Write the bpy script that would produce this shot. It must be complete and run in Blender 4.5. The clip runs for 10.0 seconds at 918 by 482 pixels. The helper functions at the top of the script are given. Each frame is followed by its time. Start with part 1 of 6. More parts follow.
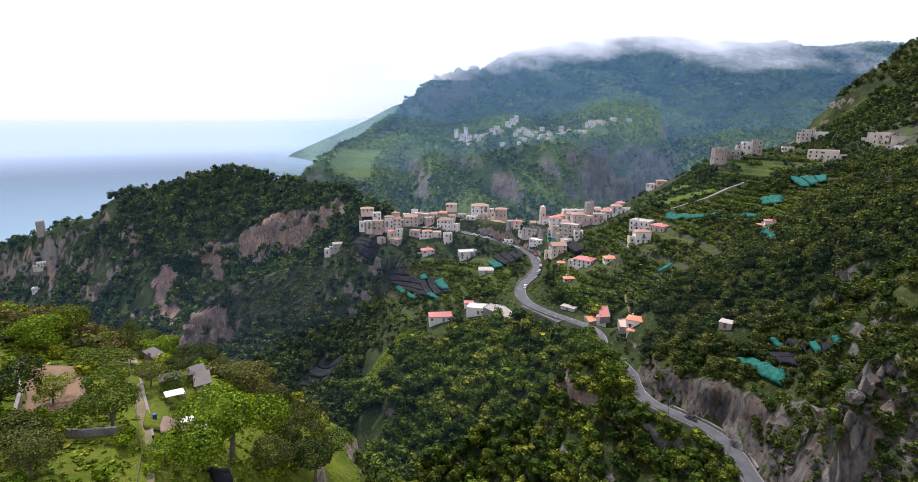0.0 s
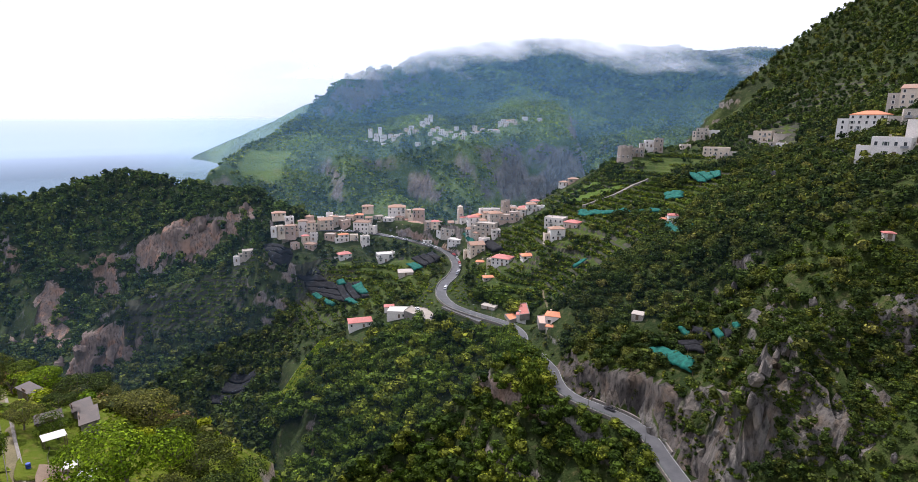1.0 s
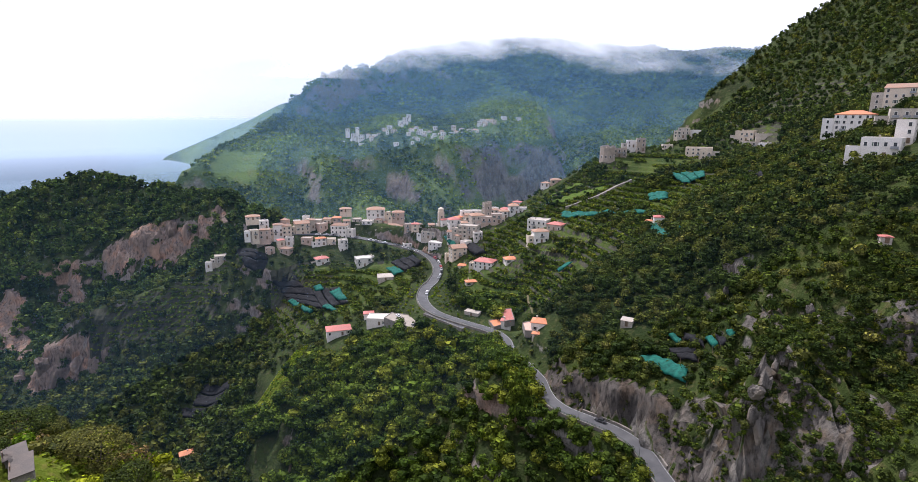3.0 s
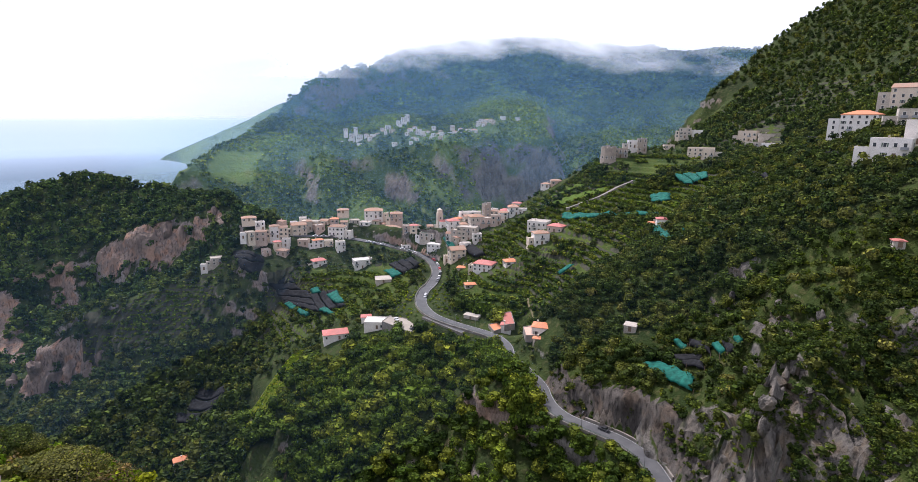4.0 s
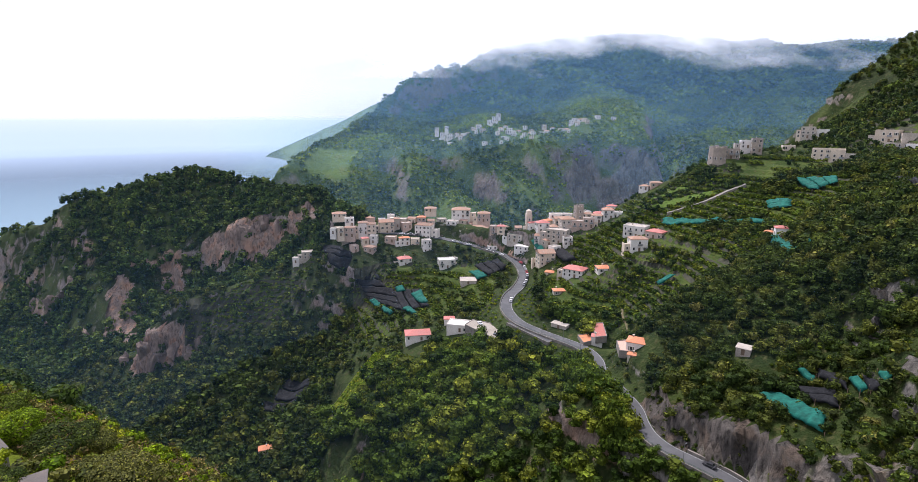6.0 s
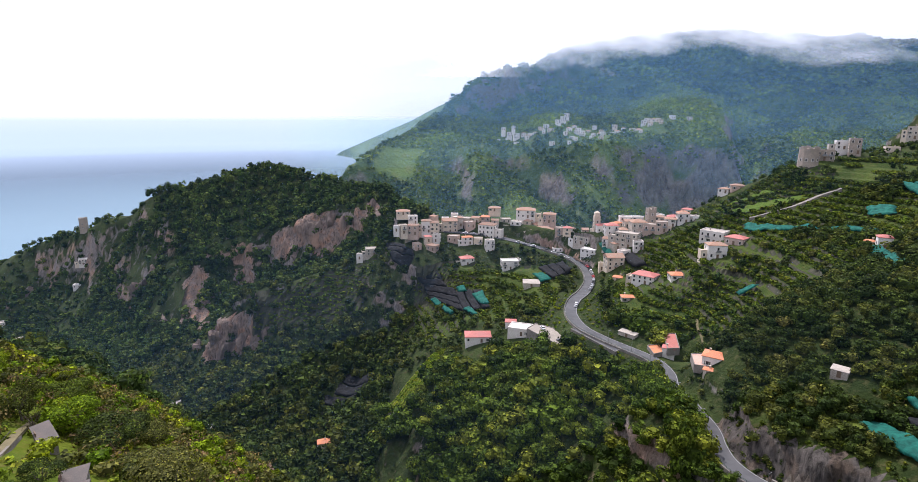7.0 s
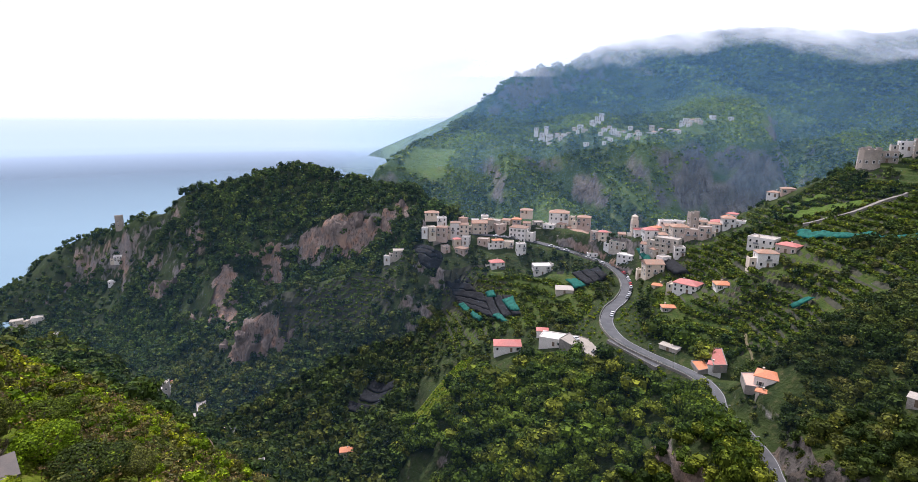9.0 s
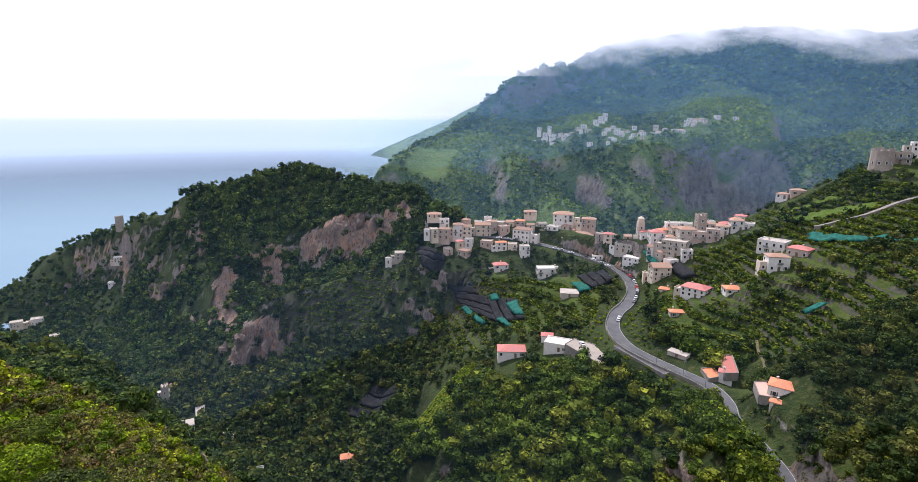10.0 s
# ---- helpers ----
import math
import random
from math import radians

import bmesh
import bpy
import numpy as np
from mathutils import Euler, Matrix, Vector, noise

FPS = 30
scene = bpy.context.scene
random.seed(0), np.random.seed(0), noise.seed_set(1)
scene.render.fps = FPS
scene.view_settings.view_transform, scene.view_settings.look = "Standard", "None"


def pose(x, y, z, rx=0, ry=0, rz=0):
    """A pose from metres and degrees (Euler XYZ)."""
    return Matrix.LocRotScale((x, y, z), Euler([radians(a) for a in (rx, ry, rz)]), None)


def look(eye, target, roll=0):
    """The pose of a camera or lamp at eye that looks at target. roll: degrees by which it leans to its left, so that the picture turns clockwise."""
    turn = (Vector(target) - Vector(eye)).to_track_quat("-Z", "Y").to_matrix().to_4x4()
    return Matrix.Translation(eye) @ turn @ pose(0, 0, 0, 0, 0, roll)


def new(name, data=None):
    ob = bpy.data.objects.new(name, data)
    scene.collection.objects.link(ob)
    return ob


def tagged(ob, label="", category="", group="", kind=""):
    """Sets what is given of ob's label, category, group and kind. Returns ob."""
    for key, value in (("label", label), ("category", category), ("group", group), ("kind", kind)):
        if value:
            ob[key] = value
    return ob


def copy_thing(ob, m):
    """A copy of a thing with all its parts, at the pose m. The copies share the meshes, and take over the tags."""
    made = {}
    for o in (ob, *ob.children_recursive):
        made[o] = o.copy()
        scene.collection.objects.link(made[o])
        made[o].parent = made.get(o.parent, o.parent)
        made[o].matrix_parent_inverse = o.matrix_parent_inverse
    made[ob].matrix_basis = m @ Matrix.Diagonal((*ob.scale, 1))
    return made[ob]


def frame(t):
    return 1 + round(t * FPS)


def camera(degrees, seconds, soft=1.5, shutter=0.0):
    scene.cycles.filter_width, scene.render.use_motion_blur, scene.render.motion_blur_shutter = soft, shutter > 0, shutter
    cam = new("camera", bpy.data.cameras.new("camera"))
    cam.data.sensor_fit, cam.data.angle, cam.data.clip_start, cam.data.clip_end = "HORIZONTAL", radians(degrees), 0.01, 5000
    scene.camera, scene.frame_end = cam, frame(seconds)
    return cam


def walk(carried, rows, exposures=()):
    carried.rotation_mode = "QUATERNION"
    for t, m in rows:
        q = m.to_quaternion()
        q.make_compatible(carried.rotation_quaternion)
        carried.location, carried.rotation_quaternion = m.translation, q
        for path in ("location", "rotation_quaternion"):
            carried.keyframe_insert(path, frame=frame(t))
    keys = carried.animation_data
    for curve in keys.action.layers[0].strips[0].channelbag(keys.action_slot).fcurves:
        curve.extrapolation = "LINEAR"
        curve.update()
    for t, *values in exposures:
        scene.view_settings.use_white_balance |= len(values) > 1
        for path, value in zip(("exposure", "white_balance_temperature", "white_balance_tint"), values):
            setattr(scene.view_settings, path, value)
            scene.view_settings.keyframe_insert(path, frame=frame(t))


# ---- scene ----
cam = camera(79.2, 10.0, soft=0.75)
PATH = [
    (0, (1.62, -17.90, 272.39), (0.54, 79.68, 250.54), 0.19),
    (0.5, (2.32, -15.68, 272.38), (7.21, 81.79, 250.53), 0.21),
    (1, (1.72, -13.93, 272.83), (15.28, 82.69, 250.92), 0.11),
    (1.5, (1.04, -11.72, 273.09), (16.52, 84.61, 251.14), 0.12),
    (2, (0.97, -9.08, 273.17), (17.36, 87.09, 251.19), 0.11),
    (2.5, (1.11, -6.26, 273.14), (18.10, 89.80, 251.15), 0.08),
    (4, (2.39, 2.30, 273.17), (19.93, 98.26, 251.16), 0.09),
    (4.5, (2.34, 5.23, 273.10), (19.05, 101.33, 251.08), 0.06),
    (5, (2.83, 8.74, 272.20), (13.15, 105.75, 250.23), 0.07),
    (5.5, (3.63, 12.16, 271.31), (11.53, 109.41, 249.37), 0.10),
    (6, (3.40, 15.81, 270.89), (5.46, 113.35, 248.91), 0.12),
    (7.5, (3.46, 27.20, 267.79), (-9.03, 123.98, 245.95), 0.30),
    (8, (3.35, 30.55, 267.37), (-10.35, 127.18, 245.59), 0.29),
    (8.5, (2.93, 33.90, 267.19), (-11.51, 130.42, 245.41), 0.32),
    (9, (2.45, 37.26, 267.15), (-12.39, 133.73, 245.37), 0.31),
    (9.5, (1.73, 40.52, 267.27), (-13.35, 136.94, 245.46), 0.31),
    (10, (1.02, 43.61, 267.36), (-14.20, 140.00, 245.54), 0.30),
]
walk(cam, [(t, look(eye, target, roll)) for t, eye, target, roll in PATH], [(0, 0.1, 5780, 22), (10, 0.1, 5780, 22)])

# ---- daylight: a bright, thinly veiled sky and one sun high over the sea, ahead of the way ----
SUN_FROM, SUN_UP = radians(28), radians(58)
world = bpy.data.worlds.new("sky")
scene.world = world
world.use_nodes = True
wn, wl = world.node_tree.nodes, world.node_tree.links
wn.clear()
sky = wn.new("ShaderNodeTexSky")
sky.sky_type, sky.sun_disc, sky.sun_elevation, sky.sun_rotation = "NISHITA", False, SUN_UP, -SUN_FROM
veil = wn.new("ShaderNodeMix")
veil.data_type = "RGBA"
veil.inputs[0].default_value = 0.86
wl.new(sky.outputs[0], veil.inputs[6])
veil.inputs[7].default_value = (13.2, 13.2, 13.2, 1)
back = wn.new("ShaderNodeBackground")
back.inputs[1].default_value = 0.085
out = wn.new("ShaderNodeOutputWorld")
wl.new(veil.outputs[2], back.inputs[0])
wl.new(back.outputs[0], out.inputs[0])
sun = new("sun", bpy.data.lights.new("sun", "SUN"))
sun.data.energy, sun.data.angle, sun.data.color = 5.0, radians(1.0), (1.0, 0.92, 0.78)
sun.matrix_world = look((-math.sin(SUN_FROM) * 900 * math.cos(SUN_UP), math.cos(SUN_FROM) * 900 * math.cos(SUN_UP), 900 * math.sin(SUN_UP)), (0, 0, 0))

# ---- the shape of the land: ridges, spurs, shelves and valleys, with slopes stretched between them ----
def lattice(ix, iy, seed):
    h = (ix.astype(np.int64) * 374761393 + iy.astype(np.int64) * 668265263 + seed * 974711) & 0x7FFFFFFF
    h = ((h ^ (h >> 13)) * 1274126177) & 0x7FFFFFFF
    return ((h ^ (h >> 16)) & 0xFFFF) / 65535.0


def ripple(x, y, size, seed=0):
    """Smooth value noise from -1 to 1."""
    x, y = np.asarray(x, float) / size, np.asarray(y, float) / size
    ix, iy = np.floor(x), np.floor(y)
    fx, fy = x - ix, y - iy
    fx, fy = fx * fx * (3 - 2 * fx), fy * fy * (3 - 2 * fy)
    a, b = lattice(ix, iy, seed), lattice(ix + 1, iy, seed)
    c, d = lattice(ix, iy + 1, seed), lattice(ix + 1, iy + 1, seed)
    return 2 * ((a + (b - a) * fx) * (1 - fy) + (c + (d - c) * fx) * fy) - 1


def rough(x, y, size, octaves=4, seed=0):
    return sum(ripple(x, y, size / 2 ** k, seed + k) * 0.5 ** k for k in range(octaves))


class Land:
    """A height field stretched like a skin between lines of known height."""

    def __init__(self, x0, x1, y0, y1, cell, lines, soft=2):
        self.x0, self.y0, self.cell = x0, y0, cell
        nx, ny = int((x1 - x0) / cell) + 1, int((y1 - y0) / cell) + 1
        total, count = np.zeros((ny, nx)), np.zeros((ny, nx))
        for line in lines:
            p = np.array(line, float).reshape(-1, 3)
            for a, b in zip(p, p[1:] if len(p) > 1 else p):
                n = max(1, int(np.hypot(*(b - a)[:2]) / cell * 2))
                q = a + (b - a) * np.linspace(0, 1, n + 1)[:, None]
                i = np.clip(((q[:, 0] - x0) / cell).round().astype(int), 0, nx - 1)
                j = np.clip(((q[:, 1] - y0) / cell).round().astype(int), 0, ny - 1)
                np.add.at(total, (j, i), q[:, 2])
                np.add.at(count, (j, i), 1)
        self.h = self.stretch(total, count, soft)

    def stretch(self, total, count, soft):
        if min(total.shape) < 6:
            mean = total.sum() / max(count.sum(), 1)
            return np.where(count > 0, total / np.maximum(count, 1), mean)
        ny, nx = total.shape
        my, mx = (ny + 1) // 2, (nx + 1) // 2
        t2, c2 = np.zeros((my, mx)), np.zeros((my, mx))
        jj, ii = np.indices(total.shape)
        np.add.at(t2, (jj // 2, ii // 2), total)
        np.add.at(c2, (jj // 2, ii // 2), count)
        h = np.kron(self.stretch(t2, c2, 0), np.ones((2, 2)))[:ny, :nx]
        fixed, known = count > 0, total / np.maximum(count, 1)
        h = np.where(fixed, known, h)
        for n in range(60):
            p = np.pad(h, 1, mode="edge")
            h = np.where(fixed, known, (p[1:-1, :-2] + p[1:-1, 2:] + p[:-2, 1:-1] + p[2:, 1:-1]) / 4)
        for n in range(soft):
            p = np.pad(h, 1, mode="edge")
            h = 0.5 * h + (p[1:-1, :-2] + p[1:-1, 2:] + p[:-2, 1:-1] + p[2:, 1:-1]) / 8
        return h

    def at(self, x, y):
        u = np.clip((np.asarray(x, float) - self.x0) / self.cell, 0, self.h.shape[1] - 1.001)
        v = np.clip((np.asarray(y, float) - self.y0) / self.cell, 0, self.h.shape[0] - 1.001)
        i, j = u.astype(int), v.astype(int)
        fu, fv = u - i, v - j
        h = self.h
        return (h[j, i] * (1 - fu) + h[j, i + 1] * fu) * (1 - fv) + (h[j + 1, i] * (1 - fu) + h[j + 1, i + 1] * fu) * fv


ROAD = [(91, 108, 161), (91.2, 125, 161.8), (91.6, 140, 162.5), (92, 147, 163), (90.8, 154, 163.6), (87.4, 161, 164), (81.6, 167.8, 164.5), (74.8, 175.8, 164.8), (71.6, 183.5, 165), (71.4, 192, 165), (72.4, 202, 165.2),
        (70.5, 216, 165.4), (67.5, 230, 165.6), (69, 242, 165.4), (67.6, 253, 165.1), (63, 261, 165), (56, 269, 165), (48.5, 278, 165), (41, 289.5, 165), (37.3, 303, 165), (36.9, 317, 165), (41, 335, 165), (47.5, 348, 165.6),
        (53, 364.5, 166.5), (54.5, 380, 167.6), (52.5, 396, 169), (45, 410, 171), (31, 420.5, 173.7), (15, 427, 176.5), (-12, 437, 180), (-48, 436, 183)]
VALLEY = [(70, -20, 150), (48, 60, 128), (40, 120, 112), (30, 165, 104), (4, 200, 100), (-45, 232, 91), (-90, 275, 80), (-125, 305, 74), (-165, 320, 72), (-215, 345, 68), (-262, 372, 64),
          (-330, 415, 52), (-419, 480, 36), (-497, 520, 22), (-591, 575, 8), (-690, 630, -8)]
TOWER_HILL = [(-82, 455, 194), (-96, 490, 198), (-111, 520, 204), (-126, 530, 205), (-159, 545, 200), (-187, 560, 206), (-216, 575, 213), (-245, 585, 219), (-274, 590, 214), (-310, 595, 203), (-338, 600, 191),
              (-376, 605, 194), (-409, 610, 184), (-425, 615, 163), (-445, 620, 158), (-481, 630, 150), (-524, 650, 132), (-586, 680, 116), (-647, 700, 98), (-694, 715, 76), (-745, 730, 40), (-781, 735, 8)]
TOWER_FOOT = [(-90, 458, 180), (-112, 470, 166), (-138, 477, 155), (-161, 483, 147), (-185, 490, 138), (-210, 497, 127), (-248, 500, 110), (-290, 478, 88), (-318, 466, 66), (-380, 490, 52), (-440, 530, 44), (-533, 575, 28), (-640, 625, 4)]
HILL_LINES = [
    [(-100, 498, 190), (-122, 502, 193), (-149, 503, 190), (-170, 504, 186), (-193, 510, 174), (-224, 518, 158), (-262, 522, 150), (-300, 530, 146)],  # brow of the pink cliff
    [(-345, 575, 176), (-392, 580, 150), (-425, 600, 140), (-475, 618, 128)], [(-300, 505, 120), (-345, 512, 98), (-392, 548, 96), (-420, 560, 84)],  # ribs of the sea face
    [(-325, 480, 84), (-362, 500, 68), (-403, 534, 64)], [(-505, 614, 70), (-560, 640, 66), (-605, 655, 40)], [(-450, 570, 70), (-490, 590, 58), (-530, 612, 56)],
    [(-106, 455, 160), (-140, 454, 143), (-180, 457, 124), (-222, 462, 102), (-262, 458, 82)],  # ravine behind the spur
    [(-96, 444, 171), (-107, 436, 163), (-124, 432, 156), (-145, 426, 150), (-168, 424, 144), (-196, 422, 138), (-217, 419, 128), (-229, 415, 114)],  # crest of the terraced spur
    [(-183, 410, 118), (-200, 413, 124), (-218, 413, 116), (-232, 412, 104)], [(-186, 402, 92), (-204, 404, 84), (-222, 405, 78), (-248, 412, 76)],  # its nose, a cliff
    [(-170, 392, 104), (-136, 390, 110), (-110, 393, 120), (-82, 391, 122), (-62, 390, 136)],
    [(-86, 378, 109), (-97, 346, 95), (-109, 318, 77)], [(-150, 350, 86), (-190, 370, 84), (-215, 385, 78)],
]
KNOLL_LINES = [
    [(12, 318, 158), (18, 268, 152), (18, 250, 146), (7, 241, 138), (-2, 228, 122), (-5, 214, 108)],  # wooded knoll
    [(-18, 338, 151), (-14, 311, 149), (-24, 297, 143), (-31, 283, 136), (-36, 266, 124), (-42, 248, 104)],
    [(-40, 352, 143), (-45, 318, 130), (-47, 284, 120), (-58, 268, 101)],
    [(58, 238, 163), (60, 222, 168), (61.5, 208, 170), (60.5, 196, 165), (54, 185, 146), (45, 175, 117)],
    [(62, 194, 159), (66, 180, 159), (74, 166, 158), (82, 154, 157), (84, 140, 156), (83, 120, 156), (85, 90, 157)],
    [(54, 172, 136), (62, 150, 134), (66, 125, 136), (70, 95, 140), (76, 60, 146)],
    [(94, 398, 199), (62, 408, 192), (30, 430, 189), (8, 446, 190), (-20, 455, 189), (-50, 452, 190), (-76, 448, 192)],  # the village's crest
    [(4, 412, 162), (-25, 392, 164), (-60, 412, 172), (-88, 424, 172)],
]
RIDGE_LINES = [
    [(180, 385, 244), (167, 390, 231), (149, 391, 218), (123, 396, 205), (100, 402, 199)],  # terraced ridge
    [(290, 440, 256), (250, 425, 247), (215, 402, 248), (192, 396, 245), (170, 405, 232), (150, 416, 221), (121, 412, 205)],
    [(94, 300, 171), (116, 300, 186), (134, 310, 199)],
    [(76, 350, 172), (96, 330, 185), (108, 322, 194)],
    [(243, 375, 242), (274, 340, 248), (250, 270, 257), (224, 215, 262), (196, 172, 256), (180, 140, 252)],  # upper shelf
    [(200, 320, 228), (190, 290, 224), (160, 260, 216), (150, 231, 217), (161, 205, 229), (164, 170, 243), (160, 140, 236)],
]
CRAG_LINES = [
    [(147, 262, 207), (103, 235, 195), (92, 225, 187), (88, 215, 178), (85, 207, 171)],
    [(120, 262, 185), (98, 262, 170), (82, 262, 160)],
    [(113, 197, 188), (110, 172, 181), (120, 174, 189), (139, 180, 209)],
    [(82, 200, 178), (84, 190, 180), (91, 181, 182), (99, 171, 183), (105, 160, 183), (107, 148, 182), (106, 136, 181)],  # brow over the road
    [(156, 124, 222), (149, 121, 219), (143, 122, 213), (137, 126, 213), (128, 127, 210), (118, 125, 205), (111, 121, 198), (105, 120, 191), (99, 122, 182), (94, 125, 174)],  # crags
    [(152, 112, 209), (142, 107, 203), (128, 105, 198), (116, 104, 189), (106, 102, 179), (102, 84, 172)],
    [(318, 480, 262), (332, 495, 288), (373, 500, 323), (429, 500, 364), (456, 500, 381), (540, 480, 460)],  # mountain behind
    [(350, 351, 309), (470, 340, 385), (540, 330, 430)],
    [(300, 150, 320), (420, 110, 410)], [(200, 60, 250), (300, 20, 330)], [(120, 30, 190), (160, -80, 230)],
]
REAR_LINES = [
    [(420, 640, 240), (300, 620, 150), (200, 520, 150), (150, 480, 150), (60, 520, 120), (-20, 540, 110), (-70, 600, 70)],
    [(100, 700, 60), (400, 760, 90)],
    [(-250, 690, 60), (-400, 710, 15), (-550, 750, -15), (-760, 770, -25)], [(-820, 560, -30), (-815, 640, -25)],
]
SPUR_LINES = [
    [(-112, 106, 228), (-89, 100, 225.5), (-71, 66, 229), (-54, 81, 226.5), (-46.5, 56, 227.5), (-46, 32, 232), (-58, -50, 239)],  # garden spur
    [(-34.5, 38, 227), (-35.5, 50, 223.5), (-28.5, 71, 215), (-21.5, 62, 211), (-14.5, 66, 202)],
    [(-147, 146, 213), (-129, 135, 213.5), (-102, 126, 211.5), (-84, 121, 210), (-66, 114, 209.5), (-50, 108, 209), (-39, 104, 204), (-27, 92, 201)],
    [(-262, 290, 138), (-178, 232, 162), (-97, 147, 192), (-58, 138, 186), (-34, 118, 182)],
    [(-4, 100, 142), (-26, 150, 134), (-66, 196, 126), (-130, 240, 110), (-230, 290, 95), (-330, 340, 75)],
    [(0, 28, 190), (10, -50, 190), (40, -110, 180)], [(-150, 50, 246), (-230, 120, 240), (-300, 220, 180)],
    [(-330, 120, 240), (-500, 300, 120), (-560, 440, 40)],
]
NEAR = [ROAD, VALLEY, TOWER_HILL, TOWER_FOOT] + HILL_LINES + KNOLL_LINES + RIDGE_LINES + CRAG_LINES + REAR_LINES + SPUR_LINES
COAST_LINES = [
    [(-420, 730, -20), (-440, 900, -25), (-430, 1150, -25), (-400, 1500, -20), (-500, 2000, -25), (-760, 2450, -25), (-1000, 2550, -30), (-1100, 2800, -30)],  # coast
    [(-300, 760, 30), (-73, 760, 60), (129, 740, 70), (300, 720, 90), (600, 700, 160)],
    [(-296, 930, 150), (-275, 945, 188), (-248, 1000, 208), (-209, 1180, 241), (-190, 1260, 260), (-168, 1340, 278)],  # shoulder
    [(-360, 980, 60), (-345, 1120, 90), (-310, 1300, 100), (-280, 1450, 110)],
]
SHELF_LINES = [
    [(-300, 900, 90), (-220, 880, 118), (-150, 880, 140)],
    [(-77, 1030, 214), (-65, 990, 205), (-48, 930, 187), (-25, 900, 178), (6, 870, 166), (43, 830, 148)],  # knob and its ridge
    [(-108, 1005, 176), (-94, 960, 150), (-90, 880, 124), (-108, 820, 112)], [(-22, 1005, 190), (4, 955, 160), (46, 910, 144), (74, 862, 122)],
    [(24, 1000, 210), (61, 960, 199), (85, 920, 189), (104, 890, 174), (113, 850, 148)], [(114, 960, 168), (136, 905, 134), (140, 850, 104)],
    [(147, 1000, 222), (198, 980, 213), (242, 975, 226), (295, 970, 236), (332, 970, 240), (352, 968, 234)],  # brow of the great cliff
]
VILLAGE_LINES = [
    [(-110, 1030, 212), (-5, 1055, 231), (60, 1075, 252), (116, 1045, 236), (160, 1035, 226), (243, 1062, 255), (311, 1065, 258), (380, 1090, 262)],  # village shelf
    [(150, 905, 130), (190, 900, 116), (228, 906, 122), (277, 918, 132), (340, 930, 138)],
    [(500, 1600, 360), (470, 1300, 255), (436, 1150, 190), (402, 1050, 158), (376, 940, 120)],  # canyon
    [(700, 1260, 284), (602, 1200, 258), (523, 1150, 232), (470, 1085, 208), (440, 1000, 180)],
]
SUMMIT_LINES = [
    [(-165, 1385, 290), (-148, 1390, 303), (-123, 1405, 330), (-71, 1455, 366), (-2, 1560, 388), (91, 1650, 418), (159, 1750, 468), (269, 1850, 498), (456, 1950, 532), (641, 2000, 536), (893, 2000, 524), (1044, 1950, 508), (1247, 1700, 476), (1450, 1500, 466)],  # skyline
    [(-130, 1370, 250), (-90, 1410, 266), (-15, 1480, 288), (70, 1545, 322), (150, 1620, 352)],
    [(420, 1900, 524), (330, 1640, 404), (365, 1450, 352), (381, 1250, 298), (367, 1080, 264), (356, 985, 238)],
]
CREST_LINES = [
    [(190, 1560, 330), (235, 1400, 292), (250, 1250, 268)], [(60, 1400, 292), (80, 1250, 272), (70, 1140, 256)], [(-40, 1400, 262), (-60, 1250, 240), (-80, 1120, 224)],
    [(838, 1950, 510), (700, 1750, 430), (640, 1550, 362), (632, 1400, 310), (640, 1290, 285)],
    [(800, 1500, 340), (740, 1350, 290)], [(1088, 1880, 490), (1000, 1400, 390), (860, 1100, 300)],
    [(640, 1000, 200), (520, 900, 150)],
    [(-200, 1800, 150), (-280, 2200, 170), (-342, 2850, 335), (-555, 2880, 230), (-712, 2800, 158), (-800, 2740, 120), (-856, 2690, 85), (-960, 2640, -10)],  # far cape
    [(0, 2400, 300), (600, 2600, 420), (1300, 2400, 430)],
]
FAR = COAST_LINES + SHELF_LINES + VILLAGE_LINES + SUMMIT_LINES + CREST_LINES
near_land = Land(-820, 560, -120, 780, 5, NEAR, 2)
far_land = Land(-1200, 1700, 720, 3000, 20, FAR, 1)


def steep(land, x, y, d=4.0):
    return np.hypot(land.at(x + d, y) - land.at(x - d, y), land.at(x, y + d) - land.at(x, y - d)) / (2 * d)


def along(p, xs, ys):
    """Distance to a line in plan, and the line's height at the nearest place."""
    best, high = np.full(np.shape(xs), 1e9), np.zeros(np.shape(xs))
    for a, b in zip(p, p[1:]):
        dx, dy = b[0] - a[0], b[1] - a[1]
        f = np.clip(((xs - a[0]) * dx + (ys - a[1]) * dy) / (dx * dx + dy * dy), 0, 1)
        d = np.hypot(xs - a[0] - f * dx, ys - a[1] - f * dy)
        high = np.where(d < best, a[2] + f * (b[2] - a[2]), high)
        best = np.minimum(best, d)
    return best, high


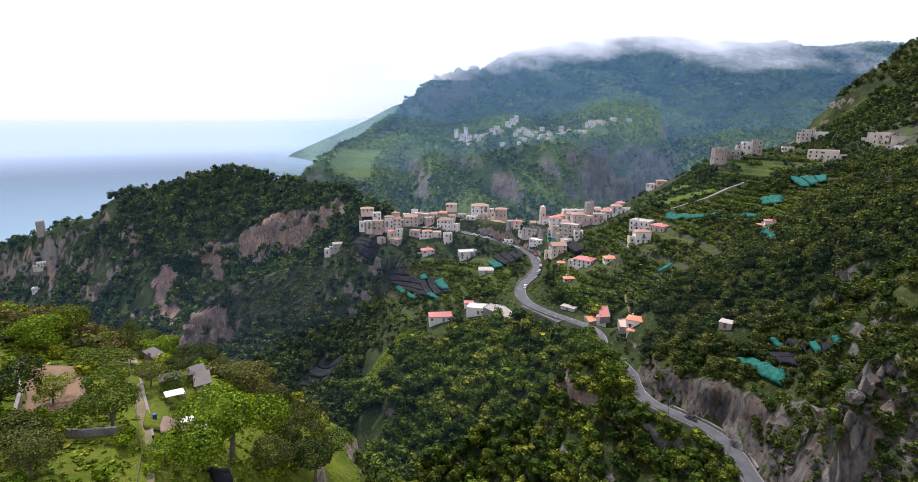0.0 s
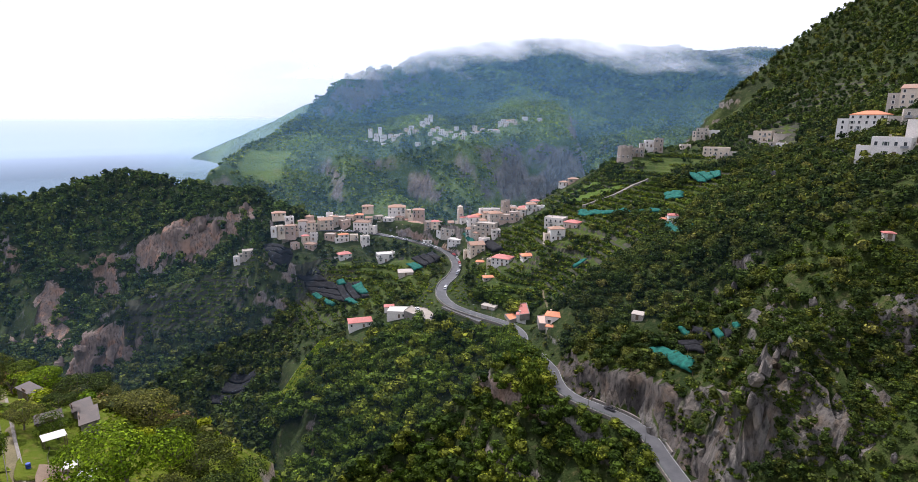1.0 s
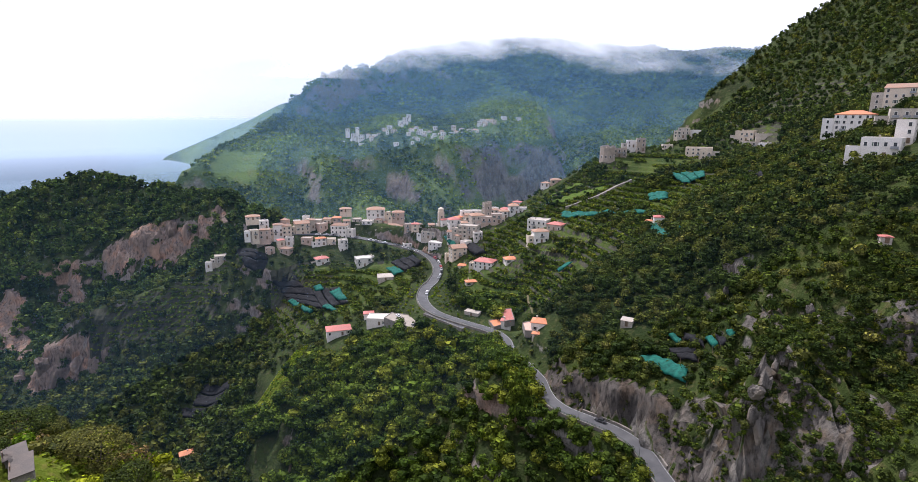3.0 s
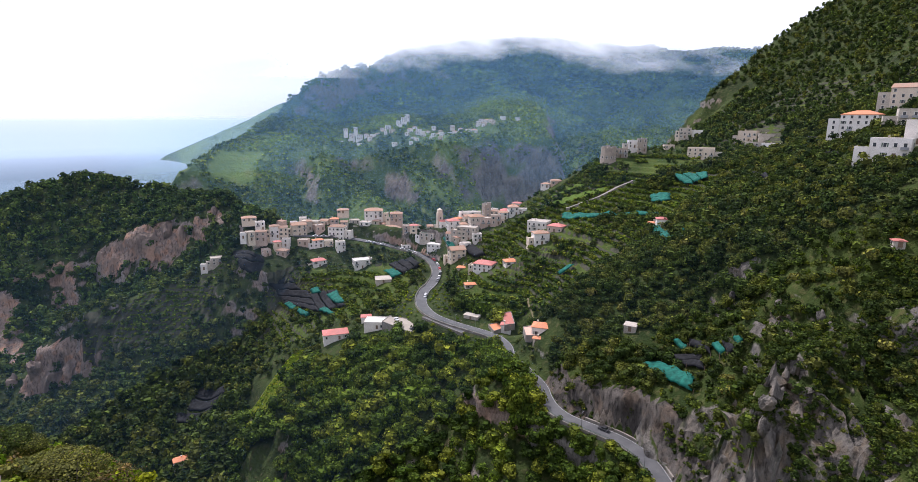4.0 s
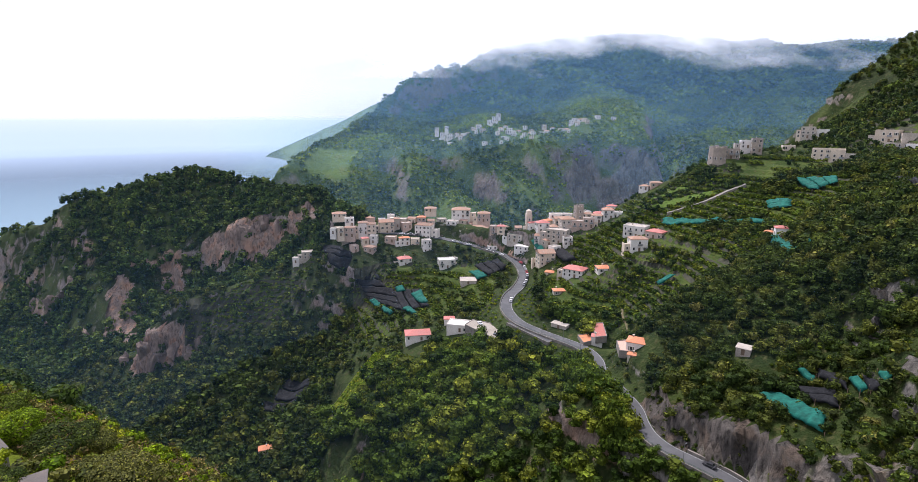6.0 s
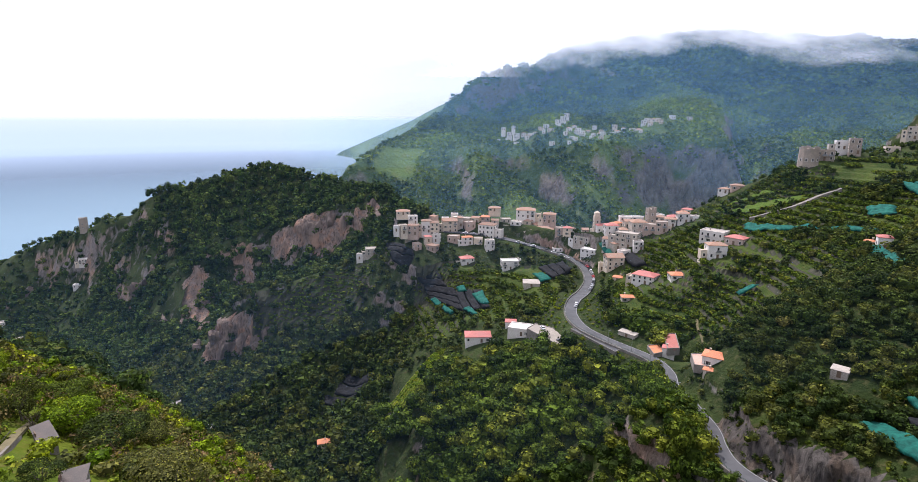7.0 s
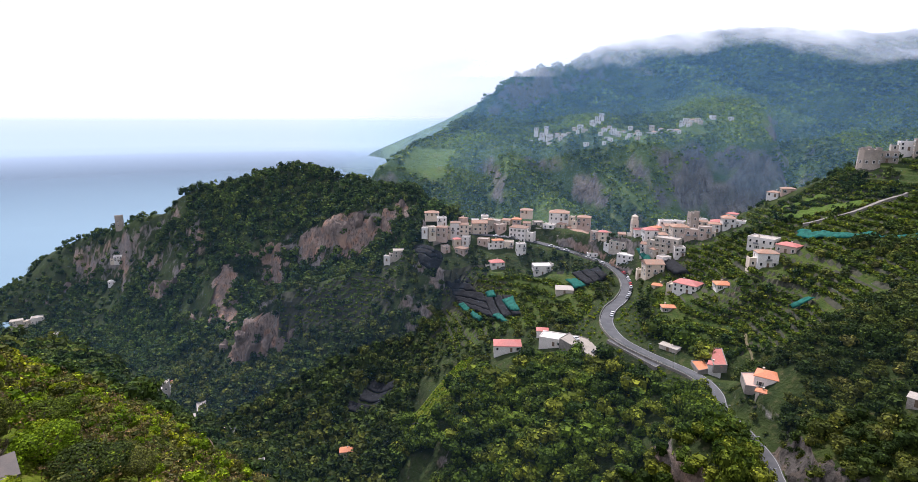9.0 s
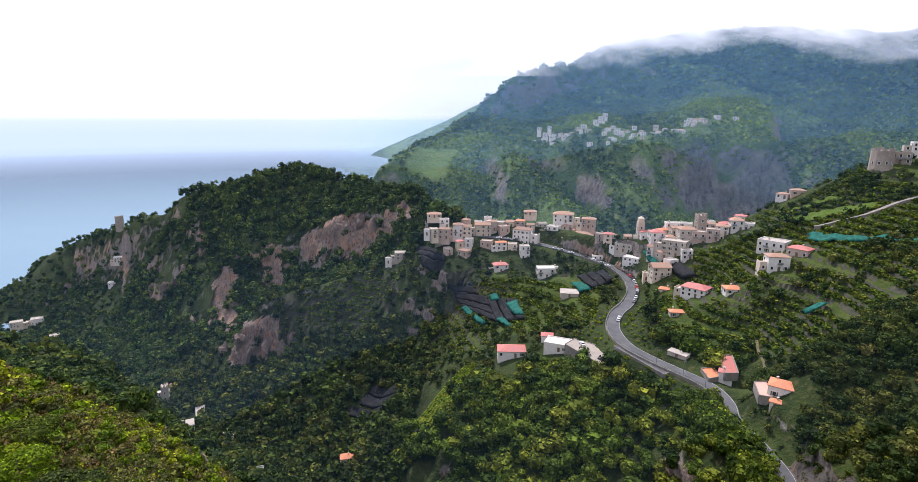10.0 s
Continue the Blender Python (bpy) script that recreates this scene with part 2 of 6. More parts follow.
TERRACED = [
    [(74, 276), (120, 268), (150, 268), (215, 300), (250, 378), (180, 396), (100, 404), (66, 360), (62, 310)],
    [(-48, 332), (28, 326), (40, 400), (-20, 405), (-66, 402)],
    [(-192, 400), (-150, 396), (-104, 398), (-98, 436), (-124, 430), (-168, 421), (-196, 419)],
    [(-120, 322), (-62, 330), (-60, 372), (-104, 352)],
    [(230, 220), (420, 300), (420, 420), (300, 470), (255, 380)],
]
CRAGS = [(118, 122, 22), (104, 121, 18), (112, 104, 20), (148, 118, 18), (140, 181, 12), (130, 150, 14)]


def within(poly, x, y):
    """Which places lie within a closed line of the plan."""
    r = np.zeros(np.shape(x), bool)
    for (ax, ay), (bx, by) in zip(poly, poly[1:] + poly[:1]):
        cut = (ay > y) != (by > y)
        r ^= cut & (x < (bx - ax) * (y - ay) / ((by - ay) or 1e-9) + ax)
    return r


def stepped(h, rise):
    k = h / rise
    f = k - np.floor(k)
    return rise * (np.floor(k) + np.clip((f - 0.64) / 0.36, 0, 1) * (1 - 0.12) + 0.12 * np.clip(f / 0.64, 0, 1))


def ground(x, y):
    """Height of the near land, with its crags, lumps and the level bed of the road."""
    x, y = np.asarray(x, float), np.asarray(y, float)
    h = near_land.at(x, y)
    s = np.clip((steep(near_land, x, y, 6.0) - 0.7) / 0.6, 0, 1)
    t = np.zeros(h.shape, bool)
    for poly in TERRACED:
        t |= within(poly, x, y)
    h = np.where(t, stepped(h + ripple(x, y, 40, 31) * 1.2, 2.7), h + rough(x, y, 30, 4, 3) * (1.0 + 4.5 * s) + np.abs(ripple(x, y, 9, 11)) * 2.5 * s)
    for cx, cy, size in CRAGS:
        w = np.clip(1.3 - np.hypot(x - cx, y - cy) / size, 0, 1)
        h = h + w * (5.0 * np.abs(ripple(x, y, 13, 41)) + 5.5 * (0.6 - np.abs(ripple(x * 1.4, y * 0.6, 6.5, 42))) + 2.4 * ripple(x * 1.2, y * 0.7, 3.4, 43) - 3.0)
    d, z = along(ROAD, x, y)
    k = np.clip((d - 4.5) / 5.0, 0, 1)
    return z * (1 - k) + h * k - 0.25 * (k < 1)


def far_ground(x, y):
    h = far_land.at(x, y)
    s = np.clip((steep(far_land, x, y, 20.0) - 0.5) / 0.6, 0, 1) * np.clip((x + 300) / 260, 0, 1)
    calm = np.clip((x + 330) / 300, 0.22, 1)
    return h + calm * (rough(x, y, 150, 5, 21) * (7 + 14 * s) - (np.abs(ripple(x + 0.2 * y, y * 0.7, 52, 27)) - 0.35) * (8 + 16 * s) * np.clip((h - 20) / 60, 0, 1) - (np.abs(ripple(x * 1.5 + 0.3 * y, y * 0.55, 125, 23)) - 0.4) * (26 + 44 * s) * np.clip((h - 20) / 60, 0, 1))

CLIFFS = [(-166, 493, 166, 15), (-150, 492, 172, 12), (-180, 500, 168, 14), (-204, 506, 152, 14), (-112, 495, 186, 8), (-128, 494, 180, 9), (-217, 411, 102, 13), (-205, 409, 104, 12), (-230, 411, 94, 13), (-190, 407, 108, 8),
          (-246, 503, 128, 13), (-300, 495, 108, 20), (-330, 495, 92, 16), (-280, 478, 98, 14), (-392, 552, 104, 22), (-372, 535, 96, 15), (-420, 612, 156, 16), (-445, 612, 140, 18), (-400, 560, 78, 12),
          (-505, 626, 96, 22), (-560, 660, 86, 22), (-610, 672, 70, 24), (-680, 700, 52, 26), (-730, 712, 30, 22),
          (-404, 599, 161, 15), (-391, 596, 168, 11), (-491, 620, 112, 10), (-461, 606, 117, 11), (-439, 595, 116, 8), (-386, 537, 93, 12), (-365, 533, 99, 12), (-342, 525, 113, 11), (-341, 535, 126, 9), (-331, 495, 89, 9), (-304, 482, 85, 10), (-287, 485, 96, 9), (-264, 460, 85, 8), (-218, 413, 108, 6), (-189, 502, 165, 9), (-209, 507, 154, 8), (-161, 489, 153, 6), (-120, 498, 191, 6), (-601, 657, 58, 12)]
ROAD_CLIFF = [(75.5, 206), (75.5, 194), (75, 185), (78, 178.5), (85, 171), (91.5, 164), (95.5, 156), (96, 146), (95.5, 122), (100.5, 122), (101, 146), (100, 157), (94.5, 167), (87, 177.5), (80.5, 188), (79.5, 204)]


BARE = [(118, 124, 209, 10), (112, 121, 198, 10), (106, 119, 188, 9), (100, 121, 180, 6), (128, 127, 212, 6), (137, 126, 214, 5), (116, 105, 190, 8), (126, 105, 197, 6), (149, 120, 216, 8), (146, 114, 208, 6), (139, 180, 209, 8), (133, 150, 206, 6)]


def bare_rib(x, y, z):
    """Where pale limestone ribs break through the scrub of the crags."""
    r = np.zeros(np.shape(x), bool)
    grain = ripple(x * 1.3 + y * 0.3, z * 0.45, 3.6, 93) + 0.6 * ripple(x - y * 0.4, z * 0.5, 1.9, 94)
    for cx, cy, cz, size in BARE:
        r |= (np.sqrt((x - cx) ** 2 + (y - cy) ** 2 + ((z - cz) * 0.7) ** 2) < size * (1 + 0.4 * grain)) & (grain > 0.02)
    return r


def cliff(x, y, z):
    """Where bare reddish rock stands out of the tower hill."""
    r = np.zeros(np.shape(x), bool)
    wave = 4.0 * ripple(x + y, z, 9, 91) + 2.5 * ripple(x - y, z, 3.5, 92)
    for cx, cy, cz, size in CLIFFS:
        r |= np.sqrt((x - cx) ** 2 + (y - cy) ** 2 + ((z - cz) * 0.8) ** 2) + wave * size / 14 < size
    return r


BEHIND = [[(x, y + 16) for x, y, z in TOWER_HILL] + [(-790, 790), (-78, 790)], [(-64, 476), (300, 476), (330, 512), (560, 512), (560, 790), (-64, 790)]]

# ---- materials ----
def node_mat(name):
    m = bpy.data.materials.new(name)
    m.use_nodes = True
    n, l = m.node_tree.nodes, m.node_tree.links
    return m, n, l, n["Principled BSDF"]


def noise_node(n, l, scale, detail=4.0, coords=None, stretch=None, rough_=0.55):
    t = n.new("ShaderNodeTexNoise")
    t.inputs["Scale"].default_value, t.inputs["Detail"].default_value, t.inputs["Roughness"].default_value = scale, detail, rough_
    if coords is None:
        coords = n.new("ShaderNodeTexCoord").outputs["Object"]
    if stretch:
        mp = n.new("ShaderNodeMapping")
        mp.inputs["Scale"].default_value = stretch
        l.new(coords, mp.inputs[0])
        coords = mp.outputs[0]
    l.new(coords, t.inputs["Vector"])
    return t.outputs["Fac"]


def ramp(n, l, fac, stops):
    r = n.new("ShaderNodeValToRGB")
    e = r.color_ramp.elements
    while len(e) < len(stops):
        e.new(0.5)
    for s, (p, c) in zip(e, stops):
        s.position, s.color = p, (*c, 1)
    l.new(fac, r.inputs[0])
    return r.outputs[0]


def blend(n, l, fac, a, b, how="MIX"):
    m = n.new("ShaderNodeMix")
    m.data_type, m.blend_type = "RGBA", how
    for v, i in ((fac, 0), (a, 6), (b, 7)):
        if hasattr(v, "links"):
            l.new(v, m.inputs[i])
        else:
            m.inputs[i].default_value = v if i == 0 else (*v, 1)
    return m.outputs[2]


def level(n, l, v, a, b, c=0.0, d=1.0):
    m = n.new("ShaderNodeMapRange")
    l.new(v, m.inputs[0])
    for i, x in enumerate((a, b, c, d)):
        m.inputs[i + 1].default_value = x
    return m.outputs[0]


def sums(n, l, how, a, b):
    m = n.new("ShaderNodeMath")
    m.operation = how
    for v, i in ((a, 0), (b, 1)):
        if hasattr(v, "links"):
            l.new(v, m.inputs[i])
        else:
            m.inputs[i].default_value = v
    return m.outputs[0]


def relief(n, l, bsdf, height, strength, distance):
    b = n.new("ShaderNodeBump")
    b.inputs["Strength"].default_value, b.inputs["Distance"].default_value = strength, distance
    l.new(height, b.inputs["Height"])
    l.new(b.outputs[0], bsdf.inputs["Normal"])


def plain(name, a, b, scale=1.5, gloss=0.85, bump=0.0, metal=0.0, wear=0.25, per_object=0.0):
    """Painted, plastered or stony surface: two tones in large blotches, fine grain over them."""
    m, n, l, p = node_mat(name)
    co = n.new("ShaderNodeTexCoord").outputs["Object"]
    big, fine = noise_node(n, l, scale * 0.35, 5, co), noise_node(n, l, scale * 5, 4, co)
    c = blend(n, l, level(n, l, big, 0.35, 0.68), a, b)
    c = blend(n, l, wear, c, ramp(n, l, fine, [(0.3, (0.25, 0.25, 0.25)), (0.7, (1.0, 1.0, 1.0))]), "MULTIPLY")
    if per_object:
        rnd = n.new("ShaderNodeObjectInfo").outputs["Random"]
        c = blend(n, l, per_object, c, ramp(n, l, rnd, [(0, (0.55, 0.5, 0.45)), (0.5, (1, 1, 1)), (1, (1.0, 0.85, 0.7))]), "MULTIPLY")
    l.new(c, p.inputs["Base Color"])
    p.inputs["Roughness"].default_value, p.inputs["Metallic"].default_value = gloss, metal
    if bump:
        relief(n, l, p, fine, bump, 0.05)
    return m


def leafy(name, dark, light, yellow, grain=0.045):
    """Foliage: tint by tree from the mesh, by clump and by leaf."""
    m, n, l, p = node_mat(name)
    co = n.new("ShaderNodeTexCoord").outputs["Object"]
    at = n.new("ShaderNodeAttribute")
    at.attribute_name = "tint"
    rnd = n.new("ShaderNodeNewGeometry").outputs["Random Per Island"]
    c = blend(n, l, level(n, l, noise_node(n, l, grain, 4, co), 0.38, 0.66), dark, light)
    c = blend(n, l, level(n, l, at.outputs["Fac"], 0.6, 1.0, 0.0, 0.6), c, yellow)
    c = blend(n, l, 1.0, c, ramp(n, l, rnd, [(0, (0.28, 0.31, 0.32)), (0.45, (0.82, 0.84, 0.84)), (0.8, (1.3, 1.3, 1.1)), (1, (2.4, 2.3, 1.5))]), "MULTIPLY")
    c = blend(n, l, 0.8, c, ramp(n, l, at.outputs["Fac"], [(0, (0.45, 0.55, 0.55)), (0.3, (0.9, 0.9, 0.85)), (0.45, (1.15, 1.1, 1.0)), (1, (1, 1, 1))]), "MULTIPLY")
    l.new(c, p.inputs["Base Color"])
    p.inputs["Roughness"].default_value = 0.7
    p.inputs["Specular IOR Level"].default_value = 0.06
    thin, both = n.new("ShaderNodeBsdfTranslucent"), n.new("ShaderNodeMixShader")
    l.new(blend(n, l, 1.0, c, (1.5, 1.45, 0.75), "MULTIPLY"), thin.inputs[0])
    both.inputs[0].default_value = 0.2
    l.new(p.outputs[0], both.inputs[1])
    l.new(thin.outputs[0], both.inputs[2])
    l.new(both.outputs[0], n["Material Output"].inputs[0])
    return m


def land_material(name, scale, rock_from, rock_to, greens, dry, rocks, stain):
    m, n, l, p = node_mat(name)
    co = n.new("ShaderNodeTexCoord").outputs["Object"]
    geo = n.new("ShaderNodeNewGeometry")
    sep = n.new("ShaderNodeSeparateXYZ")
    l.new(geo.outputs["Normal"], sep.inputs[0])
    n1, n2, n3 = noise_node(n, l, 0.05 * scale, 6, co), noise_node(n, l, 0.4 * scale, 5, co), noise_node(n, l, 0.16 * scale, 6, co, (1, 1, 0.25))
    n4 = noise_node(n, l, 0.9 * scale, 6, co, (1, 1, 0.35), 0.7)
    green = blend(n, l, level(n, l, n1, 0.4, 0.62), greens[0], greens[1])
    green = blend(n, l, level(n, l, n2, 0.52, 0.72, 0, 0.8), green, dry)
    rock = blend(n, l, level(n, l, n3, 0.35, 0.65), rocks[0], rocks[1])
    rock = blend(n, l, level(n, l, noise_node(n, l, 0.03 * scale, 4, co), 0.48, 0.62, 0, 0.75), rock, stain)
    rock = blend(n, l, 0.85, rock, ramp(n, l, n4, [(0.32, (0.25, 0.25, 0.27)), (0.5, (0.85, 0.85, 0.85)), (0.7, (1.25, 1.22, 1.18))]), "MULTIPLY")
    k = sums(n, l, "ADD", sep.outputs[2], level(n, l, n3, 0.3, 0.7, -0.16, 0.16))
    l.new(blend(n, l, level(n, l, k, rock_from, rock_to), green, rock), p.inputs["Base Color"])
    p.inputs["Roughness"].default_value = 0.95
    p.inputs["Specular IOR Level"].default_value = 0.1
    relief(n, l, p, sums(n, l, "ADD", n4, n2), 1.0, 1.2 / scale)
    return m


# greens dark as leaf litter, with the shade between the trees painted in
HILL = land_material("hillside", 1.0, 0.48, 0.34, ((0.02, 0.03, 0.01), (0.045, 0.065, 0.018)), (0.07, 0.062, 0.03),
                     ((0.2, 0.175, 0.16), (0.34, 0.295, 0.265)), (0.38, 0.24, 0.16))
# greens lightened, with sun on the far ridges painted into them
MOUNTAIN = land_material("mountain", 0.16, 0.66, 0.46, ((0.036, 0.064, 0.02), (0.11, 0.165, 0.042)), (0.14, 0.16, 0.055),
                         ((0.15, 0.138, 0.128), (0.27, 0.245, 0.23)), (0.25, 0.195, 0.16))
# rock and greens darkened: cloud shade on the right slope, put into the colour
CRAG = land_material("crag", 1.2, 0.44, 0.3, ((0.022, 0.036, 0.009), (0.05, 0.07, 0.017)), (0.09, 0.082, 0.034), ((0.16, 0.15, 0.135), (0.3, 0.28, 0.25)), (0.25, 0.2, 0.155))
MEADOW = land_material("meadow", 1.6, 0.5, 0.38, ((0.085, 0.125, 0.009), (0.135, 0.17, 0.014)), (0.17, 0.145, 0.04), ((0.26, 0.235, 0.215), (0.40, 0.36, 0.33)), (0.36, 0.28, 0.19))
TERRACE = land_material("terrace_soil", 1.6, 0.62, 0.5, ((0.036, 0.06, 0.012), (0.072, 0.1, 0.02)), (0.085, 0.07, 0.028), ((0.1, 0.09, 0.075), (0.18, 0.16, 0.13)), (0.16, 0.13, 0.09))
GRASS = land_material("grass", 1.6, 0.3, 0.2, ((0.06, 0.105, 0.014), (0.085, 0.135, 0.02)), (0.11, 0.115, 0.035), ((0.2, 0.18, 0.15), (0.3, 0.27, 0.24)), (0.2, 0.17, 0.12))


def cliff_stone(name, a, b, stain):
    """Weathered limestone: pale ribs, dark cracks and streaks, moss in patches."""
    m, n, l, p = node_mat(name)
    co = n.new("ShaderNodeTexCoord").outputs["Object"]
    streak, fine, big = noise_node(n, l, 0.7, 6, co, (1, 1, 0.22), 0.7), noise_node(n, l, 2.6, 6, co, None, 0.7), noise_node(n, l, 0.12, 4, co)
    c = blend(n, l, level(n, l, big, 0.4, 0.62), a, b)
    c = blend(n, l, level(n, l, noise_node(n, l, 0.2, 4, co, (1, 1, 0.6)), 0.5, 0.64, 0, 0.8), c, stain)
    c = blend(n, l, 0.9, c, ramp(n, l, streak, [(0.34, (0.14, 0.14, 0.15)), (0.48, (0.75, 0.75, 0.75)), (0.66, (1.2, 1.18, 1.15))]), "MULTIPLY")
    c = blend(n, l, level(n, l, fine, 0.6, 0.7, 0, 0.75), c, (0.05, 0.065, 0.02))
    l.new(c, p.inputs["Base Color"])
    p.inputs["Roughness"].default_value = 0.95
    p.inputs["Specular IOR Level"].default_value = 0.1
    relief(n, l, p, sums(n, l, "ADD", streak, fine), 1.0, 0.5)
    return m


CRAG_STONE = cliff_stone("crag_stone", (0.125, 0.115, 0.104), (0.215, 0.197, 0.177), (0.18, 0.14, 0.1))
ROAD_STONE = cliff_stone("road_cliff_stone", (0.07, 0.063, 0.058), (0.145, 0.13, 0.117), (0.15, 0.115, 0.088))
CLIFF_STONE = cliff_stone("cliff_stone", (0.21, 0.165, 0.14), (0.29, 0.22, 0.18), (0.37, 0.215, 0.14))
WARM_STONE = cliff_stone("warm_stone", (0.22, 0.175, 0.148), (0.3, 0.225, 0.185), (0.38, 0.22, 0.14))
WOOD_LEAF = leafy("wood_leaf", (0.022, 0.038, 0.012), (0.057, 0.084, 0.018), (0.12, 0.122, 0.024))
DEEP_LEAF = leafy("deep_leaf", (0.02, 0.039, 0.015), (0.054, 0.09, 0.022), (0.115, 0.14, 0.03))
# brighter copy of the wood leaf: sunshine on the knoll put into the colour
LIT_WOOD_LEAF = leafy("oak_leaf", (0.03, 0.052, 0.011), (0.082, 0.125, 0.015), (0.19, 0.2, 0.022))
# broad light patches paint sunlit slopes into the leaf colour
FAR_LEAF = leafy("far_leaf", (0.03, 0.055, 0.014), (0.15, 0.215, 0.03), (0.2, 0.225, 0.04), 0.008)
GARDEN_LEAF = leafy("garden_leaf", (0.075, 0.13, 0.005), (0.16, 0.23, 0.008), (0.28, 0.26, 0.012))
OLIVE_LEAF = leafy("olive_leaf", (0.064, 0.076, 0.022), (0.11, 0.12, 0.034), (0.17, 0.155, 0.048))
DRY_LEAF = leafy("dry_twigs", (0.11, 0.078, 0.045), (0.16, 0.115, 0.065), (0.18, 0.15, 0.06))
VINE_LEAF = leafy("vine_leaf", (0.042, 0.07, 0.008), (0.082, 0.118, 0.011), (0.145, 0.148, 0.02))
BARK = plain("bark", (0.09, 0.07, 0.055), (0.15, 0.125, 0.1), 3, 0.95, 0.6)
ASPHALT = plain("asphalt", (0.06, 0.062, 0.067), (0.095, 0.096, 0.1), 0.6, 0.85, 0.1)
PAINT = plain("road_paint", (0.5, 0.5, 0.48), (0.38, 0.38, 0.37), 3, 0.7)
WALL_STONE = plain("stone_wall", (0.2, 0.18, 0.155), (0.33, 0.3, 0.26), 1.2, 0.95, 0.8, 0, 0.7)
RUIN = plain("ruin_stone", (0.44, 0.37, 0.3), (0.33, 0.28, 0.23), 0.7, 0.95, 0.6, 0, 0.5)
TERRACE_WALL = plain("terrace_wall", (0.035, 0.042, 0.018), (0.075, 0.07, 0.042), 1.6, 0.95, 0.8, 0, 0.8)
CONCRETE = plain("concrete", (0.36, 0.34, 0.31), (0.5, 0.47, 0.43), 0.7, 0.9, 0.2, 0, 0.4)
EARTH = plain("bare_earth", (0.15, 0.088, 0.045), (0.21, 0.135, 0.07), 0.8, 0.95, 0.4, 0, 0.5)
STRAW = plain("dry_track", (0.13, 0.115, 0.05), (0.19, 0.16, 0.08), 0.8, 0.95, 0.3, 0, 0.5)
WHITE = plain("white_plaster", (0.84, 0.81, 0.77), (0.74, 0.7, 0.64), 0.7, 0.9, 0.1, 0, 0.35, 0.25)
CREAM = plain("cream_plaster", (0.78, 0.67, 0.53), (0.66, 0.57, 0.46), 0.7, 0.9, 0.15, 0, 0.4, 0.35)
PINK = plain("pink_plaster", (0.6, 0.46, 0.38), (0.48, 0.38, 0.32), 0.7, 0.9, 0.15, 0, 0.4, 0.35)
GREYWALL = plain("weathered_plaster", (0.6, 0.53, 0.44), (0.44, 0.39, 0.33), 0.6, 0.92, 0.4, 0, 0.55)
TILE = plain("clay_tiles", (0.43, 0.25, 0.17), (0.36, 0.27, 0.21), 1.4, 0.88, 0.3, 0, 0.6, 0.6)
RED = plain("red_roof_sheet", (0.5, 0.15, 0.12), (0.4, 0.14, 0.12), 0.6, 0.7, 0.1, 0, 0.35)
ORANGE = plain("orange_tiles", (0.62, 0.22, 0.09), (0.52, 0.2, 0.1), 0.6, 0.75, 0.2, 0, 0.4)
FLATROOF = plain("pale_flat_roof", (0.47, 0.42, 0.36), (0.36, 0.32, 0.28), 0.5, 0.9, 0.1, 0, 0.4)
WHITEROOF = plain("white_roof", (0.68, 0.66, 0.62), (0.58, 0.56, 0.52), 0.5, 0.8, 0.1, 0, 0.25)
OLDSHEET = plain("rusty_sheet", (0.085, 0.075, 0.068), (0.125, 0.1, 0.085), 1.2, 0.8, 0.2, 0, 0.5)
DARKPANE, nn, ll, pp = node_mat("window_glass")
pp.inputs["Base Color"].default_value, pp.inputs["Roughness"].default_value = (0.025, 0.028, 0.03, 1), 0.12
SHUTTER = plain("green_shutter", (0.05, 0.09, 0.06), (0.08, 0.12, 0.08), 2, 0.6)
WOODEN = plain("old_wood", (0.16, 0.105, 0.065), (0.24, 0.17, 0.11), 2, 0.8, 0.3, 0, 0.5)
METAL = plain("grey_metal", (0.35, 0.36, 0.37), (0.25, 0.26, 0.27), 1, 0.45, 0, 0.7)
CARS = [plain("car_" + c, a, b, 0.5, 0.3, 0, 0.0, 0.08) for c, a, b in
        (("white", (0.72, 0.73, 0.74), (0.66, 0.67, 0.68)), ("silver", (0.4, 0.41, 0.43), (0.36, 0.37, 0.38)), ("black", (0.03, 0.03, 0.035), (0.04, 0.04, 0.045)), ("red", (0.5, 0.05, 0.05), (0.42, 0.05, 0.05)))]
RUBBER = plain("rubber", (0.02, 0.02, 0.02), (0.03, 0.03, 0.03), 2, 0.9)


def netting(name, a, b):
    m, n, l, p = node_mat(name)
    co = n.new("ShaderNodeTexCoord").outputs["Object"]
    fold = noise_node(n, l, 0.55, 5, co, (1, 1, 1))
    l.new(blend(n, l, level(n, l, fold, 0.35, 0.65), a, b), p.inputs["Base Color"])
    p.inputs["Roughness"].default_value = 0.8
    p.inputs["Specular IOR Level"].default_value = 0.15
    relief(n, l, p, fold, 0.8, 0.5)
    return m


TEAL = netting("teal_netting", (0.005, 0.058, 0.045), (0.012, 0.12, 0.09))
BLACKNET = netting("black_netting", (0.006, 0.0065, 0.008), (0.016, 0.017, 0.02))


def water():
    m, n, l, p = node_mat("sea_water")
    co = n.new("ShaderNodeTexCoord").outputs["Object"]
    big = noise_node(n, l, 0.0016, 5, co, (1, 2.2, 1))
    l.new(blend(n, l, level(n, l, big, 0.35, 0.65), (0.15, 0.23, 0.295), (0.16, 0.245, 0.31)), p.inputs["Base Color"])
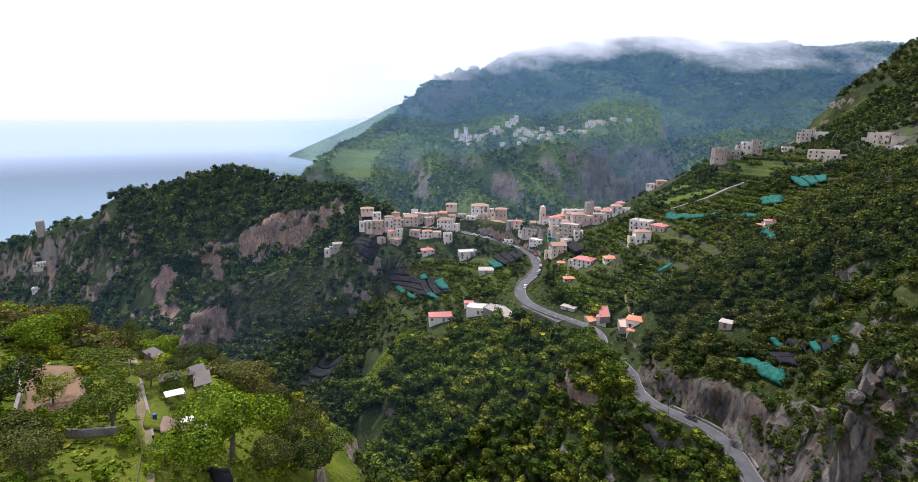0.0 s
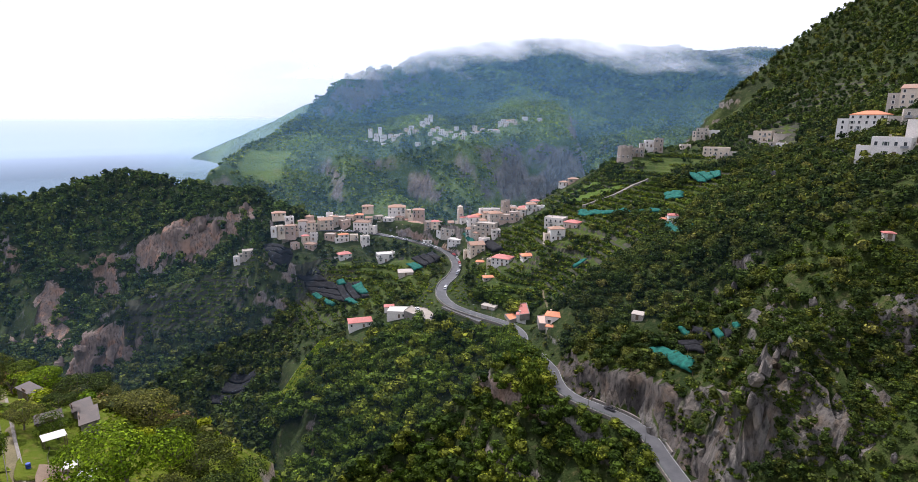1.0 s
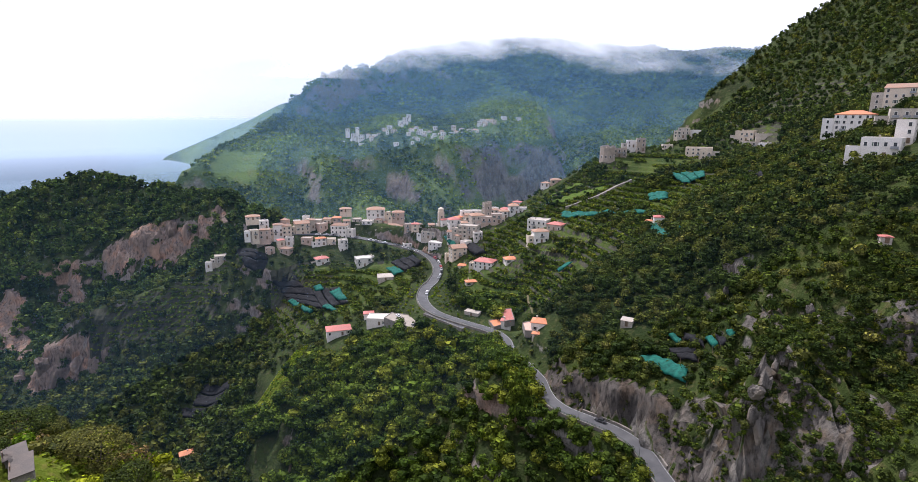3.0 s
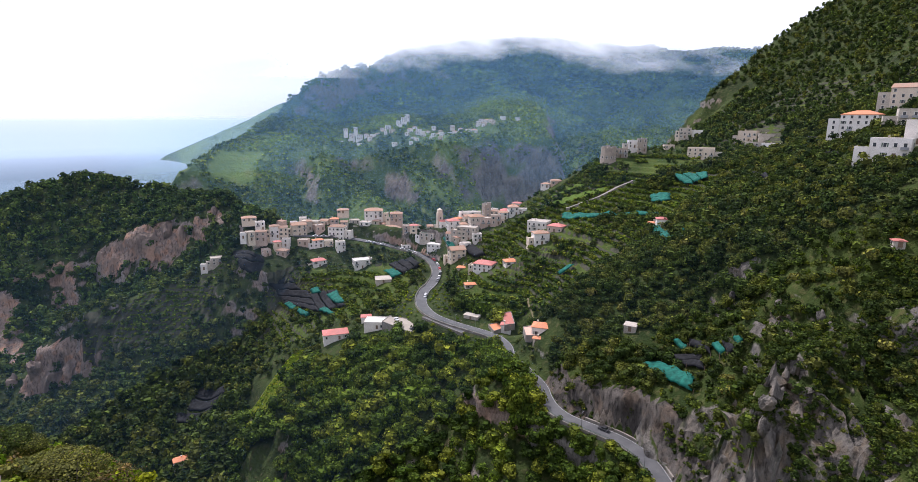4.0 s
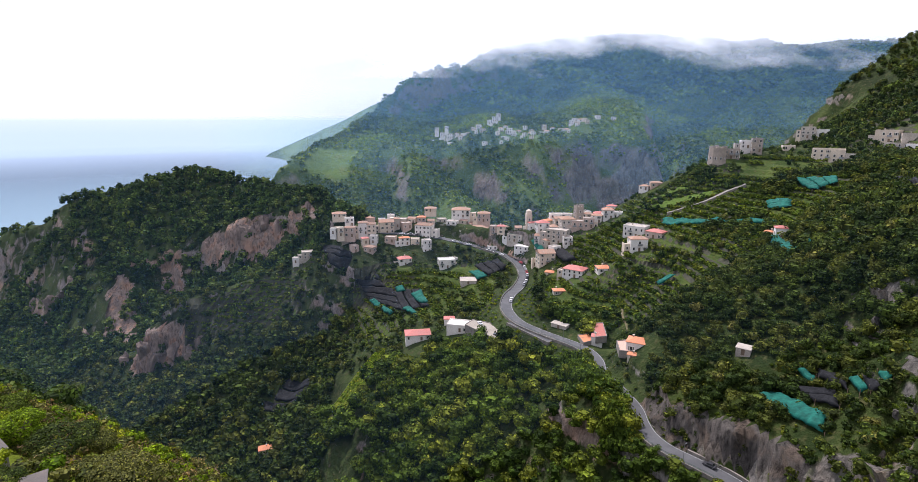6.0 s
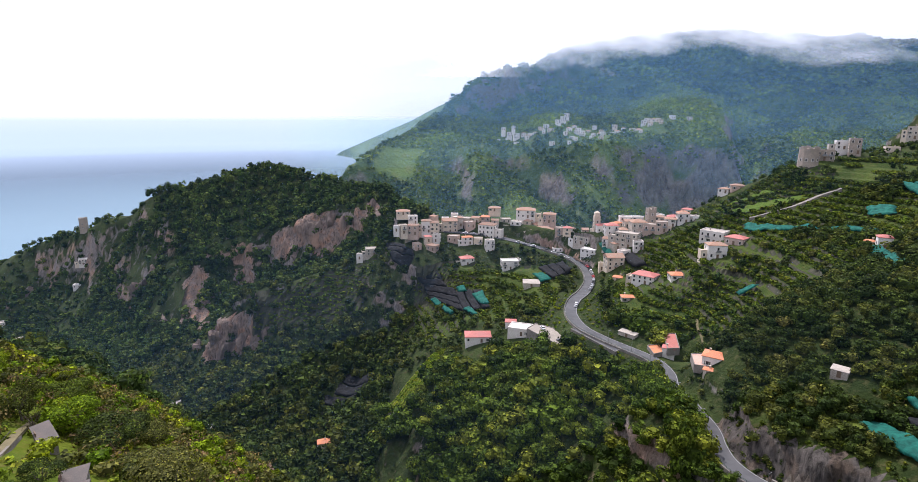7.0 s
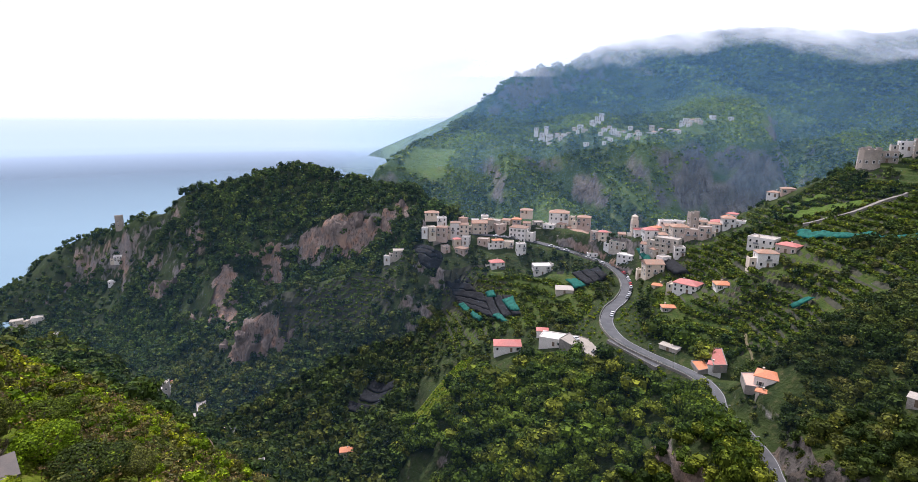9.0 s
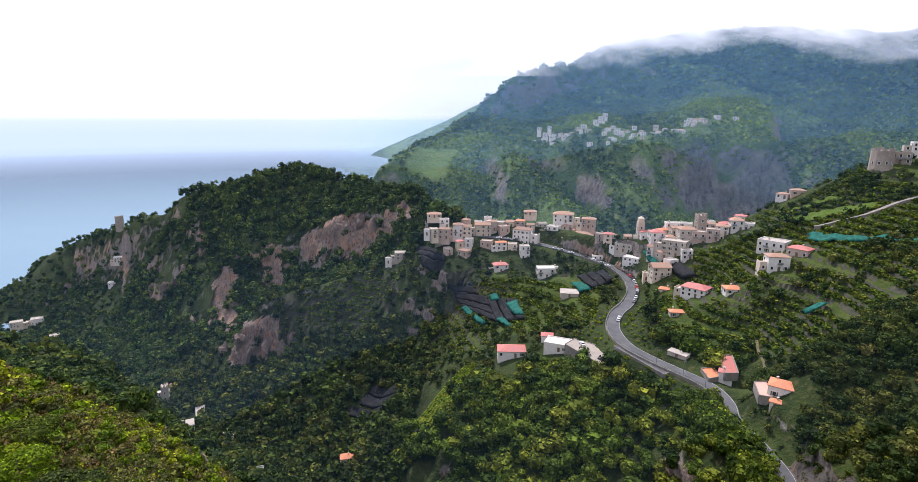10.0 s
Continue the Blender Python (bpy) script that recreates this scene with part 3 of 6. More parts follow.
    p.inputs["Roughness"].default_value = 0.6
    p.inputs["Specular IOR Level"].default_value = 0.08
    relief(n, l, p, noise_node(n, l, 0.06, 5, co), 0.25, 1.0)
    return m


SEA = water()


def mist_sheet(name, colour, most, low, high, fade, patch=0.0, size=0.004, tones=(), rise=None, through_=0.7, open_=False):
    """Haze or cloud as colour on a sheet: lets most light by, and scatters the rest. Thickness follows the height."""
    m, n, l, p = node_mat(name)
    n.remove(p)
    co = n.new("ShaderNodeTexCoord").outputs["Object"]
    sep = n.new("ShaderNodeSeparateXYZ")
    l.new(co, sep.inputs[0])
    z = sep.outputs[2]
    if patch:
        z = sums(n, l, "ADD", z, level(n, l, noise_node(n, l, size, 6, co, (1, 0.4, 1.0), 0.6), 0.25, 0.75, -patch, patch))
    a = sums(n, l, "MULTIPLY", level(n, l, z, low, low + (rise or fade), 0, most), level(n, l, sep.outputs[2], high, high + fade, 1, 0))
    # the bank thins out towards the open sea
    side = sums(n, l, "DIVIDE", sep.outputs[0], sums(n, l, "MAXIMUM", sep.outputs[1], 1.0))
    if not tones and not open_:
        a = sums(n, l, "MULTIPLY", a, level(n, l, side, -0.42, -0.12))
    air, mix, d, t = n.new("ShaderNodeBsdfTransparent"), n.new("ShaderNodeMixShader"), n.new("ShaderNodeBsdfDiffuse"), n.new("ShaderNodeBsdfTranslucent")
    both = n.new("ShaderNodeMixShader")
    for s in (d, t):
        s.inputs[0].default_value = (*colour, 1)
        # haze fade painted as a colour ramp over height
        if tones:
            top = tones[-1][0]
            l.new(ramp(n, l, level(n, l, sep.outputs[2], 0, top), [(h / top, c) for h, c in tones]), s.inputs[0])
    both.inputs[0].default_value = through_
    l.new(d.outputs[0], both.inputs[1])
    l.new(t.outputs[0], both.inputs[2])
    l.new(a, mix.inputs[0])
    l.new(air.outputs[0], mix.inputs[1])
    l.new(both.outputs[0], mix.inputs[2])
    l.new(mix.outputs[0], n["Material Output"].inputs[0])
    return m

# ---- building helpers ----
def mesh_of(name, verts, faces, material, smooth=False):
    me = bpy.data.meshes.new(name)
    me.from_pydata([tuple(v) for v in verts], [], faces)
    if material:
        me.materials.append(material)
    if smooth:
        me.polygons.foreach_set("use_smooth", [True] * len(me.polygons))
    me.update()
    return me


def quads(name, verts, quad, material, tint=None, smooth=False):
    """A large mesh of four-sided faces from arrays; tint: a number for each vertex."""
    me = bpy.data.meshes.new(name)
    me.vertices.add(len(verts))
    me.vertices.foreach_set("co", np.ascontiguousarray(verts, np.float32).ravel())
    me.loops.add(quad.size)
    me.loops.foreach_set("vertex_index", np.ascontiguousarray(quad, np.int32).ravel())
    me.polygons.add(len(quad))
    me.polygons.foreach_set("loop_start", np.arange(len(quad), dtype=np.int32) * quad.shape[1])
    me.materials.append(material)
    if tint is not None:
        me.attributes.new("tint", "FLOAT", "POINT").data.foreach_set("value", np.ascontiguousarray(tint, np.float32))
    me.update(calc_edges=True)
    me.polygons.foreach_set("use_smooth", np.full(len(quad), smooth))
    return me


def sheet(name, x0, x1, y0, y1, cell, height, material, label, category, hole=None, craggy=0.0, zones=()):
    nx, ny = int(round((x1 - x0) / cell)) + 1, int(round((y1 - y0) / cell)) + 1
    x, y = np.meshgrid(np.linspace(x0, x1, nx), np.linspace(y0, y1, ny))
    z = height(x, y)
    v = np.stack([x, y, z], -1)
    if craggy:
        # rock faces bulge and are hollowed out sideways
        gy, gx = np.gradient(z, (y1 - y0) / (ny - 1), (x1 - x0) / (nx - 1))
        s = np.clip((np.hypot(gx, gy) - 0.8) / 0.8, 0, 1)
        g = np.maximum(np.hypot(gx, gy), 0.2)
        b = s * (3.2 * ripple(x + 0.6 * y, z * 1.3, 13, 61) + 2.0 * ripple(x - 0.5 * y, z * 0.8, 5.5, 62) + 0.9 * ripple(x + y, z, 2.4, 63)) * craggy
        v[..., 0] -= gx / g * b
        v[..., 1] -= gy / g * b
    v = v.reshape(-1, 3)
    i = np.arange(nx * ny).reshape(ny, nx)
    q = np.stack([i[:-1, :-1], i[:-1, 1:], i[1:, 1:], i[1:, :-1]], -1).reshape(-1, 4)
    if hole:
        c = v[q].mean(1)
        q = q[~((c[:, 0] > hole[0]) & (c[:, 0] < hole[1]) & (c[:, 1] > hole[2]) & (c[:, 1] < hole[3]))]
    me = quads(name, v, q, material, None, True)
    if zones:
        c, slot = v[q].mean(1), np.zeros(len(q), np.int32)
        for k, (m, where) in enumerate(zones):
            me.materials.append(m)
            slot[where(c[:, 0], c[:, 1], c[:, 2])] = k + 1
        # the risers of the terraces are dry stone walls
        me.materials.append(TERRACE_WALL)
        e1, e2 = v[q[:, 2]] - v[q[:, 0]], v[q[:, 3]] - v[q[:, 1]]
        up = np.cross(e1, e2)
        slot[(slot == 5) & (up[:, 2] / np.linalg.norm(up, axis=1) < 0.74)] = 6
        me.materials.append(CRAG_STONE)
        slot[(slot < 4) & bare_rib(c[:, 0], c[:, 1], c[:, 2])] = 7
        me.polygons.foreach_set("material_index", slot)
        me.polygons.foreach_set("use_smooth", slot < 5)
    return tagged(new(name, me), label, category, kind="structure")


SPUR = [(-200, 6), (-4, 6), (-12, 104), (-30, 126), (-70, 137), (-170, 176), (-260, 176)]
FINE = (-304, 336, 20, 532)
sheet("ground", *FINE, 1.6, ground, HILL, "steep green hillsides with limestone cliffs and stone terraces", "hillside", None, 1.0,
      [(CRAG, lambda x, y, z: x > 62), (CLIFF_STONE, lambda x, y, z: cliff(x, y, z)), (ROAD_STONE, lambda x, y, z: within(ROAD_CLIFF, x, y)), (MEADOW, lambda x, y, z: within(SPUR, x, y) & (z > 180)), (TERRACE, lambda x, y, z: np.any([within(p, x, y) for p in TERRACED], 0))])
sheet("ground_outer", -820, 560, -120, 780, 6, ground, HILL, "steep wooded slopes running down to the sea", "hillside", (FINE[0] + 4, FINE[1] - 4, FINE[2] + 4, FINE[3] - 4), 1.6)
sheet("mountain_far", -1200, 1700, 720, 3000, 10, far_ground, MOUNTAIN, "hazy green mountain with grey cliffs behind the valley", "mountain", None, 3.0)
sheet("sea", -9000, 9000, -3000, 9000, 250, lambda x, y: 0 * x, SEA, "pale blue calm sea reaching the hazy horizon", "sea")


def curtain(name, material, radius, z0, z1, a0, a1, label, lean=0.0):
    """A sheet for painted haze or cloud that stands round the valley at one distance, or leans back against the
    mountain.
    """
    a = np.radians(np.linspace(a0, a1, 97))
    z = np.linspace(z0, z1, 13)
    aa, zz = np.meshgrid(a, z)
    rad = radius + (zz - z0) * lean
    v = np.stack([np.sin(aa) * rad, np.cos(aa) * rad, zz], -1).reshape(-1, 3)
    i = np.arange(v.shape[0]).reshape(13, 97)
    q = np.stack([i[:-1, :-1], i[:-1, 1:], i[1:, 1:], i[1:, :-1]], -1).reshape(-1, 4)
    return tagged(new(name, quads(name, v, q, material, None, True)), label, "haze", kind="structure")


# the blue of distant air is put into the colour of these sheets
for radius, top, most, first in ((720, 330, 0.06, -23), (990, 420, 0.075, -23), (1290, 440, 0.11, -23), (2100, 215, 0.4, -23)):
    curtain("haze", mist_sheet("haze_%d" % radius, (0.3, 0.62, 1.0) if radius < 1500 else (0.62, 0.84, 1.0), most, -200, top, 150), radius, 1, top + 155, first, 52 if radius < 1500 else 2, "thin bluish haze over the far valley")
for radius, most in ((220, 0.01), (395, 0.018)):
    curtain("haze", mist_sheet("haze_%d" % radius, (0.3, 0.6, 1.0), most, -200, 150, 145, open_=True), radius, 1, 296, -80, 60, "faint blue haze in the deep valley")
curtain("cloud_bank", mist_sheet("cloud", (1.0, 1.0, 1.0), 1.0, 362, 1300, 130, 85, 0.0035, through_=0.15), 1240, 350, 1220, -24, 55, "low white cloud lying on the mountain top", 2.2)
# sea haze painted in tones by height, on a sheet that rises gently from the water and thickens towards the horizon
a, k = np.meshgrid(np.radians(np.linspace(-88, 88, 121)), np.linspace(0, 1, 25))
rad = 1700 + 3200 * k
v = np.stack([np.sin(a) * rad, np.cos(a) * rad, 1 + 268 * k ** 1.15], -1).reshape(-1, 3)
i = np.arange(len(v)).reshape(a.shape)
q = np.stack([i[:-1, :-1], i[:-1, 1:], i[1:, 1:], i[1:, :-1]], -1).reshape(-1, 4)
tagged(new("haze_sea", quads("haze_sea", v, q, mist_sheet("haze_horizon", (1, 1, 1), 1.0, 0, 244, 25, 0.0, 0.004, ((0, (0.29, 0.39, 0.49)), (85, (0.36, 0.45, 0.57)), (170, (0.37, 0.455, 0.58)), (235, (0.41, 0.48, 0.59)), (262, (0.5, 0.55, 0.62))), 120, 0.15), None, True)), "blue-white haze over the sea horizon", "haze", kind="structure")

# ---- woodland ----
rng = np.random.default_rng(7)


def crown(leaves, lobes, size, seed, flat=0.8):
    """Leaf clumps on the outside of a few rounded lobes: corners of four-sided clumps, in a crown about 1 across and 1 high."""
    r = np.random.default_rng(seed)
    c = r.normal(0, 0.2, (lobes, 3)) * [1, 1, 0.75] + [0, 0, 0.55]
    c[0] = [0, 0, 0.6]
    rad = r.uniform(0.2, 0.34, lobes)
    rad[0] = 0.36
    k = r.integers(0, lobes, leaves * 4)
    d = r.normal(0, 1, (leaves * 4, 3))
    d /= np.linalg.norm(d, axis=1)[:, None]
    p = c[k] + d * (rad[k] * r.uniform(0.82, 1.12, len(k)))[:, None] * [1, 1, flat]
    inside = (np.linalg.norm((p[:, None] - c) / [1, 1, flat], axis=2) < rad * 0.8).any(1)
    keep = np.flatnonzero(~inside & (d[:, 2] > -0.45))[:leaves]
    p, d = p[keep], d[keep] + r.normal(0, 0.28, (len(keep), 3))
    d /= np.linalg.norm(d, axis=1)[:, None]
    u = np.cross(d, r.normal(0, 1, d.shape))
    u /= np.linalg.norm(u, axis=1)[:, None]
    w = np.cross(d, u)
    s = size * r.uniform(0.6, 1.35, (len(p), 1))
    return np.stack([p - u * s, p - w * s * 0.7 + d * s * 0.25, p + u * s, p + w * s * 0.7 + d * s * 0.25], 1)


def core(lobes, seed, flat=0.8):
    """The dense shaded inside of the same crown, as four-sided faces."""
    r = np.random.default_rng(seed)
    c = r.normal(0, 0.2, (lobes, 3)) * [1, 1, 0.75] + [0, 0, 0.55]
    c[0] = [0, 0, 0.6]
    rad = r.uniform(0.2, 0.34, lobes)
    rad[0] = 0.36
    cube = np.array([(x, y, z) for x in (-1, 1) for y in (-1, 1) for z in (-1, 1)], float)
    f = np.array([(0, 1, 3, 2), (4, 6, 7, 5), (0, 4, 5, 1), (2, 3, 7, 6), (1, 5, 7, 3)])
    out = [cube[f] / 3 ** 0.5 * rad[i] * 0.9 * [1, 1, flat] + c[i] - [0, 0, 0.05] for i in range(lobes)]
    return np.concatenate(out)


def kinds(leaves, lobes, size, many, seed, inner=1):
    return [np.concatenate([crown(leaves, lobes, size, seed + k), core(lobes, seed + k)[:inner * 5]]) for k in range(many)]


def soft_normals(s, share=0.56):
    """The normals of leaf clumps, turned towards those of the whole crown, so that it takes the light as one rounded mass."""
    p = s.reshape(-1, 3)
    out_ = (p - [0, 0, 0.42]) * [1, 1, 1.15]
    out_ /= np.linalg.norm(out_, axis=1)[:, None] + 1e-6
    f = np.cross(s[:, 2] - s[:, 0], s[:, 3] - s[:, 1])
    f = np.repeat(f / (np.linalg.norm(f, axis=1)[:, None] + 1e-9), 4, 0)
    f *= np.where((f * out_).sum(1) < 0, -1, 1)[:, None]
    n = out_ * share + f * (1 - share)
    return n / (np.linalg.norm(n, axis=1)[:, None] + 1e-9)


def rounded_light(me, normals):
    me.attributes.new("custom_normal", "FLOAT_VECTOR", "POINT").data.foreach_set("vector", np.ascontiguousarray(normals, np.float32).ravel())
    me.update()


def uphill(land, x, y, d):
    """The slope's own upward directions at many places."""
    v = np.stack([land.at(x - d, y) - land.at(x + d, y), land.at(x, y - d) - land.at(x, y + d), np.full(np.shape(x), 2.0 * d)], -1)
    return v / np.linalg.norm(v, axis=1)[:, None]


def wood(name, x, y, z, wide, tall, shapes, material, label, tint=None, category="trees", slope=None, share=0.45):
    """Many trees, none to be told from its neighbours, as one mesh; slope: the lie of the canopy that they form."""
    n = len(x)
    turn, pick = rng.uniform(0, 6.28, n), rng.integers(0, len(shapes), n)
    tint = rng.uniform(0, 1, n) if tint is None else tint
    vs, ts, ns = [], [], []
    for k, s in enumerate(shapes):
        m = np.flatnonzero(pick == k)
        if not len(m):
            continue
        p = s.reshape(-1, 3)
        c, sn = np.cos(turn[m])[:, None], np.sin(turn[m])[:, None]
        q = np.stack([(p[:, 0] * c - p[:, 1] * sn) * wide[m, None] + x[m, None], (p[:, 0] * sn + p[:, 1] * c) * wide[m, None] + y[m, None], p[:, 2] * tall[m, None] + z[m, None]], -1)
        vs.append(q.reshape(-1, 3))
        o = soft_normals(s)
        o = np.stack([o[:, 0] * c - o[:, 1] * sn, o[:, 0] * sn + o[:, 1] * c, np.broadcast_to(o[:, 2], (len(m), len(o)))], -1)
        if slope is not None:
            o = o * (1 - share) + slope[m][:, None] * share
            o /= np.linalg.norm(o, axis=2)[..., None] + 1e-6
        ns.append(o.reshape(-1, 3))
        ts.append(np.repeat(tint[m], len(p)))
    v = np.concatenate(vs)
    me = quads(name, v, np.arange(len(v)).reshape(-1, 4), material, np.concatenate(ts))
    rounded_light(me, np.concatenate(ns))
    return tagged(new(name, me), label, category, kind="stuff")


def scatter(x0, x1, y0, y1, step):
    x, y = np.meshgrid(np.arange(x0, x1, step), np.arange(y0, y1, step))
    x, y = (v.ravel() + rng.uniform(-0.45, 0.45, v.size) * step for v in (x, y))
    return x, y

# ---- helpers for things with parts ----
def joined(pieces):
    """One bmesh of several boxes: (x, y, z, wide, deep, high), z at the foot."""
    bm = bmesh.new()
    for x, y, z, w, d, h in pieces:
        r = bmesh.ops.create_cube(bm, size=1)["verts"]
        bmesh.ops.scale(bm, vec=(w, d, h), verts=r)
        bmesh.ops.translate(bm, vec=(x, y, z + h / 2), verts=r)
    return bm


def rounded(bm, by):
    bmesh.ops.bevel(bm, geom=bm.edges[:], offset=by, segments=1, affect="EDGES", clamp_overlap=True)
    return bm


def as_mesh(name, bm, material):
    me = bpy.data.meshes.new(name)
    bm.to_mesh(me)
    bm.free()
    me.materials.append(material)
    return me


def part(name, bm, material, parent, label="", at=None):
    """A bmesh (or a mesh that is shared) as one object under a thing or a part."""
    me = bm if isinstance(bm, bpy.types.Mesh) else as_mesh(name, bm, material)
    ob = new(name, me)
    ob.parent = parent
    if at is not None:
        ob.matrix_basis = at
    return tagged(ob, label)


def thing(name, m, label, category, group=""):
    ob = new(name)
    ob.matrix_basis = m
    return tagged(ob, label, category, group)


# a window: a stone surround a little proud of the wall, and dark glass set back in it
SURROUND = as_mesh("window", joined([(-0.6, -0.04, 0, 0.16, 0.12, 1.6), (0.6, -0.04, 0, 0.16, 0.12, 1.6), (0, -0.04, 1.5, 1.36, 0.12, 0.16), (0, -0.07, -0.1, 1.5, 0.2, 0.1)]), WHITE)
GLASS = as_mesh("pane", joined([(0, -0.015, 0, 1.05, 0.05, 1.5), ]), DARKPANE)
LEAVES_ = as_mesh("shutter", joined([(0, -0.05, 0, 0.42, 0.06, 1.5)]), SHUTTER)
DOOR = as_mesh("door", joined([(0, -0.03, 0, 1.2, 0.12, 2.2)]), WOODEN)
BALCONY = as_mesh("balcony", joined([(0, -0.6, -0.12, 2.6, 1.2, 0.14)]), CONCRETE)
RAILING = as_mesh("railing", joined([(0, -1.15, 0.02, 2.6, 0.06, 0.95)]), METAL)
CHIMNEY = as_mesh("chimney", joined([(0, 0, -0.6, 0.6, 0.6, 1.6), (0, 0, 1.0, 0.8, 0.8, 0.12)]), GREYWALL)
ROOFS = {"tile": (TILE, "clay tile roof"), "gable": (TILE, "brown clay gable roof"), "red": (RED, "red roof"), "redhip": (RED, "red hipped roof"), "orange": (ORANGE, "orange tile roof"),
         "flat": (FLATROOF, "flat parapet roof"), "white": (WHITEROOF, "white flat roof"), "green": (SHUTTER, "green roof"), "sheet": (FLATROOF, "grey sheet roof"), "old": (OLDSHEET, "rusty sheet roof"), "solar": (DARKPANE, "dark glass panels")}
WALLS = {"white_plaster": "white plastered", "cream_plaster": "cream plastered", "pink_plaster": "pale pink plastered", "weathered_plaster": "weathered grey stone", "ruin_stone": "old beige stone", "stone_wall": "rough stone"}
house_rng = random.Random(11)


def pitched(w, d, rise, over, gable):
    bm = bmesh.new()
    a, b = w / 2 + over, d / 2 + over
    in_ = 0 if gable else min(b, a * 0.8)
    foot = [bm.verts.new(p) for p in ((-a, -b, -0.12), (a, -b, -0.12), (a, b, -0.12), (-a, b, -0.12))]
    eave = [bm.verts.new(p) for p in ((-a, -b, 0.08), (a, -b, 0.08), (a, b, 0.08), (-a, b, 0.08))]
    r0, r1 = bm.verts.new((-a + in_, 0, rise)), bm.verts.new((a - in_, 0, rise))
    bm.faces.new(foot[::-1])
    for k in range(4):
        bm.faces.new((foot[k], foot[(k + 1) % 4], eave[(k + 1) % 4], eave[k]))
    bm.faces.new((eave[0], eave[1], r1, r0))
    bm.faces.new((eave[2], eave[3], r0, r1))
    bm.faces.new((eave[1], eave[2], r1))
    bm.faces.new((eave[3], eave[0], r0))
    return bm


def house(x, y, z, w, d, h, turn, wall, roof, sink=4.0, category="house"):
    """A house of the village: walls that go down into the slope, storeys of windows, a door, a roof."""
    r = house_rng
    floors = max(1, round(h / 3.0))
    cover, words = ROOFS[roof]
    label = "%s %s with a %s" % (WALLS[wall.name], "house" if floors > 1 else "low house", words)
    ob = thing("house", pose(x, y, z, 0, 0, turn), label, category, "houses of the valley")
    flat = roof in ("flat", "white", "green", "sheet", "solar", "old")
    boxes = [(0, 0, -sink, w, d, sink + h)]
    if flat and roof not in ("sheet", "solar", "old"):
        t = 0.28
        boxes += [(0, -d / 2 + t / 2, h, w, t, 0.55), (0, d / 2 - t / 2, h, w, t, 0.55), (-w / 2 + t / 2, 0, h, t, d - 2 * t, 0.55), (w / 2 - t / 2, 0, h, t, d - 2 * t, 0.55)]
    if roof == "gable":
        bm = joined(boxes)
        for sx in (-1, 1):
            vs = [bm.verts.new(p) for p in ((sx * (w / 2 - 0.02), -d / 2 + 0.02, h - 0.01), (sx * (w / 2 - 0.02), d / 2 - 0.02, h - 0.01), (sx * (w / 2 - 0.02), 0, h + d * 0.22))]
            bm.faces.new(vs)
    else:
        bm = joined(boxes)
    part("wall", bm, wall, ob)
    if flat:
        if roof in ("sheet", "solar", "old"):
            part("roof", joined([(0, 0, 0, w + 0.5, d + 0.5, 0.14)]), cover, ob, words, pose(0, 0, h + 0.12, 5, 0, 0))
        else:
            part("roof", joined([(0, 0, h + 0.004, w - 0.6, d - 0.6, 0.12)]), cover, ob)
    else:
        part("roof", pitched(w, d, d * (0.24 if roof == "gable" else 0.2), 0.35, roof == "gable"), cover, ob, words, pose(0, 0, h + 0.1))
    if h < 2.6 and roof in ("sheet", "solar", "old", "flat"):
        part("door", DOOR, None, ob, "", pose(0, -d / 2 - 0.02, 0.05))
        return ob
    for side, (length, px, py, rz) in enumerate(((w, 0, -d / 2, 0), (d, -w / 2, 0, -90), (d, w / 2, 0, 90))):
        many = max(1, int(length / 3.0))
        for f in range(floors):
            base = f * h / floors + (0.9 if h / floors > 2.5 else 0.6)
            for k in range(many):
                off = (k + 0.5) / many * length - length / 2 + r.uniform(-0.2, 0.2)
                m = pose(px, py, 0, 0, 0, rz) @ pose(off, -0.02, 0)
                if side == 0 and f == 0 and k == many // 2:
                    part("door", DOOR, None, ob, "", m @ pose(0, 0, 0.05))
                    continue
                if r.random() < 0.16:
                    continue
                s = Matrix.Diagonal((1, 1, min(1, (h / floors - base + f * h / floors - 0.3) / 1.6), 1))
                frame_ = part("window", SURROUND, None, ob, "", m @ pose(0, 0, base) @ s)
                part("pane", GLASS, None, frame_)
                if r.random() < 0.2:
                    part("shutter", LEAVES_, None, frame_, "", pose(-0.88, 0, 0))
                    part("shutter", LEAVES_, None, frame_, "", pose(0.88, 0, 0))
                if side == 0 and f > 0 and r.random() < 0.3:
                    shelf = part("balcony", BALCONY, None, ob, "railed balcony", m @ pose(0, 0, f * h / floors + 0.05))
                    part("railing", RAILING, None, shelf)
    if w > 7 and floors > 1 and sink < 10:
        # a lower wing at one end, flat-roofed
        side, ww, hh = r.choice((-1, 1)), w * r.uniform(0.3, 0.45), h * (floors - 1) / floors
        x0, y0, dd = side * (w / 2 + ww / 2 - 0.05), r.uniform(-0.2, 0.25) * d, d * 0.7
        wing = part("wing", joined([(x0, y0, -sink, ww, dd, sink + hh), (x0, y0 - dd / 2 + 0.1, hh, ww, 0.2, 0.8), (x0 + side * (ww / 2 - 0.1), y0, hh, 0.2, dd - 0.4, 0.8)]), r.choice((wall, WHITE, CREAM, GREYWALL)), ob, "lower wing with a roof terrace")
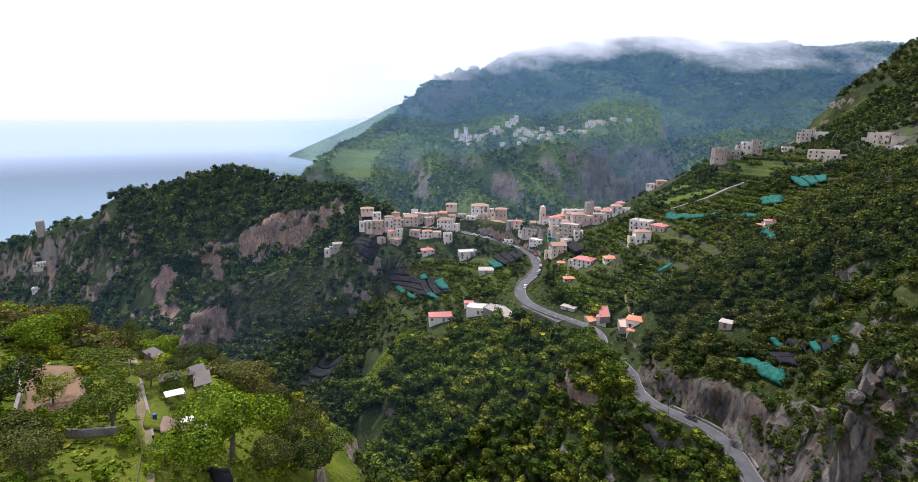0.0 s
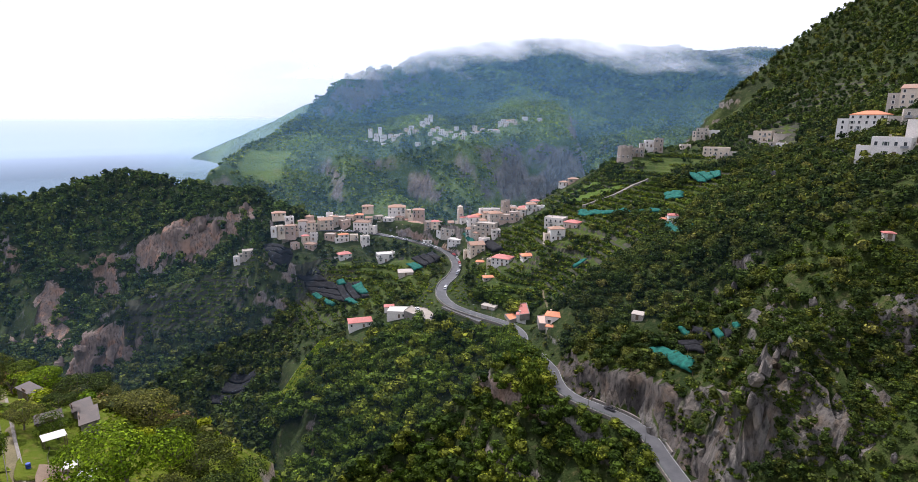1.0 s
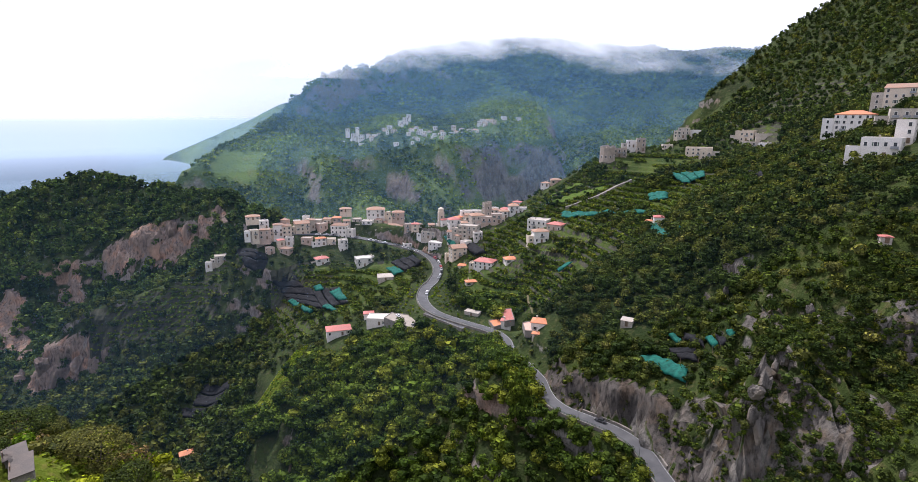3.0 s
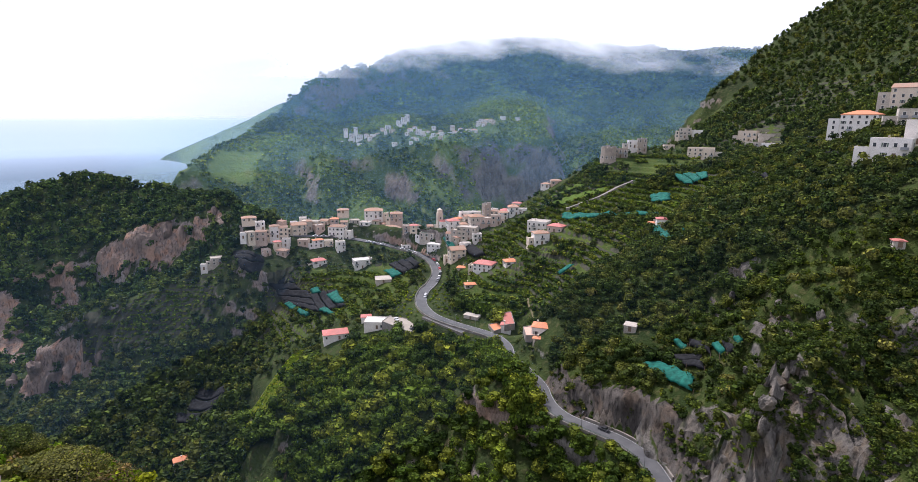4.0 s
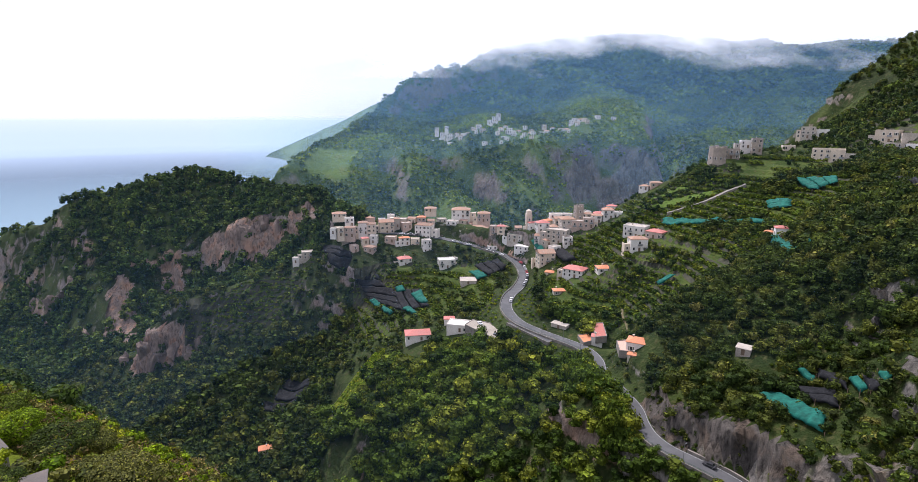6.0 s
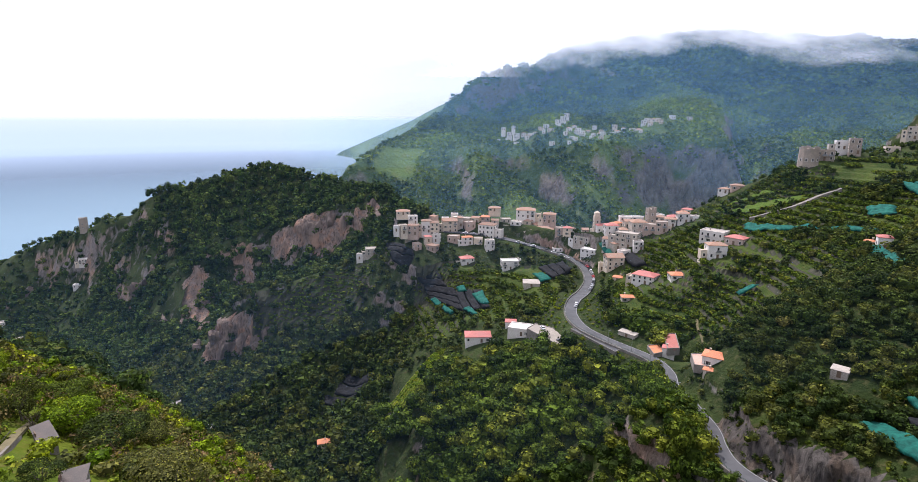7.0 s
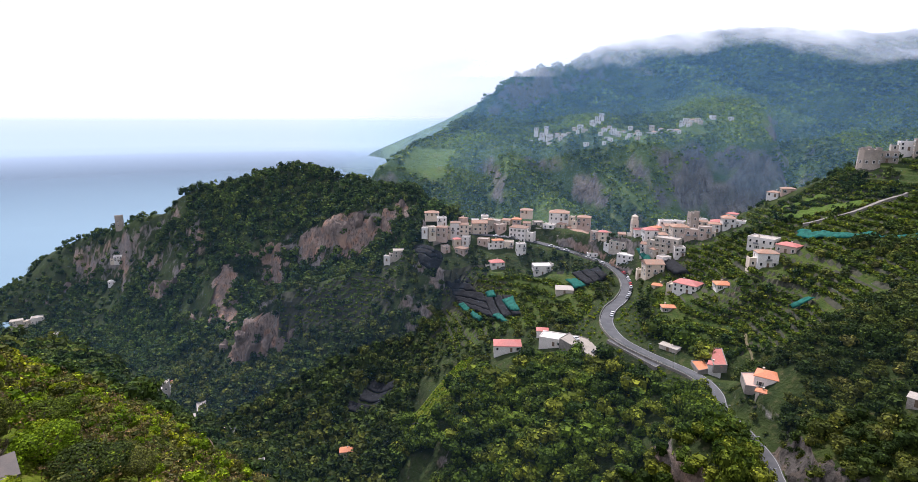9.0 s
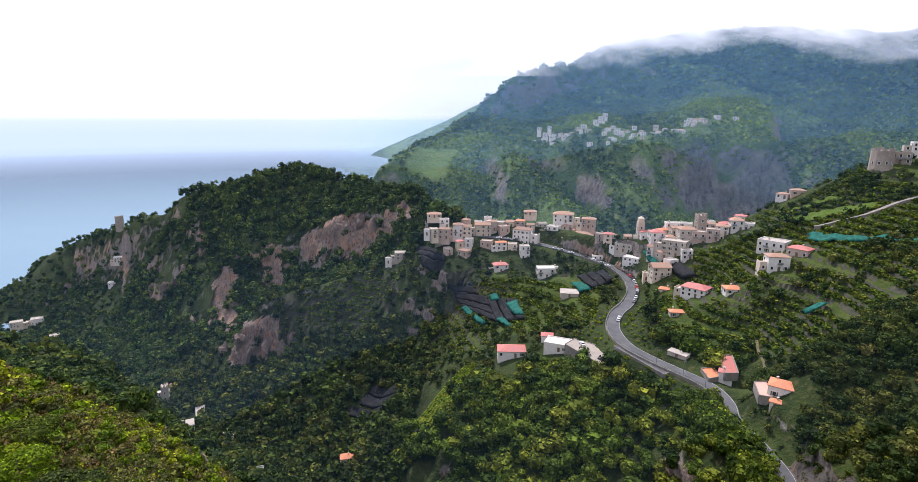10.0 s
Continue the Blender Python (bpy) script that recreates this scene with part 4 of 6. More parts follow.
        for f in range(floors - 1):
            fr = part("window", SURROUND, None, ob, "", pose(x0, y0 - dd / 2 - 0.02, f * h / floors + 0.9))
            part("pane", GLASS, None, fr)
    if r.random() < 0.5:
        part("chimney", CHIMNEY, None, ob, "", pose(r.uniform(-0.3, 0.3) * w, r.uniform(0, 0.3) * d, h + (0.3 if flat else d * 0.12)))
    return ob


def tower(name, x, y, z, w, h, turn, wall, label, sides=4, broken=True, top=None):
    """A stone tower with openings, and a worn or pointed head."""
    ob = thing(name, pose(x, y, z, 0, 0, turn), label, "tower")
    bm = bmesh.new()
    c = bmesh.ops.create_cone(bm, cap_ends=True, segments=sides, radius1=w * 0.74, radius2=w * 0.68, depth=h + 5)["verts"]
    bmesh.ops.translate(bm, vec=(0, 0, (h + 5) / 2 - 5), verts=c)
    bmesh.ops.rotate(bm, cent=(0, 0, 0), matrix=Matrix.Rotation(math.pi / sides, 3, "Z"), verts=bm.verts[:])
    part("wall", bm, wall, ob)
    n = 3 if sides == 4 else 2
    if broken:
        for k in range(sides):
            a = 2 * math.pi * k / sides - math.pi / 2
            rad = w * 0.68 * math.cos(math.pi / sides) - 0.3
            for j in range(n):
                off = (j - (n - 1) / 2) * w * 0.36
                hh = 0.3 + 0.4 * ((k * 7 + j * 3) % 4)
                part("merlon", joined([(0, 0, 0, w * 0.26, 0.55, hh)]), wall, ob, "", pose(math.cos(a) * rad - math.sin(a) * off, math.sin(a) * rad + math.cos(a) * off, h - 0.01, 0, 0, math.degrees(a) + 90))
    for k in range(sides):
        a = 2 * math.pi * k / sides - math.pi / 2
        rad = w * 0.70 * math.cos(math.pi / sides) + 0.06
        for f in range(max(1, int(h / 5))):
            fr = part("window", SURROUND, None, ob, "", pose(math.cos(a) * rad, math.sin(a) * rad, 2 + f * 4.4, 0, 0, math.degrees(a) + 90))
            part("pane", GLASS, None, fr)
    if top:
        part("belfry", joined([(0, 0, h, w * 0.8, w * 0.8, w * 0.55)]), wall, ob)
        bm = bmesh.new()
        bmesh.ops.create_cone(bm, cap_ends=True, segments=8, radius1=w * 0.5, radius2=0.05, depth=top)
        part("spire", bm, wall, ob, "", pose(0, 0, h + w * 0.55 + top / 2))
    return ob


# ---- the road ----
def smooth_line(p, n=6):
    p = [Vector(q) for q in p]
    q = [p[0] * 2 - p[1]] + p + [p[-1] * 2 - p[-2]]
    out_ = []
    for k in range(1, len(q) - 2):
        a, b, c, d = q[k - 1:k + 3]
        for j in range(n):
            t = j / n
            out_.append(0.5 * ((2 * b) + (c - a) * t + (2 * a - 5 * b + 4 * c - d) * t * t + (3 * b - a - 3 * c + d) * t ** 3))
    return out_ + [p[-1]]


LINE = smooth_line(ROAD)


def beside(off, up=0.0, line=LINE):
    """The line moved sideways (to the right of its run) and up."""
    res = []
    for k, p in enumerate(line):
        t = line[min(k + 1, len(line) - 1)] - line[max(k - 1, 0)]
        s = Vector((t.y, -t.x, 0)).normalized()
        res.append(p + s * off + Vector((0, 0, up)))
    return res


def ribbon(name, edges, material):
    """A band through several lines of equal count, closed underneath."""
    v = [p for e in edges for p in e]
    n, m = len(edges[0]), len(edges)
    f = [(r * n + k, r * n + k + 1, ((r + 1) % m) * n + k + 1, ((r + 1) % m) * n + k) for r in range(m) for k in range(n - 1)]
    return mesh_of(name, v, f, material)


tagged(new("road", ribbon("road", [beside(-3.3, 0.02), beside(-3.3, 0.3), beside(0, 0.36), beside(3.3, 0.3), beside(3.3, 0.02)], ASPHALT)), "grey winding asphalt mountain road", "road", kind="structure")
for off in (-3.0, 3.0):
    tagged(new("road_line", ribbon("road_line", [beside(off - 0.05, 0.318), beside(off + 0.05, 0.318), beside(off + 0.05, 0.30), beside(off - 0.05, 0.30)], PAINT)), "thin white painted edge line", "road marking", kind="structure")
a, b = 6, len(LINE) - 16
parapet = [q[a:b] for q in (beside(-3.8, -2.5), beside(-3.8, 1.05), beside(-3.4, 1.05), beside(-3.4, -2.5))]
tagged(new("road_wall", ribbon("road_wall", parapet, WALL_STONE)), "low stone parapet along the valley side of the road", "wall", kind="structure")
guard = tagged(new("guard_fence"), "thin green metal fence on the road parapet", "fence")
part("rail", ribbon("rail", [q[a:b] for q in (beside(-3.62, 1.75), beside(-3.62, 1.83), beside(-3.56, 1.83), beside(-3.56, 1.75))], SHUTTER), None, guard)
part("rail", ribbon("rail", [q[a:b] for q in (beside(-3.62, 1.35), beside(-3.62, 1.4), beside(-3.56, 1.4), beside(-3.56, 1.35))], SHUTTER), None, guard)
POST = as_mesh("post", joined([(0, 0, 0, 0.07, 0.07, 0.85)]), SHUTTER)
for k, p in enumerate(beside(-3.6, 1.05)[a:b]):
    part("post", POST, None, guard, "", Matrix.Translation(p))
bank = [q[12:40] for q in (beside(3.5, -1), beside(3.5, 1.3), beside(4.1, 1.3), beside(4.1, -1))]
tagged(new("retaining_wall", ribbon("retaining_wall", bank, WALL_STONE)), "rough stone retaining wall beside the road", "wall", kind="structure")


# ---- cars ----
def make_car(paint):
    c = thing("car", Matrix(), "small %s car parked along the road" % paint.name.split("_")[1], "car", "parked cars")
    bm = rounded(joined([(0, 0, 0.28, 1.7, 4.1, 0.55)]), 0.12)
    part("body", bm, paint, c)
    bm = joined([(0, -0.25, 0.8, 1.55, 2.3, 0.55)])
    for v in bm.verts:
        if v.co.z > 1.2:
            v.co.x *= 0.82
            v.co.y = -0.25 + (v.co.y + 0.25) * 0.66
    part("cabin", rounded(bm, 0.06), DARKPANE, c, "dark glass cabin")
    part("roof", rounded(joined([(0, -0.25, 1.33, 1.28, 1.5, 0.07)]), 0.02), paint, c)
    for x in (-0.8, 0.8):
        for y in (-1.25, 1.25):
            bm = bmesh.new()
            bmesh.ops.create_cone(bm, cap_ends=True, segments=14, radius1=0.32, radius2=0.32, depth=0.22)
            w = part("wheel", bm, RUBBER, c, "", pose(x, y, 0.32, 0, 90, 0))
            bm = bmesh.new()
            bmesh.ops.create_cone(bm, cap_ends=True, segments=10, radius1=0.19, radius2=0.19, depth=0.24)
            part("rim", bm, METAL, w)
        part("headlight", joined([(x * 0.75, 2.05, 0.58, 0.32, 0.06, 0.14)]), PAINT, c)
    return c


def on_road(s, off):
    """A car's place s (0 to 1) along the road."""
    k = min(int(s * (len(LINE) - 2)), len(LINE) - 3)
    t = LINE[k + 1] - LINE[k]
    side = Vector((t.y, -t.x, 0)).normalized()
    p = LINE[k] + side * off + t * (s * (len(LINE) - 2) - k)
    return pose(p.x, p.y, p.z + 0.37, 0, 0, math.degrees(math.atan2(-t.x, t.y)))


def nearest(x, y):
    d = [(p.x - x) ** 2 + (p.y - y) ** 2 for p in LINE]
    return d.index(min(d)) / (len(LINE) - 2)


car_models = [make_car(c) for c in CARS]
spots = [(65, 226, -2.2, 0), (64.2, 231, -2.2, 0), (63.2, 236, -2.2, 0), (62, 241, -2.2, 0), (37.6, 322, 2.2, 0), (38.6, 327, 2.2, 0), (47, 354, 2.4, 1), (49, 359, 2.4, 0), (51, 364, 2.4, 2), (53, 369, 2.4, 0),
         (53.4, 374, 2.4, 3), (53.7, 379, 2.4, 1), (54, 384, 2.4, 0), (54, 389, 2.4, 2), (53, 394, 2.4, 3), (51, 400, 2.4, 2), (47, 410, -2.3, 0), (42, 414, -2.3, 1), (37, 418, -2.3, 0), (32, 422, -2.3, 2), (22, 428, -2.3, 0),
         (17, 431, -2.3, 1), (12, 433.5, -2.3, 0), (-12, 439, -2.3, 0), (-18, 440, -2.3, 2), (-24, 440, -2.3, 1), (-31, 439, -2.3, 0), (76, 158, 1.8, 2)]
used = set()
for x, y, off, paint in spots:
    m = on_road(nearest(x, y) + 0.002, off)
    if paint in used:
        copy_thing(car_models[paint], m)
    else:
        car_models[paint].matrix_basis = m
        used.add(paint)


# ---- lamp posts along the road ----
def street_lamp(x, y, z, turn):
    ob = thing("street_lamp", pose(x, y, z, 0, 0, turn), "slim grey metal street lamp beside the road", "street lamp", "street lamps")
    bm = bmesh.new()
    bmesh.ops.create_cone(bm, cap_ends=True, segments=8, radius1=0.09, radius2=0.05, depth=7.4)
    part("pole", bm, METAL, ob, "", pose(0, 0, 3.2))
    part("arm", joined([(0.6, 0, 6.7, 1.4, 0.07, 0.07)]), METAL, ob)
    part("lamp_head", rounded(joined([(1.3, 0, 6.62, 0.6, 0.22, 0.14)]), 0.04), METAL, ob)
    return ob


for k in (16, 38, 50, 60, 68, 76, 84, 92, 99):
    p = beside(-3.6, 0.0)[k]
    t = LINE[k + 1] - LINE[k]
    street_lamp(p.x, p.y, p.z + 0.5, math.degrees(math.atan2(t.y, t.x)) - 90)


# ---- netting over the lemon terraces ----
def shade_net(p, q, r, s, material, up=2.3):
    """A net drawn over poles in strips, one to a terrace, with sagging folds, hanging down at its edges."""
    c = [np.array(k, float) for k in (p, q, r, s)]
    deep, wide = np.linalg.norm((c[3] + c[2] - c[0] - c[1]) / 2), np.linalg.norm((c[1] + c[2] - c[0] - c[3]) / 2)
    if wide > deep:
        c = [c[1], c[2], c[3], c[0]]
        deep, wide = wide, deep
    teal = material is TEAL
    ob = thing("shade_net", Matrix(), ("bright teal" if teal else "black") + " crop netting draped over terrace poles", "netting", "crop nets")
    strips = max(1, round(wide / 7.0))
    n, m = 11, max(7, int(deep / 1.6))
    for k in range(strips):
        u, v = np.meshgrid(np.linspace(k / strips, (k + 0.93) / strips, n), np.linspace(0, 1, m))
        v = v + 0.03 * ripple(u * 40, v * 3, 1.0, 70 + k)
        xy = (c[0] * (1 - u[..., None]) + c[1] * u[..., None]) * (1 - v[..., None]) + (c[3] * (1 - u[..., None]) + c[2] * u[..., None]) * v[..., None]
        x, y = xy[..., 0], xy[..., 1]
        edge = np.zeros(x.shape, bool)
        edge[0], edge[-1], edge[:, 0], edge[:, -1] = True, True, True, True
        z = np.maximum(near_land.at(x, y), ground(x, y)) + up + 0.6 * ripple(x, y, 4.5, 51) + 0.45 * ripple(x, y, 1.8, 52) - np.where(edge, 0.9 + 0.5 * ripple(x, y, 2.5, 53), 0)
        verts = np.stack([x, y, z], -1).reshape(-1, 3)
        i = np.arange(n * m).reshape(m, n)
        f = np.stack([i[:-1, :-1], i[:-1, 1:], i[1:, 1:], i[1:, :-1]], -1).reshape(-1, 4)
        cover = part("net", quads("net", verts, f, material, None, True), None, ob)
        sol = cover.modifiers.new("thickness", "SOLIDIFY")
        sol.thickness = 0.06
    for cx, cy in c:
        part("pole", joined([(0, 0, -0.5, 0.12, 0.12, up + 0.6)]), WOODEN, ob, "", pose(cx, cy, float(ground(cx, cy))))
    FIELDS.append([tuple(k) for k in c])
    return ob


FIELDS = []


def drape(name, corners, material, label, category, up=0.15, n=12):
    """A patch of other ground that lies on the slope."""
    c = [np.array(k, float) for k in corners]
    u, v = np.meshgrid(np.linspace(0, 1, n), np.linspace(0, 1, n))
    xy = (c[0] * (1 - u[..., None]) + c[1] * u[..., None]) * (1 - v[..., None]) + (c[3] * (1 - u[..., None]) + c[2] * u[..., None]) * v[..., None]
    xy = xy + np.stack([ripple(xy[..., 0], xy[..., 1], 3.0, 71), ripple(xy[..., 0], xy[..., 1], 3.0, 72)], -1) * 0.5
    z = ground(xy[..., 0], xy[..., 1]) + up
    top = np.concatenate([xy, z[..., None]], -1).reshape(-1, 3)
    i = np.arange(n * n).reshape(n, n)
    f = np.stack([i[:-1, :-1], i[:-1, 1:], i[1:, 1:], i[1:, :-1]], -1).reshape(-1, 4)
    ob = tagged(new(name, quads(name, top, f, material, None, True)), label, category, kind="structure")
    ob.modifiers.new("thickness", "SOLIDIFY").thickness = 0.3
    FIELDS.append([tuple(k) for k in c])
    return ob


def lane(name, points, wide, material, label, category, up=0.12, thick=0.4):
    """A path or a wall that follows the slope."""
    line = smooth_line([(x, y, 0) for x, y in points], 5)
    for p in line:
        p.z = float(ground(p.x, p.y))
    for _ in range(2):
        zs = [p.z for p in line]
        for k in range(1, len(line) - 1):
            line[k].z = (zs[k - 1] + zs[k] + zs[k + 1]) / 3
    e = [beside(-wide / 2, up - thick, line), beside(-wide / 2, up, line), beside(wide / 2, up, line), beside(wide / 2, up - thick, line)]
    LANES.append((line, wide / 2 + 1.0))
    return tagged(new(name, ribbon(name, e, material)), label, category, kind="structure")


LANES = []


# ---- rock outcrops ----
rock_rng = random.Random(21)


def rock(x, y, z, size, material):
    """A limestone rib standing out of the slope, split along joints into steep angular faces."""
    r = rock_rng
    bm = bmesh.new()
    bmesh.ops.create_icosphere(bm, subdivisions=4, radius=0.5)
    off = Vector((r.uniform(0, 90), r.uniform(0, 90), r.uniform(0, 90)))
    cuts = [(Vector((r.gauss(0, 1), r.gauss(0, 1), r.gauss(0, 0.45))).normalized(), r.uniform(0.2, 0.4)) for _ in range(16)]
    for v in bm.verts:
        p = v.co.copy()
        p += p * (0.5 * noise.noise(p * 2.2 + off) + 0.22 * noise.noise(Vector((p.x * 6, p.y * 6, p.z * 2.5)) + off))
        for n_, d_ in cuts:
            over = p.dot(n_) - d_
            if over > 0:
                p -= n_ * over * 0.86
        step = noise.noise(Vector((p.x * 9, p.y * 9, p.z * 3)) + off)
        v.co = p * (1 + 0.14 * step + 0.1 * noise.noise(p * 17 + off))
        v.co.z *= 1.45
    me = as_mesh("rock_outcrop", bm, material)
    me.polygons.foreach_set("use_smooth", [False] * len(me.polygons))
    ob = new("rock_outcrop", me)
    ob.matrix_basis = Matrix.LocRotScale((x, y, z - 0.5 * size), Euler((0, r.uniform(-0.25, 0.25), r.uniform(0, 6.3))), (size * 1.9, size * 1.5, size * 1.5))
    return tagged(ob, "jagged %s limestone outcrop on the steep slope" % ("grey" if material is CRAG_STONE else "reddish"), "rock", "rock outcrops")

# ---- houses of the village, the terraces and the valley ----
house(-81.5, 446.3, 193.9, 10.6, 7.0, 2.4, 13, CREAM, "tile")
house(-72.1, 437.6, 188.5, 6.7, 5.0, 5.6, 15, WHITE, "flat")
house(-80.9, 419.3, 185.8, 4.3, 3.5, 3.8, -7, WHITE, "flat")
house(-76.4, 420.9, 184.0, 5.0, 5.0, 6.1, 26, CREAM, "flat")
house(-69.7, 424.5, 182.7, 7.9, 5.3, 6.9, -1, PINK, "tile")
house(-61.0, 433.0, 183.0, 7.3, 6.2, 8.6, 8, WHITE, "tile")
house(-54.7, 432.2, 181.1, 6.6, 5.3, 9.4, 7, CREAM, "gable")
house(-52.0, 425.1, 177.6, 5.4, 5.0, 5.4, -8, WHITE, "flat")
house(-58.5, 422.6, 177.9, 5.0, 5.0, 3.8, 25, CREAM, "red")
house(-44.3, 440.1, 182.2, 11.1, 8.1, 8.7, 17, CREAM, "gable")
house(-33.5, 452.9, 186.6, 9.5, 7.3, 4.1, -15, GREYWALL, "flat")
house(-49.0, 452.7, 188.1, 5.3, 5.0, 2.4, 11, WHITE, "flat")
house(-14.6, 438.3, 178.6, 12.5, 8.4, 10.2, -19, WHITE, "tile")
house(-21.2, 427.2, 174.1, 6.5, 5.3, 6.1, 2, CREAM, "flat")
house(-12.4, 421.5, 171.2, 6.4, 5.0, 9.1, 18, WHITE, "flat")
house(-28.3, 407.6, 165.3, 9.6, 7.5, 4.8, 23, WHITE, "redhip")
house(2.5, 407.2, 163.3, 11.7, 8.1, 5.9, 13, WHITE, "white")
house(8.0, 412.1, 165.7, 4.9, 3.5, 3.0, 18, WHITE, "white")
house(7.3, 445.9, 178.9, 8.2, 6.7, 11.2, -19, WHITE, "flat")
house(-0.6, 446.5, 181.2, 3.8, 3.5, 5.6, -13, GREYWALL, "flat")
house(26.8, 439.2, 178.3, 16.5, 11.0, 7.8, -7, CREAM, "tile")
house(38.7, 428.3, 178.7, 5.8, 5.0, 10.8, -15, PINK, "flat")
house(43.9, 426.0, 181.6, 5.7, 5.0, 8.4, -12, CREAM, "red")
house(17.6, 439.6, 176.6, 5.9, 5.0, 4.7, 1, WHITE, "flat")
house(65.4, 412.3, 190.7, 6.3, 5.0, 4.5, 9, WHITE, "red")
house(71.1, 404.1, 190.4, 8.9, 7.2, 6.6, 10, WHITE, "red")
house(80.0, 389.0, 185.9, 14.4, 11.0, 9.1, -28, GREYWALL, "flat")
house(87.0, 396.0, 193.9, 10.1, 8.2, 7.2, 6, GREYWALL, "tile")
house(93.7, 391.8, 193.2, 8.0, 6.6, 7.1, -12, PINK, "flat")
house(102.6, 401.1, 197.9, 6.2, 5.0, 5.9, -29, CREAM, "tile")
house(110.5, 399.2, 200.0, 8.2, 6.7, 4.4, -14, WHITE, "red")
house(57.5, 404.7, 171.7, 10.3, 6.9, 7.7, -29, WHITE, "white")
house(68.7, 373.8, 174.3, 10.8, 8.8, 8.1, 9, CREAM, "gable")
house(62.8, 382.1, 171.3, 3.9, 3.5, 4.2, 2, CREAM, "flat")
house(29.2, 433.0, 172.3, 12.4, 8.7, 3.9, -20, CREAM, "flat")
house(38.8, 423.7, 170.8, 10.7, 7.2, 4.6, 6, WHITE, "flat")
house(54.9, 418.3, 180.5, 11.9, 9.8, 4.9, -29, GREYWALL, "green")
house(81.4, 341.2, 175.6, 12.8, 9.6, 4.7, -36, WHITE, "redhip")
house(69.4, 360.0, 170.3, 5.5, 5.0, 2.6, -20, CREAM, "orange")
house(94.6, 326.8, 182.5, 8.4, 6.9, 2.4, 2, WHITE, "orange")
house(114.4, 329.8, 194.4, 9.8, 7.1, 7.1, -0, WHITE, "tile")
house(122.1, 355.4, 197.3, 13.6, 9.2, 6.6, -40, WHITE, "flat")
house(128.5, 339.0, 199.9, 10.1, 7.6, 3.8, -45, PINK, "red")
house(121.0, 392.6, 202.8, 6.8, 5.0, 3.3, -24, WHITE, "flat")
house(123.1, 413.3, 204.2, 6.5, 5.0, 3.1, -34, WHITE, "red")
house(67.7, 321.9, 170.3, 6.6, 5.0, 2.4, 2, GREYWALL, "orange")
house(9.6, 307.4, 154.8, 12.0, 9.0, 3.6, -14, WHITE, "white")
house(4.3, 317.9, 155.0, 5.9, 5.0, 2.4, -0, WHITE, "red")
house(-13.6, 310.3, 148.6, 14.0, 8.8, 3.1, 7, WHITE, "redhip")
house(74.6, 262.5, 166.0, 5.0, 4.0, 2.8, -20, WHITE, "red")
house(83.4, 233.0, 174.6, 8.0, 7.0, 4.2, -28, WHITE, "orange")
house(79.6, 227.4, 172.6, 3.5, 3.0, 2.6, -28, CREAM, "orange")
house(60.5, 280.5, 165.6, 8.5, 3.5, 2.4, -42, GREYWALL, "sheet")
house(-105.5, 437.0, 163.0, 8.5, 7.1, 4.9, 18, GREYWALL, "flat")
house(-113.5, 433.5, 160.0, 4.9, 3.6, 3.8, -4, WHITE, "flat")
house(17.1, 372.5, 161.8, 10.7, 7.5, 2.4, 0, GREYWALL, "sheet")
house(-271.5, 390.9, 65.6, 5.5, 4.5, 3.0, 30, CREAM, "red")
house(-277.2, 386.2, 62.7, 9, 4, 2.4, 40, GREYWALL, "white")
house(-212.6, 320.6, 77.6, 11, 7.0, 5.5, 35, WALL_STONE, "sheet")
house(-226.0, 355.4, 68.5, 13, 5.5, 2.6, -55, GREYWALL, "sheet")
house(-186.6, 322.9, 74.2, 6.5, 4.5, 2.4, 30, GREYWALL, "white")
house(-183.5, 330.5, 72.2, 4.0, 8.0, 2.0, -35, GREYWALL, "solar")
house(-133.3, 264.0, 96.6, 7.5, 5.0, 2.6, 30, GREYWALL, "green")
house(-101.3, 301.8, 82.1, 7.0, 5.0, 3.4, 21, CREAM, "orange")
house(-640.3, 597.5, 11.2, 13.0, 9.0, 6.4, 41, CREAM, "flat")
house(-636.1, 622.5, 6.6, 14.2, 9.8, 6.7, 40, WHITE, "flat")
house(-547.3, 559.2, 17.8, 10, 7.0, 4.2, 52, CREAM, "flat")
house(-509.1, 623.2, 93.2, 9.2, 6.2, 6.3, 37, WHITE, "white")
house(-509.1, 609.5, 68.2, 8.5, 6.2, 3.6, 23, WHITE, "white")
house(162.8, 272.5, 214.9, 5.2, 5.0, 4.3, -21, WHITE, "red")
house(161.5, 279.9, 213.4, 3.5, 3.5, 2.4, -42, CREAM, "orange")
house(109.4, 198.8, 188.1, 4.7, 3.8, 2.4, -40, GREYWALL, "sheet", 3.0)
house(245.0, 409.3, 247.8, 7.8, 5.0, 2.8, -34, CREAM, "flat")
house(293.7, 449.1, 255.1, 8.8, 6.0, 5.7, -41, WHITE, "flat")
house(245.3, 366.6, 243.1, 17.5, 11.0, 7.6, -37, CREAM, "flat")
house(279.3, 362.7, 255.4, 12.4, 10.1, 7.1, -52, CREAM, "flat")
house(285.6, 350.0, 257.3, 13.9, 9.5, 3.5, -33, GREYWALL, "flat")
house(275.5, 350.8, 250.1, 12.1, 9.9, 5.2, -40, GREYWALL, "flat")
house(272.6, 331.3, 249.8, 10.1, 6.6, 5.4, -56, WHITE, "flat")
